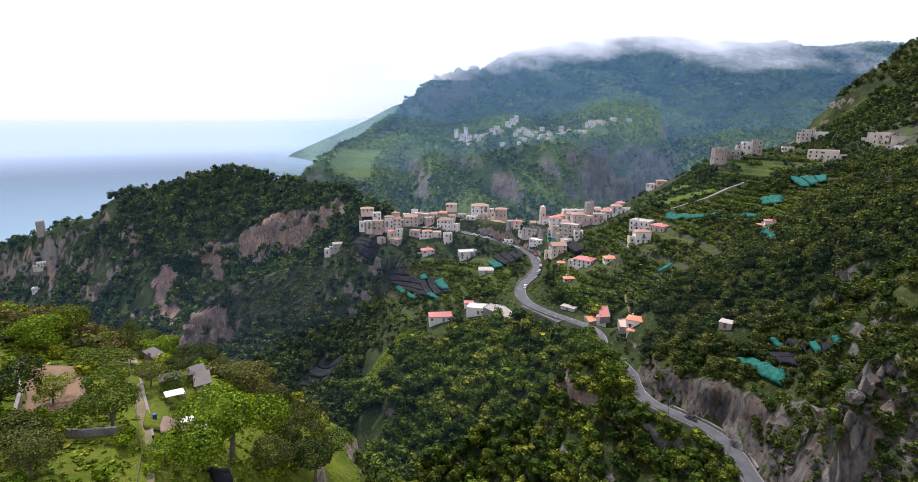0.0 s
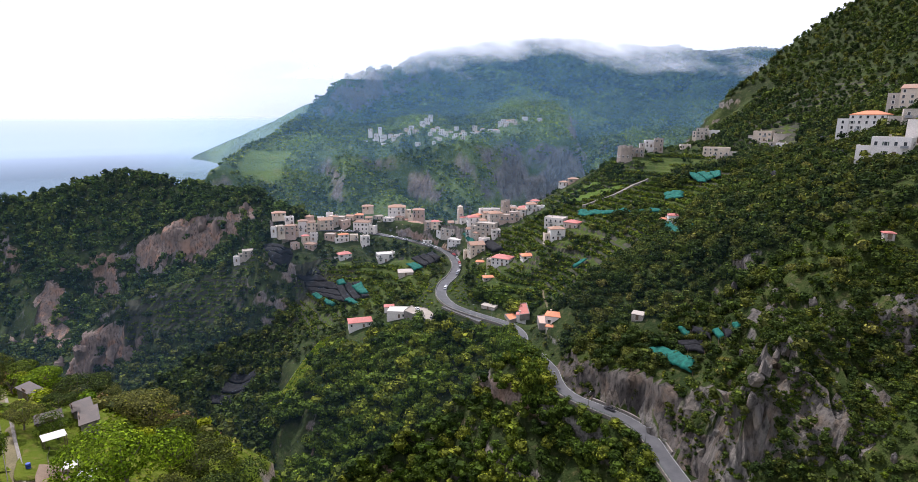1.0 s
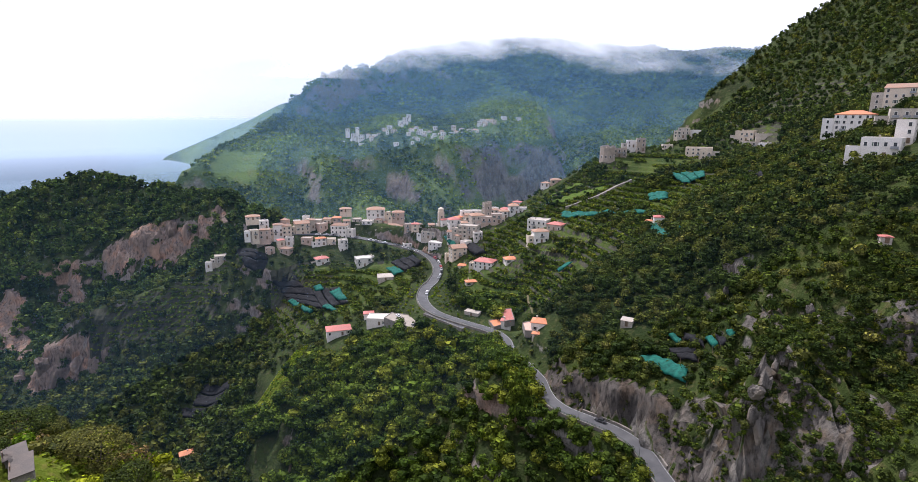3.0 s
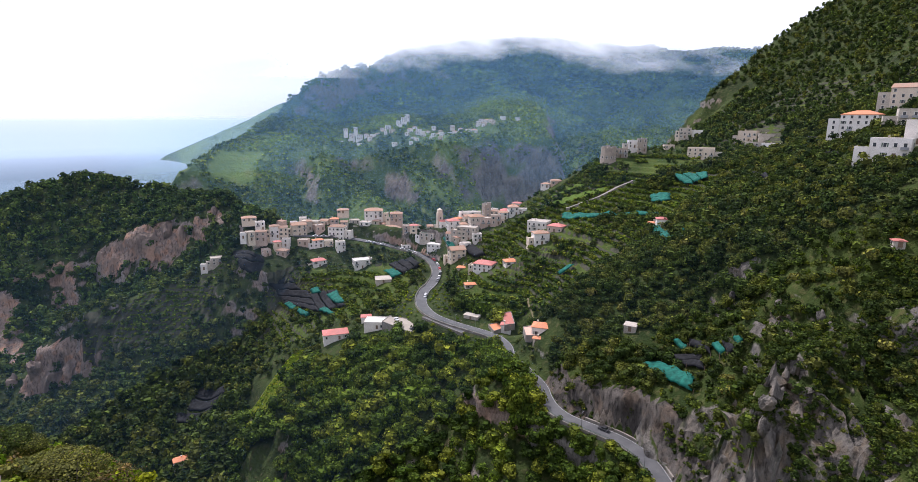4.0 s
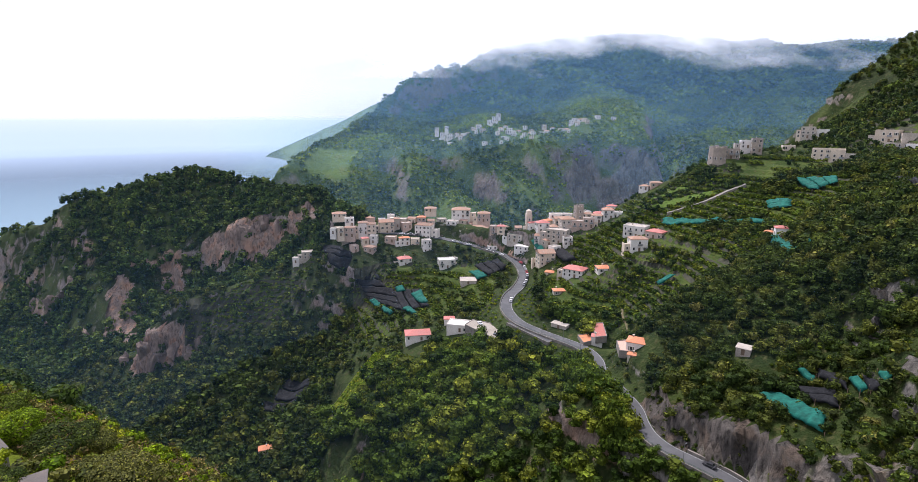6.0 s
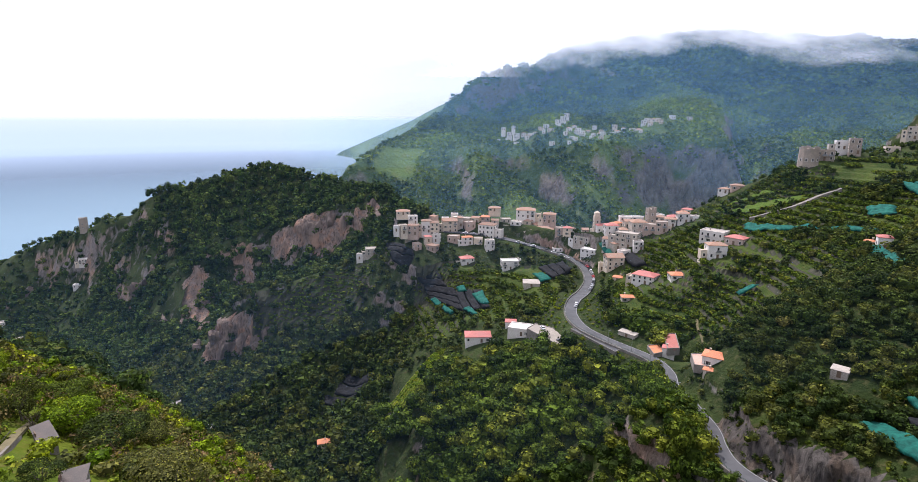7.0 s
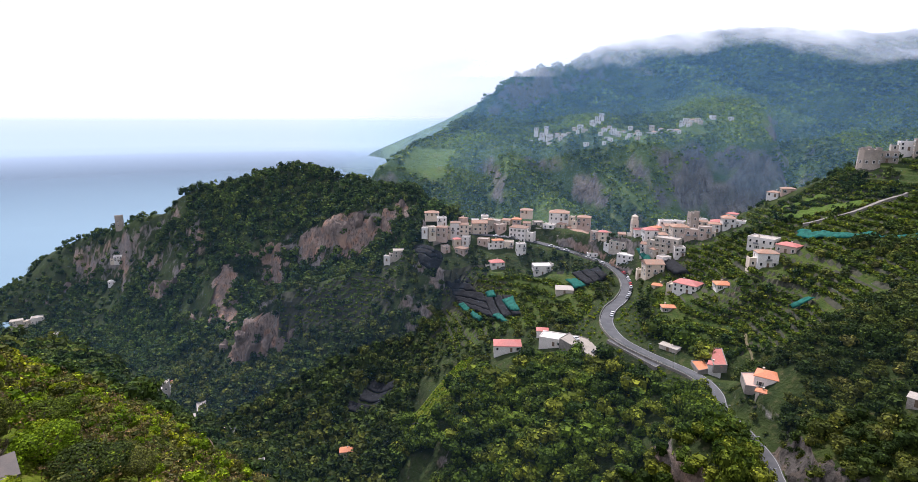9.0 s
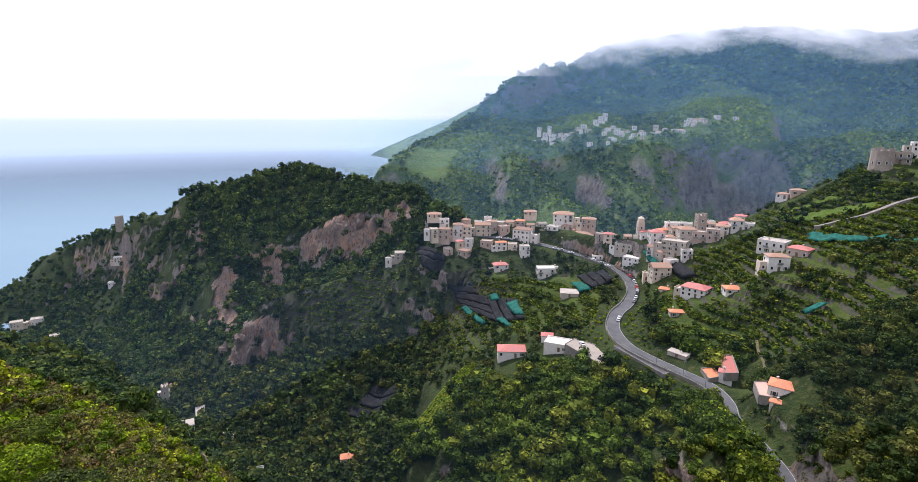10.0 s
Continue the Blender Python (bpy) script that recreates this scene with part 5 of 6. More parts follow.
house(247.0, 241.0, 263.5, 15.5, 10.0, 10.5, -60, WHITE, "orange")
house(265.6, 271.1, 262.8, 6.9, 5.5, 2.9, -30, GREYWALL, "tile")
house(275.1, 243.5, 276.1, 13.5, 9.8, 11.0, -59, CREAM, "gable")
house(239.5, 208.5, 269.3, 11.4, 9.1, 6.7, -43, GREYWALL, "flat")
house(206.5, 186.5, 257.2, 13.0, 9.0, 7.4, -55, WHITE, "flat")
house(216.7, 186.6, 262.7, 6.2, 5.0, 8.8, -59, WHITE, "flat")
house(160.4, 137.6, 235.2, 3.0, 2.6, 1.9, -30, GREYWALL, "red", 1.5)
house(-42.2, 457.5, 189.7, 5.4, 5.0, 3.3, 1, WHITE, "flat")
house(-10.2, 455.2, 196.5, 9.1, 6.4, 2.4, -1, CREAM, "tile")
house(14.3, 457.1, 191.9, 14.5, 10.1, 5.7, -5, WHITE, "tile")
house(32.1, 447.4, 189.8, 9.7, 6.8, 6.4, -7, PINK, "tile")
house(83.2, 417.1, 194.9, 9.2, 6.4, 5.7, -0, WHITE, "flat")
house(90.2, 411.4, 197.1, 7.0, 5.0, 4.5, -24, WHITE, "flat")
house(145.5, 412.0, 219.2, 6.5, 5.0, 2.8, -37, WHITE, "tile")
house(152.5, 409.0, 221.6, 8.0, 5.0, 3.2, -9, PINK, "tile")
house(213.0, 404.8, 249.4, 9.1, 6.4, 4.9, -16, WHITE, "flat")
house(243.8, 407.3, 247.9, 7.8, 5.4, 2.8, -16, CREAM, "flat")
house(269.9, 427.7, 255.4, 9.2, 6.4, 7.8, -34, GREYWALL, "flat")
house(280.0, 427.4, 255.8, 8.3, 5.8, 5.5, -20, WHITE, "flat")
tower("bell_tower", 63, 416, 190, 4.2, 11, 10, CREAM, "cream church bell tower with a small spire", 4, False, 1.3)
tower("stone_tower", 96, 401, 198.5, 5.4, 10.5, 12, RUIN, "ruined square stone tower in the village")
tower("stone_tower", -262, 369, 68, 4.6, 11.5, 30, GREYWALL, "square stone tower in the deep valley")
tower("stone_tower", -524, 650, 130, 7.5, 14, 20, RUIN, "old stone watch tower on the ridge over the sea")
tower("stone_tower", -40, 443, 182, 3.4, 11.5, 8, CREAM, "cream church tower with flat top", 4, False)
tower("castle_ruin", 184.5, 388, 241, 8.0, 9.5, 0, RUIN, "ruined round stone church apse on the ridge", 10)
house(195, 393, 243, 13, 6, 6, -30, RUIN, "flat", 5.0, "ruin")
house(216, 398, 247, 6.5, 6, 9, -20, RUIN, "flat", 5.0, "ruin")

# ---- crop nets ----
shade_net((-99.9, 443.2), (-70.1, 417.6), (-63.4, 403.7), (-83.4, 414.0), BLACKNET, 1.1)
shade_net((-69.5, 407.6), (-48.8, 400.4), (-38.0, 384.0), (-59.7, 398.6), BLACKNET, 1.1)
shade_net((-58.3, 397.9), (-33.8, 380.7), (-24.5, 353.1), (-49.1, 382.1), BLACKNET, 1.1)
shade_net((-33.6, 378.9), (-15.5, 374.2), (-7.8, 346.2), (-24.3, 351.5), BLACKNET, 1.1)
shade_net((-51.1, 382.3), (-47.5, 381.5), (-30.9, 355.3), (-33.5, 353.5), TEAL)
shade_net((-21.3, 369.5), (-13.9, 370.7), (-8.3, 350.0), (-14.1, 351.6), TEAL)
shade_net((-33.0, 380.2), (-27.1, 380.5), (-24.5, 373.0), (-31.0, 376.0), TEAL)
shade_net((-26.0, 354.4), (-21.9, 355.0), (-15.0, 339.2), (-18.7, 341.3), TEAL)
shade_net((22.4, 394.2), (39.4, 401.8), (45.2, 387.0), (30.9, 373.7), BLACKNET)
shade_net((17.8, 385.9), (25.6, 385.1), (30.8, 372.9), (23.2, 370.9), TEAL)
shade_net((-103.1, 359.2), (-82.9, 348.9), (-83.4, 333.0), (-110.3, 345.1), BLACKNET, 1.1)
shade_net((-115.6, 344.9), (-88.7, 336.2), (-94.6, 331.2), (-114.8, 338.3), BLACKNET, 1.1)
shade_net((62.7, 399.4), (65.1, 397.9), (70.1, 383.2), (67.4, 382.1), TEAL)
shade_net((73.6, 376.7), (81.3, 374.9), (86.0, 356.7), (78.6, 360.0), BLACKNET)
shade_net((113.1, 294.7), (121.2, 292.8), (121.3, 289.1), (113.1, 289.9), TEAL)
shade_net((102.7, 177.4), (109.9, 175.5), (110.7, 157.0), (106.5, 150.3), TEAL)
shade_net((117.0, 180.8), (118.6, 179.0), (118.4, 173.3), (116.9, 171.9), TEAL)
shade_net((120.1, 163.2), (121.1, 160.4), (119.5, 153.8), (118.0, 154.8), TEAL)
shade_net((123.0, 156.2), (123.4, 153.4), (123.3, 150.9), (121.7, 151.3), TEAL)
shade_net((120.6, 176.4), (120.5, 164.9), (117.4, 158.5), (118.1, 171.7), BLACKNET)
shade_net((113.6, 178.3), (116.3, 161.8), (113.6, 155.6), (111.9, 163.2), BLACKNET)
shade_net((121.8, 159.5), (121.2, 153.6), (121.1, 151.4), (118.6, 151.9), BLACKNET)
shade_net((158.7, 279.3), (161.2, 271.2), (148.4, 231.8), (144.1, 234.9), TEAL)
shade_net((161.8, 256.7), (163.0, 253.9), (156.8, 236.9), (154.5, 238.6), TEAL)
shade_net((207.5, 343.0), (220.9, 320.7), (214.4, 310.2), (204.9, 317.0), TEAL)
shade_net((183.8, 323.8), (191.5, 312.7), (184.6, 301.2), (178.6, 312.4), TEAL)
shade_net((137.3, 354.2), (159.6, 320.2), (158.1, 316.0), (134.7, 344.9), TEAL, 1.6)
shade_net((160.2, 319.9), (172.8, 294.0), (170.1, 288.8), (158.3, 314.8), TEAL, 1.6)
shade_net((230.2, 249.8), (215.3, 221.4), (208.1, 210.9), (215.4, 230.7), BLACKNET)
shade_net((268.9, 297.9), (260.4, 278.7), (249.0, 263.3), (258.0, 283.4), BLACKNET)
shade_net((217.5, 279.9), (211.0, 259.7), (197.3, 236.5), (205.8, 258.4), BLACKNET)

# ---- the far village on its shelf ----
house(-17, 1123, 243, 7.8, 6.1, 5.1, 5, WHITE, "flat", 12.0)
house(-5, 1078, 233, 9.1, 7.1, 6.9, 10, WHITE, "flat", 12.0)
house(8, 1054, 231, 11.4, 8.8, 7.6, 12, WHITE, "flat", 12.0)
house(21, 1053, 234, 8.1, 6.3, 5.7, -2, WHITE, "tile", 12.0)
house(33, 1043, 232, 10.4, 8.1, 7.6, -1, WHITE, "flat", 12.0)
house(41, 1049, 236, 7.3, 5.7, 5.7, 5, CREAM, "flat", 12.0)
house(53, 1059, 242, 8.1, 6.3, 5.8, -12, CREAM, "flat", 12.0)
house(62, 1075, 248, 9.9, 7.7, 6.8, 5, WHITE, "flat", 12.0)
house(70, 1053, 242, 8.1, 6.3, 5.8, -0, CREAM, "flat", 12.0)
house(88, 1135, 255, 10.5, 8.2, 8.2, -15, WHITE, "flat", 12.0)
house(99, 1152, 261, 10.7, 8.3, 8.4, 3, WHITE, "flat", 12.0)
house(109, 1192, 268, 9.2, 7.2, 7.6, -12, WHITE, "flat", 12.0)
house(101, 1046, 241, 9.6, 7.5, 8.6, -15, WHITE, "tile", 12.0)
house(112, 1068, 246, 8.3, 6.4, 6.8, -12, WHITE, "tile", 12.0)
house(115, 1037, 237, 11.2, 8.7, 8.5, -16, WHITE, "flat", 12.0)
house(123, 1031, 234, 9.6, 7.4, 6.6, -20, WHITE, "flat", 12.0)
house(104, 1017, 230, 9.4, 7.4, 5.5, -3, WHITE, "flat", 12.0)
house(135, 1053, 240, 8.1, 6.3, 4.8, -13, WHITE, "tile", 12.0)
house(156, 1044, 234, 11.4, 8.8, 6.7, -3, WHITE, "tile", 12.0)
house(155, 1011, 226, 9.4, 7.4, 6.5, -10, WHITE, "flat", 12.0)
house(173, 1043, 236, 11.4, 8.9, 6.7, -17, WHITE, "flat", 12.0)
house(185, 1042, 238, 9.8, 7.6, 6.7, 0, WHITE, "tile", 12.0)
house(196, 1048, 243, 8.2, 6.4, 6.8, -15, WHITE, "tile", 12.0)
house(211, 1044, 244, 9.8, 7.6, 4.8, -25, WHITE, "flat", 12.0)
house(219, 1034, 241, 13.0, 10.1, 6.7, -23, WHITE, "tile", 12.0)
house(234, 1067, 256, 8.4, 6.6, 7.0, -17, WHITE, "flat", 12.0)
house(243, 1078, 259, 10.2, 7.9, 8.0, -5, WHITE, "flat", 12.0)
house(252, 1072, 258, 11.9, 9.2, 7.0, -3, WHITE, "tile", 12.0)
house(267, 1077, 259, 10.2, 8.0, 5.0, -1, WHITE, "flat", 12.0)
house(290, 1086, 261, 13.8, 10.7, 4.1, -20, WHITE, "flat", 12.0)
house(313, 1086, 262, 12.2, 9.4, 4.1, -21, WHITE, "flat", 12.0)
house(2, 1118, 246, 6.9, 5.4, 5.1, 5, WHITE, "flat", 12.0)
house(72, 1020, 229, 7.1, 5.5, 4.7, 5, WHITE, "flat", 12.0)
house(149, 1074, 248, 7.5, 5.8, 4.9, 7, WHITE, "flat", 12.0)
house(186, 1079, 250, 8.4, 6.6, 4.9, -22, CREAM, "flat", 12.0)

far_fill = random.Random(8)
for x0, y0 in [tuple(o.matrix_basis.translation[:2]) for o in bpy.data.objects if o.name.startswith("house") and o.parent is None and o.matrix_basis.translation.y > 700]:
    x, y, w = x0 + far_fill.uniform(-16, 16), y0 + far_fill.uniform(-26, -10), far_fill.uniform(5.5, 9)
    house(x, y, float(far_ground(x, y)) - 0.3, w, w * 0.8, far_fill.uniform(3.2, 6.5), far_fill.uniform(-20, 20), far_fill.choice((WHITE, WHITE, CREAM)), "flat", 12.0)

# ---- smaller houses that fill the village ----
VILLAGE = [(-86, 420), (-60, 412), (-22, 428), (10, 442), (44, 420), (62, 404), (72, 372), (92, 384), (126, 396), (102, 414), (62, 426), (22, 458), (-50, 458)]
homes = [(o.matrix_basis.translation.x, o.matrix_basis.translation.y) for o in bpy.data.objects if o.name.startswith("house") and o.parent is None]
fill = random.Random(5)
for n in range(1600):
    x, y = fill.uniform(-86, 126), fill.uniform(372, 458)
    if not within(VILLAGE, np.array([x]), np.array([y]))[0] or along(ROAD, np.array([x]), np.array([y]))[0][0] < 7.5 or min(math.hypot(x - a, y - b) for a, b in homes) < 6.6:
        continue
    homes.append((x, y))
    house(x, y, float(ground(x, y)) - 0.5, fill.uniform(4.5, 8), fill.uniform(4.5, 6.5), fill.uniform(3.2, 6.6), fill.uniform(-35, 35), fill.choice((WHITE, WHITE, CREAM, PINK, GREYWALL)), fill.choice(("flat", "flat", "tile", "tile", "gable", "orange")))

# ---- rocks ----
rock(121.4, 127.4, 206.5, 2.4, CRAG_STONE)
rock(122.6, 124.8, 203.2, 2.1, CRAG_STONE)
rock(116.8, 125.0, 204.6, 2.1, CRAG_STONE)
rock(106.3, 116.4, 205.0, 2.4, CRAG_STONE)
rock(104.1, 116.3, 201.6, 2.6, CRAG_STONE)
rock(103.0, 115.6, 196.7, 2.6, CRAG_STONE)
rock(103.9, 113.4, 192.8, 2.6, CRAG_STONE)
rock(107.2, 116.2, 204.1, 2.1, CRAG_STONE)
rock(107.5, 114.4, 198.4, 2.4, CRAG_STONE)
rock(103.3, 122.6, 193.7, 1.6, CRAG_STONE)
rock(100.5, 121.7, 189.4, 1.7, CRAG_STONE)
rock(99.5, 124.2, 180.8, 1.6, CRAG_STONE)
rock(98.4, 128.7, 171.6, 1.8, CRAG_STONE)
rock(98.8, 120.3, 179.4, 1.8, CRAG_STONE)
rock(125.7, 112.0, 200.7, 2.1, CRAG_STONE)
rock(123.5, 108.2, 197.6, 2.1, CRAG_STONE)
rock(120.3, 105.0, 194.0, 2.2, CRAG_STONE)
rock(112.7, 100.2, 186.5, 2.6, CRAG_STONE)
rock(116.6, 99.9, 187.7, 2.4, CRAG_STONE)
rock(116.8, 96.1, 188.8, 2.1, CRAG_STONE)
rock(110.8, 102.0, 187.3, 1.7, CRAG_STONE)
rock(140.5, 192.5, 211.4, 2.4, CRAG_STONE)
rock(140.2, 187.1, 209.7, 2.4, CRAG_STONE)
rock(137.2, 176.8, 209.1, 2.0, CRAG_STONE)
rock(137.6, 137.3, 215.3, 2.1, CRAG_STONE)
rock(136.7, 132.6, 214.0, 1.9, CRAG_STONE)
rock(140.4, 149.5, 216.6, 1.6, CRAG_STONE)
rock(135.9, 153.0, 214.0, 1.6, CRAG_STONE)
rock(129.2, 148.8, 206.5, 1.3, CRAG_STONE)
rock(147.8, 121.2, 220.1, 2.3, CRAG_STONE)
rock(146.8, 117.1, 215.8, 2.4, CRAG_STONE)
rock(147.8, 114.0, 213.7, 2.2, CRAG_STONE)
rock(146.5, 111.4, 210.8, 2.1, CRAG_STONE)
rock(144.6, 111.8, 208.0, 1.8, CRAG_STONE)
rock(150.3, 142.8, 227.1, 1.3, CRAG_STONE)
rock(140.6, 144.7, 217.2, 1.4, CRAG_STONE)
rock(125.7, 96.0, 194.5, 1.4, CRAG_STONE)
rock(122.9, 89.9, 192.6, 1.5, CRAG_STONE)
rock(95.8, 134.0, 162.0, 1.8, CRAG_STONE)
rock(97.2, 129.0, 166.7, 1.7, CRAG_STONE)
rock(117.8, 142.1, 197.2, 1.3, CRAG_STONE)
rock(-168.7, 497.7, 170.2, 11.0, WARM_STONE)
rock(-159.0, 501.6, 180.3, 11.0, WARM_STONE)
rock(-178.2, 502.0, 173.7, 10.0, WARM_STONE)
rock(-144.5, 497.6, 178.3, 8.0, WARM_STONE)
rock(-202.2, 504.6, 153.9, 10.0, WARM_STONE)
rock(-190.8, 496.2, 145.8, 9.0, WARM_STONE)
rock(-215.9, 510.4, 154.8, 8.0, WARM_STONE)
rock(-119.2, 501.4, 193.7, 6.0, WARM_STONE)
rock(-227.6, 412.7, 99.5, 9.0, WARM_STONE)
rock(-216.1, 408.7, 95.1, 11.0, WARM_STONE)
rock(-204.1, 409.3, 100.4, 9.0, WARM_STONE)
rock(-190.7, 406.2, 100.2, 8.0, WARM_STONE)
rock(-247.1, 422.3, 84.1, 8.0, WARM_STONE)
rock(-179.8, 403.8, 108.0, 6.0, WARM_STONE)
rock(-316.5, 483.3, 84.4, 11.0, WARM_STONE)
rock(-370.3, 536.7, 102.2, 12.0, WARM_STONE)
rock(-377.8, 532.0, 94.1, 11.0, WARM_STONE)
rock(-410.4, 551.7, 86.3, 9.0, WARM_STONE)
rock(-357.6, 539.2, 115.0, 10.0, WARM_STONE)
rock(-292.2, 507.1, 123.6, 7.0, WARM_STONE)
rock(-465.3, 609.2, 119.2, 10.0, WARM_STONE)
rock(-610.3, 651.3, 48.6, 12.0, WARM_STONE)

# ---- the garden spur ----
def limb(bm, a, b, r0, r1, sides=7):
    a, b = Vector(a), Vector(b)
    q = (b - a).to_track_quat("Z", "Y").to_matrix()
    rings = []
    for p, r in ((a, r0), (b, r1)):
        rings.append([bm.verts.new(p + q @ Vector((math.cos(2 * math.pi * k / sides) * r, math.sin(2 * math.pi * k / sides) * r, 0))) for k in range(sides)])
    for k in range(sides):
        bm.faces.new((rings[0][k], rings[0][(k + 1) % sides], rings[1][(k + 1) % sides], rings[1][k]))


def tree(x, y, wide, tall, material, label, seed, leaves=900, size=0.042, sink=0.3):
    leaves, size = leaves * 4, size * 0.54
    """A tapered trunk with forked limbs, and a crown of many leaf clumps with gaps."""
    r = random.Random(seed)
    ob = thing("tree", pose(x, y, float(ground(x, y)) - sink, 0, 0, r.uniform(0, 360)), label, "tree")
    bm = bmesh.new()
    fork = tall * 0.33
    limb(bm, (0, 0, 0), (0.05 * wide, 0, fork), 0.035 * tall, 0.024 * tall)
    for k in range(6):
        a = k * 1.05 + r.uniform(-0.3, 0.3)
        mid = Vector((math.cos(a) * wide * 0.16, math.sin(a) * wide * 0.16, tall * r.uniform(0.5, 0.6)))
        tip = Vector((math.cos(a) * wide * 0.34, math.sin(a) * wide * 0.34, tall * r.uniform(0.66, 0.85)))
        limb(bm, (0.05 * wide, 0, fork * 0.96), mid, 0.018 * tall, 0.011 * tall, 6)
        limb(bm, mid, tip, 0.011 * tall, 0.003 * tall, 5)
    part("trunk", bm, BARK, ob)
    if leaves:
        c = crown(leaves, 11, size, seed) * [wide, wide, tall * 0.82] + [0, 0, tall * 0.16]
        v = c.reshape(-1, 3)
        me = quads("crown", v, np.arange(len(v)).reshape(-1, 4), material, np.full(len(v), r.uniform(0.3, 0.85)))
        rounded_light(me, soft_normals(crown(leaves, 11, size, seed), 0.5))
        part("crown", me, None, ob)
    else:
        # bare twigs
        bm = bmesh.new()
        for k in range(60):
            a, b = r.uniform(0, 6.28), r.uniform(0.2, 1)
            p = Vector((math.cos(a) * wide * 0.22 * b, math.sin(a) * wide * 0.22 * b, tall * r.uniform(0.5, 0.75)))
            limb(bm, p, p + Vector((math.cos(a) * wide * 0.2, math.sin(a) * wide * 0.2, tall * r.uniform(0.1, 0.25))), 0.03, 0.008, 4)
        part("twigs", bm, DRY_LEAF, ob, "bare brown twigs")
    return ob


BROAD, BRIGHT, OLIVE = "broad light-green tree on the garden spur", "bright green garden tree beside the track", "grey-green olive tree on the spur"
tree(-34.5, 58.5, 11.5, 12.0, GARDEN_LEAF, BROAD, 1, 1700, 0.034)
tree(-49, 53.5, 9.5, 8, VINE_LEAF, BRIGHT, 2, 1500, 0.034)
tree(-61.5, 59, 4.8, 5.6, GARDEN_LEAF, "small round tree standing in the bare field", 3, 800)
tree(-65.5, 51.5, 9, 10, WOOD_LEAF, "dark dense tree at the edge of the field", 4, 1300, 0.04)
tree(-71.5, 46.5, 9, 11, WOOD_LEAF, "dark dense tree at the edge of the field", 14, 1300, 0.04)
tree(-54.5, 43.5, 7, 7, WOOD_LEAF, "dark green bushy tree below the field", 5, 1100)
tree(-49.5, 39.5, 6, 6, OLIVE_LEAF, OLIVE, 6)
tree(-59.5, 38.5, 7, 7, WOOD_LEAF, "dark green bushy tree below the field", 15, 1100)
tree(-82.5, 83.5, 9, 8, GARDEN_LEAF, BROAD, 7, 1200)
tree(-83.5, 92.5, 8, 7.5, VINE_LEAF, BRIGHT, 8, 1000)
tree(-74.5, 97.5, 6, 6.5, WOOD_LEAF, "dark green tree on the brow of the spur", 9)
tree(-67.5, 99.5, 8, 7, GARDEN_LEAF, BROAD, 10, 1000)
tree(-59.5, 97.5, 9, 7.5, WOOD_LEAF, "dark green tree on the brow of the spur", 11, 1100)
tree(-47.5, 90.5, 8, 6.5, OLIVE_LEAF, OLIVE, 12, 1000)
tree(-41.5, 85.5, 8.5, 7.5, OLIVE_LEAF, OLIVE, 13, 1000)
tree(-34.5, 79.5, 8, 8, WOOD_LEAF, "dark green tree on the brow of the spur", 16, 1100)
tree(-28.5, 70.5, 8, 8, WOOD_LEAF, "dark green tree on the brow of the spur", 17, 1100)
tree(-23.5, 64.5, 8, 8.5, WOOD_LEAF, "dark green tree on the brow of the spur", 18, 1100)
tree(-28.5, 60.5, 6.5, 6, OLIVE_LEAF, OLIVE, 19, 900)
tree(-39.5, 49.5, 5, 4.5, GARDEN_LEAF, "bushy garden tree beside the track", 20)
tree(-52.5, 69.5, 4.2, 4.4, OLIVE_LEAF, OLIVE, 21)
tree(-51.5, 76.5, 4.5, 4, WOOD_LEAF, "small dark bushy tree beside the track", 22)
tree(-47.5, 68.5, 4.5, 4, VINE_LEAF, BRIGHT, 23)
tree(-69.5, 94.5, 3.6, 4.6, DRY_LEAF, "bare reddish tree on the spur", 24, 0)
tree(-94.5, 102.5, 4, 5, DRY_LEAF, "bare reddish tree on the spur", 25, 0)
tree(-87.5, 104, 4.2, 5.4, DRY_LEAF, "bare reddish tree on the spur", 26, 0)
tree(-80.5, 111.5, 8, 6.5, VINE_LEAF, BRIGHT, 27, 1200)
tree(-73.5, 104.5, 5, 4.5, GARDEN_LEAF, BROAD, 28)
tree(-65.5, 100.5, 4.5, 4, OLIVE_LEAF, OLIVE, 29)
tree(-98.5, 114.5, 6, 6, GARDEN_LEAF, BROAD, 30)
tree(-109.5, 120.5, 7, 7, WOOD_LEAF, "dark green tree on the brow of the spur", 31)
tree(-119.5, 129.5, 7, 7, GARDEN_LEAF, BROAD, 32)
tree(-92.5, 118.5, 5, 5, DRY_LEAF, "bare reddish tree on the spur", 33, 0)
tree(-57.5, 104.5, 6, 5.5, OLIVE_LEAF, OLIVE, 34)

lane("garden_track", [(-73.5, 97.5), (-69.5, 91.5), (-54.5, 69.5), (-49.5, 61.5), (-44.5, 54), (-40.5, 47.5), (-37.5, 41.5), (-34.5, 32.5)], 1.4, STRAW, "dry grassy track running down the spur", "track")
lane("garden_wall", [(-68.5, 91), (-53.5, 68.7), (-48.1, 60.9), (-43.5, 53.9)], 0.4, WALL_STONE, "low stone wall beside the track", "wall", 0.45, 1.0)
rail = thing("monorail", Matrix(), "thin grey garden monorail track on short posts", "monorail")
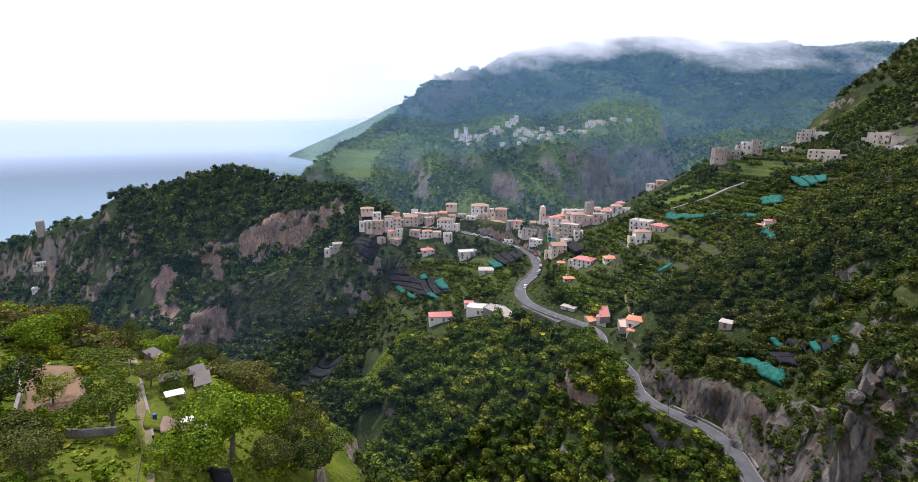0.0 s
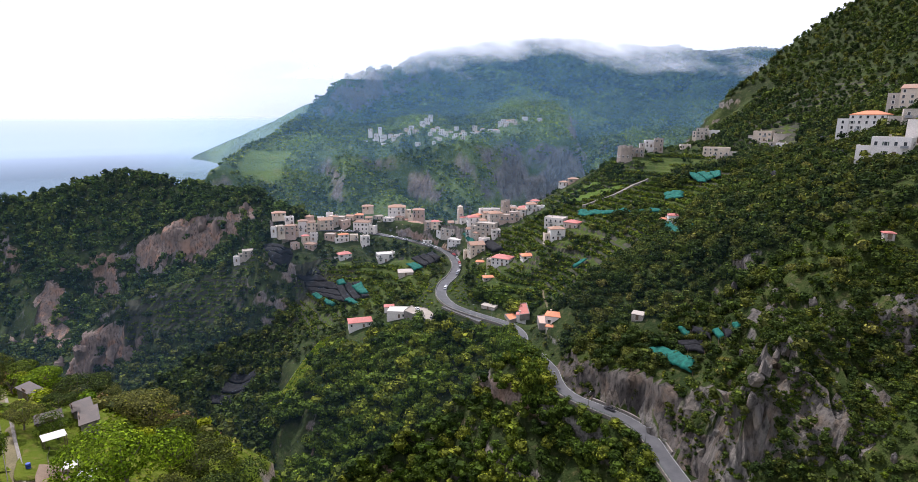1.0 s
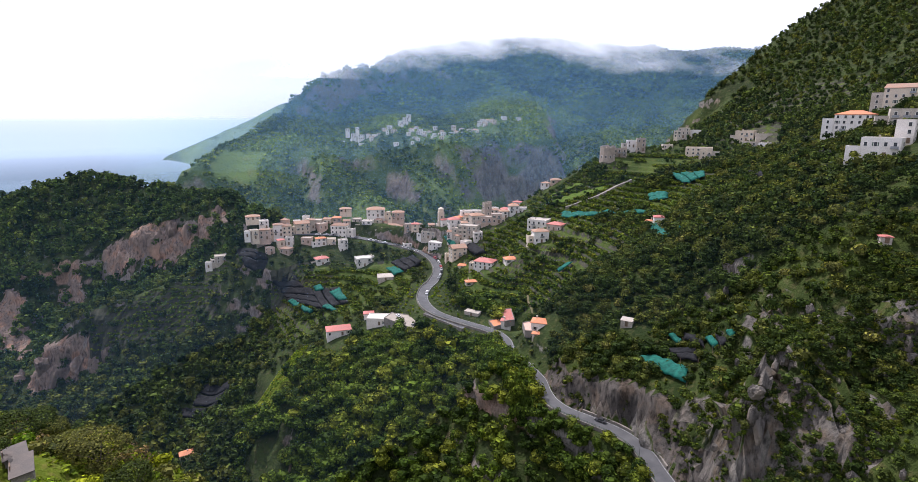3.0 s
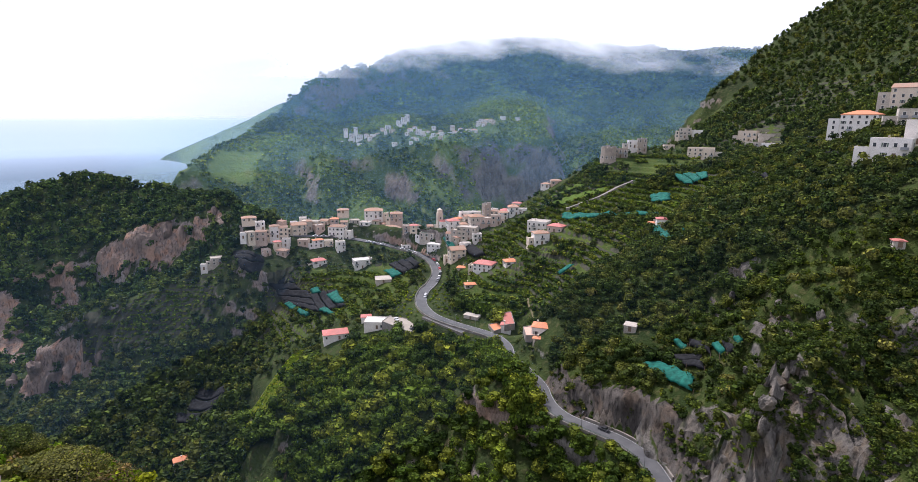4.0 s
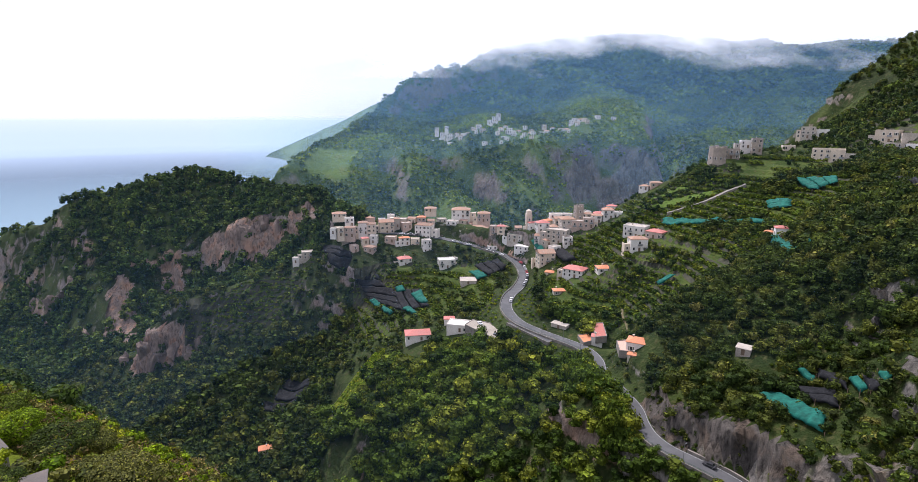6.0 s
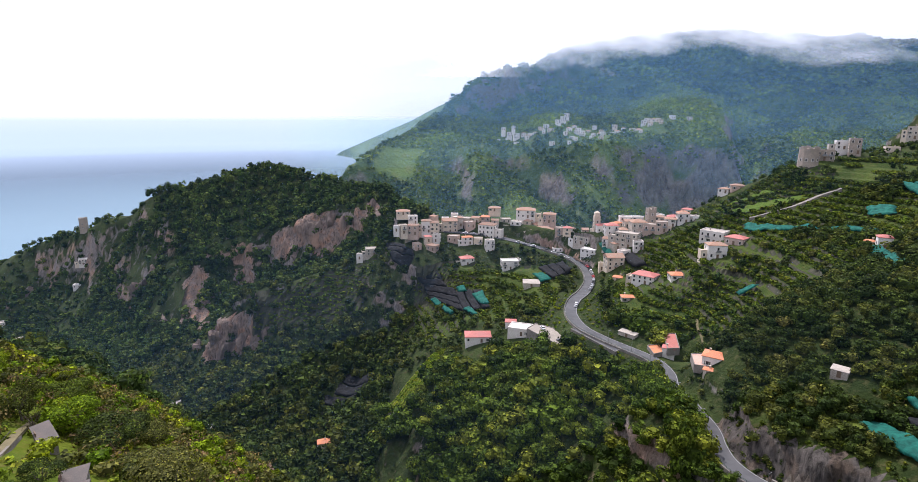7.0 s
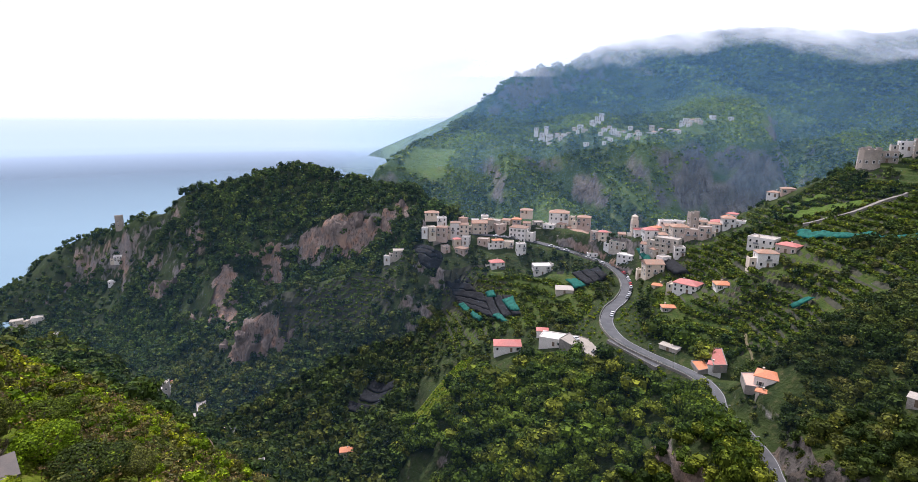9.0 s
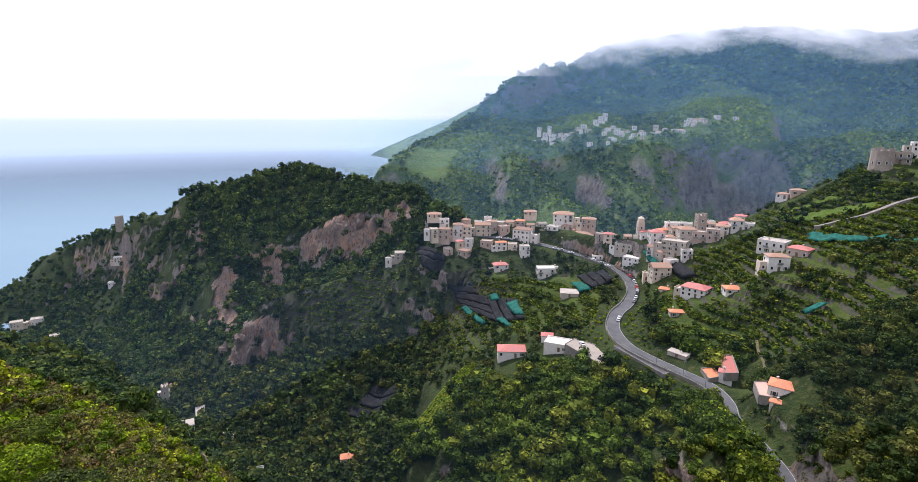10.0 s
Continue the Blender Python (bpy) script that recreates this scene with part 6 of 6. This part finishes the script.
line = smooth_line([(-71, 92, 0), (-55.9, 69.9, 0), (-50.7, 61.9, 0), (-45.7, 54.5, 0), (-41.7, 47.9, 0), (-37.5, 38.5, 0)], 6)
for p in line:
    p.z = float(near_land.at(p.x, p.y)) + 0.5
part("rail", ribbon("rail", [beside(-0.04, 0, line), beside(-0.04, 0.08, line), beside(0.04, 0.08, line), beside(0.04, 0, line)], OLDSHEET), None, rail)
for p in line[::3]:
    part("post", joined([(0, 0, -1.4, 0.06, 0.06, 1.4)]), METAL, rail, "", Matrix.Translation(p))
drape("bare_field", [(-76.5, 73.5), (-67.5, 74), (-57, 60.5), (-61.5, 53.5)], EARTH, "bare brown tilled earth field", "field", 0.3)
drape("garden_bed", [(-45.5, 59.5), (-42.5, 61.5), (-40, 57), (-43, 55)], WOODEN, "brown dug vegetable bed", "vegetable bed", 0.25, 8)
drape("dry_plot", [(-49.5, 63.5), (-47, 65), (-43, 56.5), (-45.5, 55)], MEADOW, "dry grassy vegetable plot", "field", 0.2, 8)
lane("field_wall", [(-78, 74), (-74.5, 68.5), (-67.5, 60.5), (-63.5, 54.5)], 0.5, WALL_STONE, "crumbling stone wall along the bare field", "wall", 1.5, 2.2)
lane("field_wall", [(-53.5, 50.5), (-50.5, 51), (-47.5, 52.5)], 0.5, WALL_STONE, "low stone wall over the meadow", "wall", 1.2, 2.0)
house(-46, 74.5, 224.2, 5.5, 2.4, 1.5, -62, WALL_STONE, "old", 2.0, "hut")
house(-49, 78.5, 224.1, 3.6, 2.6, 1.4, -58, WALL_STONE, "old", 2.0, "hut")
house(-50.7, 72.5, 225.3, 3.2, 2.4, 1.6, 32, WALL_STONE, "old", 2.0, "hut")


def canopy(x, y, w, d, h, turn, material, label):
    ob = thing("canopy", pose(x, y, float(ground(x, y)), 0, 0, turn), label, "canopy", "garden canopies")
    part("sheet", rounded(joined([(0, 0, 0, w, d, 0.08)]), 0.02), material, ob, "", pose(0, 0, h, 9, 4, 0))
    for px in (-1, 1):
        for py in (-1, 1):
            part("post", joined([(0, 0, -0.4, 0.1, 0.1, h + 0.4)]), WOODEN, ob, "", pose(px * w * 0.45, py * d * 0.45, 0))
    return ob


canopy(-46.4, 65.8, 3.0, 1.8, 2.2, 40, WHITEROOF, "white sheet canopy in the vegetable garden")
canopy(-39, 58.5, 2.2, 3.2, 2.0, 15, WHITEROOF, "white sheet canopy in the vegetable garden")
canopy(-41.9, 60.7, 1.8, 1.6, 1.6, 20, WHITEROOF, "white sheet canopy in the vegetable garden")
barrel = thing("barrel", pose(-45.8, 58.7, float(ground(-45.8, 58.7)) + 0.2), "upright blue plastic barrel in the garden", "barrel")
bm = bmesh.new()
bmesh.ops.create_cone(bm, cap_ends=True, segments=18, radius1=0.3, radius2=0.3, depth=1.0)
part("drum", rounded(bm, 0.04), plain("blue_plastic", (0.03, 0.08, 0.42), (0.025, 0.06, 0.34), 1, 0.4), barrel, "", pose(0, 0, 0.5))
bm = bmesh.new()
bmesh.ops.create_cone(bm, cap_ends=True, segments=18, radius1=0.325, radius2=0.325, depth=0.06)
part("ring", bm, RUBBER, barrel, "", pose(0, 0, 0.66))
shade_net((-35.4, 52.9), (-33.3, 55.2), (-31.3, 52.5), (-33.2, 50.1), BLACKNET, 1.2)


def pergola(corners, label, up=2.1):
    """A roof of vine leaves on rows of posts."""
    ob = thing("pergola", Matrix(), label, "pergola", "vine pergolas")
    c = [np.array(k, float) for k in corners]
    r = np.random.default_rng(int(abs(c[0][0] * 10)))
    many = int(np.linalg.norm(c[1] - c[0]) * np.linalg.norm(c[3] - c[0]) * 0.9)
    u, v = r.uniform(0, 1, many)[:, None], r.uniform(0, 1, many)[:, None]
    xy = (c[0] * (1 - u) + c[1] * u) * (1 - v) + (c[3] * (1 - u) + c[2] * u) * v
    tuft = crown(26, 3, 0.13, 9) * [2.2, 2.2, 0.9]
    pts = tuft.reshape(1, -1, 3) + np.concatenate([xy, (near_land.at(xy[:, 0], xy[:, 1]) + up - 0.5 + r.uniform(-0.2, 0.2, many))[:, None]], 1)[:, None]
    pts = pts.reshape(-1, 3)
    part("foliage", quads("foliage", pts, np.arange(len(pts)).reshape(-1, 4), VINE_LEAF, np.repeat(r.uniform(0.2, 0.9, many), tuft.size // 3)), None, ob)
    for a in (0.05, 0.5, 0.95):
        for b in (0.05, 0.5, 0.95):
            p = (c[0] * (1 - a) + c[1] * a) * (1 - b) + (c[3] * (1 - a) + c[2] * a) * b
            part("post", joined([(0, 0, -0.4, 0.12, 0.12, up + 0.4)]), WOODEN, ob, "", pose(p[0], p[1], float(ground(*p))))
    return ob


pergola([(-73.3, 79.5), (-70, 90.5), (-58.5, 75), (-65, 70)], "leafy bright green vine pergola beside the field")
lane("garden_path", [(-76.9, 90.5), (-72.5, 85.5), (-68.2, 83.5), (-64.5, 80), (-60.5, 77.5)], 0.6, STRAW, "pale narrow footpath curving over the spur", "path", 0.2)
house(-63.5, 90, 221.9, 6.0, 2.0, 1.6, -38, WALL_STONE, "old", 2.0, "hut")

# ---- terraces round the houses below the road ----
def slab(name, corners, z, material, label, category, deep=7.0):
    """A level paved terrace carried by stone walls, with a low kerb round it."""
    ob = thing(name, Matrix(), label, category)
    bm = bmesh.new()
    top = [bm.verts.new((x, y, z)) for x, y in corners]
    low = [bm.verts.new((x, y, z - 0.25)) for x, y in corners]
    bm.faces.new(top)
    bm.faces.new(low[::-1])
    for k in range(len(top)):
        bm.faces.new((low[k], low[(k + 1) % len(low)], top[(k + 1) % len(top)], top[k]))
    bmesh.ops.recalc_face_normals(bm, faces=bm.faces[:])
    part("paving", bm, material, ob)
    mid = np.mean(np.array(corners, float), 0)
    for a, b in zip(corners, corners[1:] + corners[:1]):
        a, b = (np.array(p, float) for p in (a, b))
        n = np.linalg.norm(b - a)
        m = pose(*((a + b) / 2 + ((a + b) / 2 - mid) / np.linalg.norm((a + b) / 2 - mid) * 0.16), z, 0, 0, math.degrees(math.atan2(*(b - a)[::-1])))
        part("retaining_wall", joined([(0, 0, -deep, n + 0.3, 0.32, deep + 0.3)]), WALL_STONE, ob, "", m)
    FIELDS.append([tuple(c) for c in corners])
    return ob


REDPAVE = plain("red_paving", (0.42, 0.13, 0.1), (0.36, 0.15, 0.12), 0.8, 0.85, 0.1, 0, 0.4)
PINKPAVE = plain("pink_paving", (0.6, 0.36, 0.28), (0.52, 0.34, 0.27), 0.8, 0.85, 0.1, 0, 0.3)
PALEPAVE = plain("pale_paving", (0.34, 0.3, 0.25), (0.27, 0.24, 0.2), 0.6, 0.9, 0.1, 0, 0.4)
slab("forecourt", [(13, 300), (18, 308), (29, 300), (35, 288), (30, 277)], 160.2, PALEPAVE, "pale concrete forecourt with parked vehicles", "forecourt")
slab("parking_bay", [(34.5, 289.5), (38.5, 292), (55, 267.5), (51.5, 263.5)], 165.05, ASPHALT, "asphalt bay on a stone retaining wall beside the road", "parking bay", 9.0)
copy_thing(car_models[2], pose(29, 285, 160.2, 0, 0, 70))
copy_thing(car_models[0], pose(21, 301, 160.2, 0, 0, 20))
slab("roof_terrace", [(67, 268.5), (72.6, 270.5), (72.2, 262), (67.6, 259.5)], 166.6, ORANGE, "orange tiled terrace above the road", "terrace", 3.2)
slab("roof_terrace", [(75.6, 277), (81.2, 277.5), (78.4, 260.5), (73.4, 259.5)], 169.4, REDPAVE, "dull red paved terrace beside the houses", "terrace", 3.2)
slab("roof_terrace", [(77.2, 240.5), (82, 241.5), (79.4, 229.5), (75.4, 230.5)], 175.4, PINKPAVE, "pale pink tiled terrace before the orange-roofed house", "terrace", 3.2)
lane("house_path", [(94, 288), (92.5, 281), (91.5, 270), (89, 258), (86, 246), (84, 239)], 1.1, STRAW, "dusty stepped footpath to the house", "path", 0.3)
lane("ramp", [(186, 351.5), (176, 352.5), (168, 352), (160.5, 352.6), (152, 356), (142, 359)], 2.6, WALL_STONE, "stone ramp climbing along the terraces", "ramp", 1.2, 3.0)
drape("grass_terrace", [(137, 383), (171, 360), (170.5, 354.5), (139, 371)], GRASS, "long bright green grass terrace on the ridge", "field", 0.5, 14)
drape("grass_terrace", [(142, 394), (160, 384), (164, 376), (146, 386)], GRASS, "long bright green grass terrace on the ridge", "field", 0.5, 14)
drape("vineyard", [(-38.6, 319.3), (-31.7, 317.1), (-46.2, 280.5), (-65.6, 298.1)], MEADOW, "sloping vineyard with bright grassy rows", "vineyard", 0.2, 14)



# ---- where trees may stand ----
blocked = []
for ob in bpy.data.objects:
    if ob.name.startswith(("house", "stone_tower", "castle_ruin", "bell_tower")) and ob.parent is None and ob.children:
        w = [c for c in ob.children if c.name.startswith("wall")][0]
        v = [ob.matrix_basis @ k.co for k in w.data.vertices]
        blocked.append((sum(k.x for k in v) / len(v), sum(k.y for k in v) / len(v), max(w.dimensions[0], w.dimensions[1]) * 0.55 + 1.5))
def free(x, y, room=6.5):
    ok = along(ROAD, x, y)[0] > room
    for bx, by, r in blocked:
        near = np.hypot(x - bx, y - by)
        ok &= near > r
        # gardens in front of the houses stay low, so that their fronts are seen
        ok &= ~((np.abs(x - bx) < r * 0.8) & (y < by) & (y > by - r - (10 if by < 345 else 6)))
    # grass slope below the bends of the road
    ok &= ~((along(ROAD, x, y)[0] < 13) & (y > 244) & (y < 352) & (room > 5.2))
    for line, r in LANES:
        for p in line[::2]:
            ok &= np.hypot(x - p.x, y - p.y) > r
    # the crest in front of the vineyard is kept open
    ok &= ~(within([(-62, 276), (-36, 262), (-40, 246), (-62, 252)], x, y) & (room > 5))
    for poly in FIELDS:
        ok &= ~within(poly, x, y)
    return ok



VINES_ = kinds(16, 2, 0.22, 5, 600)
BRUSH = [crown(70, 6, 0.06, 700 + k) for k in range(5)]
TUFTS = [crown(14, 3, 0.3, 500 + k) * [1, 1, 0.6] - [0, 0, 0.15] for k in range(4)]
MEADOW_GRASS = leafy("meadow_grass", (0.085, 0.125, 0.008), (0.14, 0.185, 0.01), (0.21, 0.19, 0.03))
NEAR_TREES, MID_TREES, FAR_TREES = kinds(210, 6, 0.07, 8, 100, 6), kinds(90, 5, 0.1, 6, 200, 3), kinds(46, 4, 0.135, 6, 300, 2)


def plant(name, area, step, shapes, sizes, material, label, most_steep=1.5, thin=0.0, room=6.5, bare=0.22, thick=False):
    x, y = scatter(*area, step)
    s = steep(near_land, x, y, 5.0)
    s = np.where(within(BEHIND[0], x, y) | within(BEHIND[1], x, y), 99, s)
    ok = free(x, y, room) & ~((material is not GARDEN_LEAF) & (material is not MEADOW_GRASS) & (material is not OLIVE_LEAF) & (material is not DRY_LEAF) & within(SPUR, x, y) & (ground(x, y) > 200)) & ((s < 0.85) | ((s < most_steep + 0.6) & (ripple(x, y, 34, 6) + 0.4 * ripple(x, y, 11, 8) < bare))) & (rng.uniform(0, 1, len(x)) > thin) & (ripple(x, y, 22, 5) > -0.95)
    ok &= ~bare_rib(x, y, ground(x, y)) | (rng.uniform(0, 1, len(x)) < 0.12)
    ok &= (~within(ROAD_CLIFF, x, y) | (rng.uniform(0, 1, len(x)) < 0.45)) & (~cliff(x, y, ground(x, y)) | (rng.uniform(0, 1, len(x)) < 0.14))
    ok &= thick | ~(within(TERRACED[0], x, y) | within(TERRACED[1], x, y) | within(TERRACED[2], x, y)) | (rng.uniform(0, 1, len(x)) < 0.6 * (ripple(x, y, 26, 15) > -0.1))
    x, y = x[ok], y[ok]
    w = rng.uniform(*sizes, len(x)) * (1 + 0.25 * ripple(x, y, 40, 9))
    return wood(name, x, y, ground(x, y) - 0.12 * w, w, w * rng.uniform(0.75, 1.15, len(x)), shapes, material, label, slope=uphill(near_land, x, y, 7.0), share=0.5 if shapes is FAR_TREES else 0.3)


plant("woodland", (-64, 74, 172, 300), 5.0, NEAR_TREES, (5.5, 9.5), LIT_WOOD_LEAF, "dense green broadleaf wood on the knolls", 3, 0.0, 5.6, 2)
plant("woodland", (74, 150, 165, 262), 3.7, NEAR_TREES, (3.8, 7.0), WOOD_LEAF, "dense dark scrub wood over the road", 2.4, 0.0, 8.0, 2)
plant("woodland", (-30, 80, 60, 172), 5.2, NEAR_TREES, (5, 9), LIT_WOOD_LEAF, "dense green wood in the ravine below the road", 4, 0.0, 5.6, 2)
plant("woodland", (76, 240, 70, 165), 3.7, MID_TREES, (2.6, 5.4), WOOD_LEAF, "scrubby dark bushes among limestone crags", 2.2, 0.0, 6.5, 0.85)
plant("woodland", (150, 300, 165, 345), 3.9, MID_TREES, (3.8, 7.0), WOOD_LEAF, "dark olive-green trees and scrub on the steep slope", 2.0, 0.0, 6.5, 0.9)
plant("woodland", (-300, -60, 215, 400), 4.9, FAR_TREES, (4.5, 9.5), WOOD_LEAF, "dense dark woods in the deep valley", 3, 0.0, 6.5, 2)
plant("woodland", (-64, 62, 300, 440), 4.4, MID_TREES, (3.0, 5.6), WOOD_LEAF, "trees among the terraces below the village", 1.5, 0.15)
plant("woodland", (-64, 90, 440, 470), 5.0, FAR_TREES, (4, 7), WOOD_LEAF, "trees round the village", 1.5, 0.2)
plant("woodland", (-300, -60, 400, 440), 4.6, FAR_TREES, (3.5, 7.5), WOOD_LEAF, "green trees and bushes on the terraced spur", 4, 0.1, 6.5, 2)
plant("woodland", (-460, -60, 440, 612), 5.0, FAR_TREES, (5, 12), DEEP_LEAF, "dark pines and oaks on the tower hill", 4, 0.0, 6.5, 2)
plant("woodland", (-790, -300, 380, 740), 8, FAR_TREES, (6, 10), DEEP_LEAF, "woods on the lower valley sides towards the sea", 6, 0.0, 6.5, 2)
plant("woodland", (62, 330, 262, 520), 5.0, FAR_TREES, (2.8, 5.4), DEEP_LEAF, "trees between the terraces", 1.5, 0.25)
plant("woodland", (250, 560, 200, 512), 5.2, FAR_TREES, (3.2, 6.5), WOOD_LEAF, "olive scrub on the high slope", 2.2, 0.0)
plant("woodland", (-190, -20, 168, 230), 5.0, MID_TREES, (4, 7.5), DEEP_LEAF, "dark woods on the shaded side of the spur", 4, 0.0, 6.5, 2)
plant("scrub", (14, 66, 244, 352), 2.6, MID_TREES, (0.9, 1.9), GARDEN_LEAF, "low bright bushes on the grass slope below the road", 2, 0.45, 5.0)
plant("scrub", (70, 100, 195, 250), 3.0, MID_TREES, (2, 3.6), WOOD_LEAF, "dark bushes on the bank over the road", 4, 0.1, 5.4, 2)
plant("woodland", (146, 192, 374, 397), 4.2, MID_TREES, (4, 6.5), DEEP_LEAF, "dark trees under the ruin on the ridge", 4, 0.1, 6.5, 2, True)
plant("olive_trees", (90, 260, 120, 330), 11, MID_TREES, (4, 6), OLIVE_LEAF, "grey-green olive trees on the slope", 1.3, 0.3)
plant("scrub", (-160, -14, 22, 100), 4.0, NEAR_TREES, (1.6, 3.6), GARDEN_LEAF, "bright green bushes on the sunlit spur", 2.0, 0.74)
plant("scrub", (-170, -14, 100, 170), 3.6, MID_TREES, (2.0, 4.6), GARDEN_LEAF, "bright green bushes on the brow of the spur", 3, 0.3, 6.5, 2)
plant("scrub", (-160, -28, 84, 165), 3.6, MID_TREES, (1.8, 3.8), OLIVE_LEAF, "dull olive bushes on the spur", 3, 0.3, 6.5, 2)
plant("woodland", (-190, -20, 112, 168), 3.8, MID_TREES, (2.0, 4.2), OLIVE_LEAF, "olive-green bushy trees on the side of the spur", 4, 0.1, 6.5, 2)
plant("scrub", (-150, -40, 88, 168), 3.4, BRUSH, (2.0, 4.6), DRY_LEAF, "dry brown brushwood on the spur", 3, 0.15, 6.5, 2)
plant("scrub", (82, 175, 80, 200), 2.6, MID_TREES, (1.0, 2.4), VINE_LEAF, "low bright scrub between the crags", 3, 0.45, 6.5, 2)
plant("grass", (-100, -20, 26, 100), 1.3, TUFTS, (0.6, 1.4), MEADOW_GRASS, "rough yellow-green grass tufts on the spur", 2.0, 0.1, 6)


def cliff_bushes(name, poly, many, sizes, material, label):
    """Small bushes rooted in the cracks of a rock face."""
    p = np.array(poly)
    x, y = rng.uniform(p[:, 0].min(), p[:, 0].max(), many), rng.uniform(p[:, 1].min(), p[:, 1].max(), many)
    ok = within(poly, x, y) & (along(ROAD, x, y)[0] > 4.6) & (ripple(x, y, 7, 19) > -0.35)
    x, y = x[ok], y[ok]
    w = rng.uniform(*sizes, len(x))
    return wood(name, x, y, ground(x, y) - 0.2 * w, w, w * 0.9, MID_TREES, material, label)


cliff_bushes("scrub", ROAD_CLIFF, 1500, (0.9, 2.8), WOOD_LEAF, "dark bushes hanging in the cliff over the road")
cliff_bushes("scrub", [(92, 98), (92, 132), (112, 138), (160, 136), (164, 104), (120, 96)], 2600, (0.8, 2.6), WOOD_LEAF, "low green bushes in the cracks of the crags")
cliff_bushes("scrub", [(92, 98), (92, 132), (112, 138), (160, 136), (164, 104), (120, 96)], 2600, (0.5, 1.4), VINE_LEAF, "yellow-green grass and herbs on the ledges of the crags")


def roadside(name, first, last, label, tall=(7, 9), wide=(6, 8.5), reach=4.0):
    """Trees that stand close below the road."""
    x, y = scatter(40, 96, first, last, 3.4)
    d, z = along(ROAD, x, y)
    left = np.array([min(LINE, key=lambda p: (p.x - a) ** 2 + (p.y - b) ** 2).x > a for a, b in zip(x, y)])
    ok = left & (d > 4.4) & (d < 13)
    x, y, z = x[ok], y[ok], z[ok]
    g = ground(x, y) - 0.5
    w = rng.uniform(*wide, len(x))
    return wood(name, x, y, g, w, np.clip(z - g, 0, reach) + rng.uniform(*tall, len(x)), NEAR_TREES, LIT_WOOD_LEAF, label)


roadside("woodland", 186, 238, "tall dark trees close below the road")
roadside("woodland", 104, 186, "dark bushy trees on the bank below the road", (2.0, 3.4), (4, 6.5), 2.0)


def rows_of_vines(name, area, step, label, material, sizes):
    """Vines and lemon bushes: on the level of each terrace, none on its wall."""
    x, y = scatter(*area, step)
    t = np.any([within(p, x, y) for p in TERRACED], 0)
    h = near_land.at(x, y) + ripple(x, y, 40, 31) * 1.2
    f = h / 2.7 - np.floor(h / 2.7)
    ok = t & free(x, y, 5.5) & (f > 0.02) & (f < 0.68) & (lattice(np.floor(h / 2.7), np.floor(x / 26), 77) > 0.12)
    x, y = x[ok], y[ok]
    w = rng.uniform(*sizes, len(x))
    return wood(name, x, y, ground(x, y) - 0.15, w, w * rng.uniform(0.65, 0.95, len(x)), VINES_, material, label)


rows_of_vines("vines", (-220, 62, 240, 442), 2.0, "bright green vines in terrace rows", VINE_LEAF, (2.0, 3.4))
rows_of_vines("vines", (60, 260, 262, 410), 1.6, "green vines and lemon bushes in terrace rows", VINE_LEAF, (2.2, 3.8))


def vineyard_rows(name, corners, rows, along_, label):
    """Rows of vines that run with the long sides of a plot."""
    c = [np.array(k, float) for k in corners]
    u, v = np.meshgrid((np.arange(rows) + 0.5) / rows, np.linspace(0.02, 0.98, along_))
    u, v = u.ravel()[:, None], (v.ravel() + rng.uniform(-0.01, 0.01, v.size))[:, None]
    xy = (c[0] * (1 - u) + c[1] * u) * (1 - v) + (c[3] * (1 - u) + c[2] * u) * v
    w = rng.uniform(1.3, 2.1, len(xy))
    return wood(name, xy[:, 0], xy[:, 1], ground(xy[:, 0], xy[:, 1]), w, w * 0.8, VINES_, GARDEN_LEAF, label)


vineyard_rows("vines", [(-38.6, 319.3), (-31.7, 317.1), (-46.2, 280.5), (-65.6, 298.1)], 7, 42, "bright green vines in rows down the knoll")


def far_slope(x, y, d=9.0):
    v = np.stack([far_ground(x - d, y) - far_ground(x + d, y), far_ground(x, y - d) - far_ground(x, y + d), np.full(np.shape(x), 2.0 * d)], -1)
    return v / np.linalg.norm(v, axis=1)[:, None]


def plant_far(name, area, step, sizes, label):
    x, y = scatter(*area, step)
    z, s = far_ground(x, y), steep(far_land, x, y, 15.0)
    ok = (z > 25) & ((s < 0.85) | (ripple(x, y, 45, 6) < -0.05)) & (ripple(x, y, 60, 5) > -0.8)
    for hx, hy in far_homes:
        ok &= ~((np.abs(x - hx) < 8) & (y > hy - 13) & (y < hy + 8))
    x, y, z = x[ok], y[ok], z[ok]
    w = rng.uniform(*sizes, len(x))
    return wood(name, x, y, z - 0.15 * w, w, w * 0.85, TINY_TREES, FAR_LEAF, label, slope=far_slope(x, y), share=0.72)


far_homes = [tuple(o.matrix_basis.translation[:2]) for o in bpy.data.objects if o.name.startswith("house") and o.parent is None and o.matrix_basis.translation.y > 700]
TINY_TREES = kinds(13, 2, 0.25, 5, 400)
plant_far("woodland", (-360, 900, 790, 1420), 7.6, (5, 9), "hazy woods on the far mountainside")
plant_far("woodland", (-300, 1300, 1420, 2000), 13, (9, 17), "hazy woods high on the far mountain")
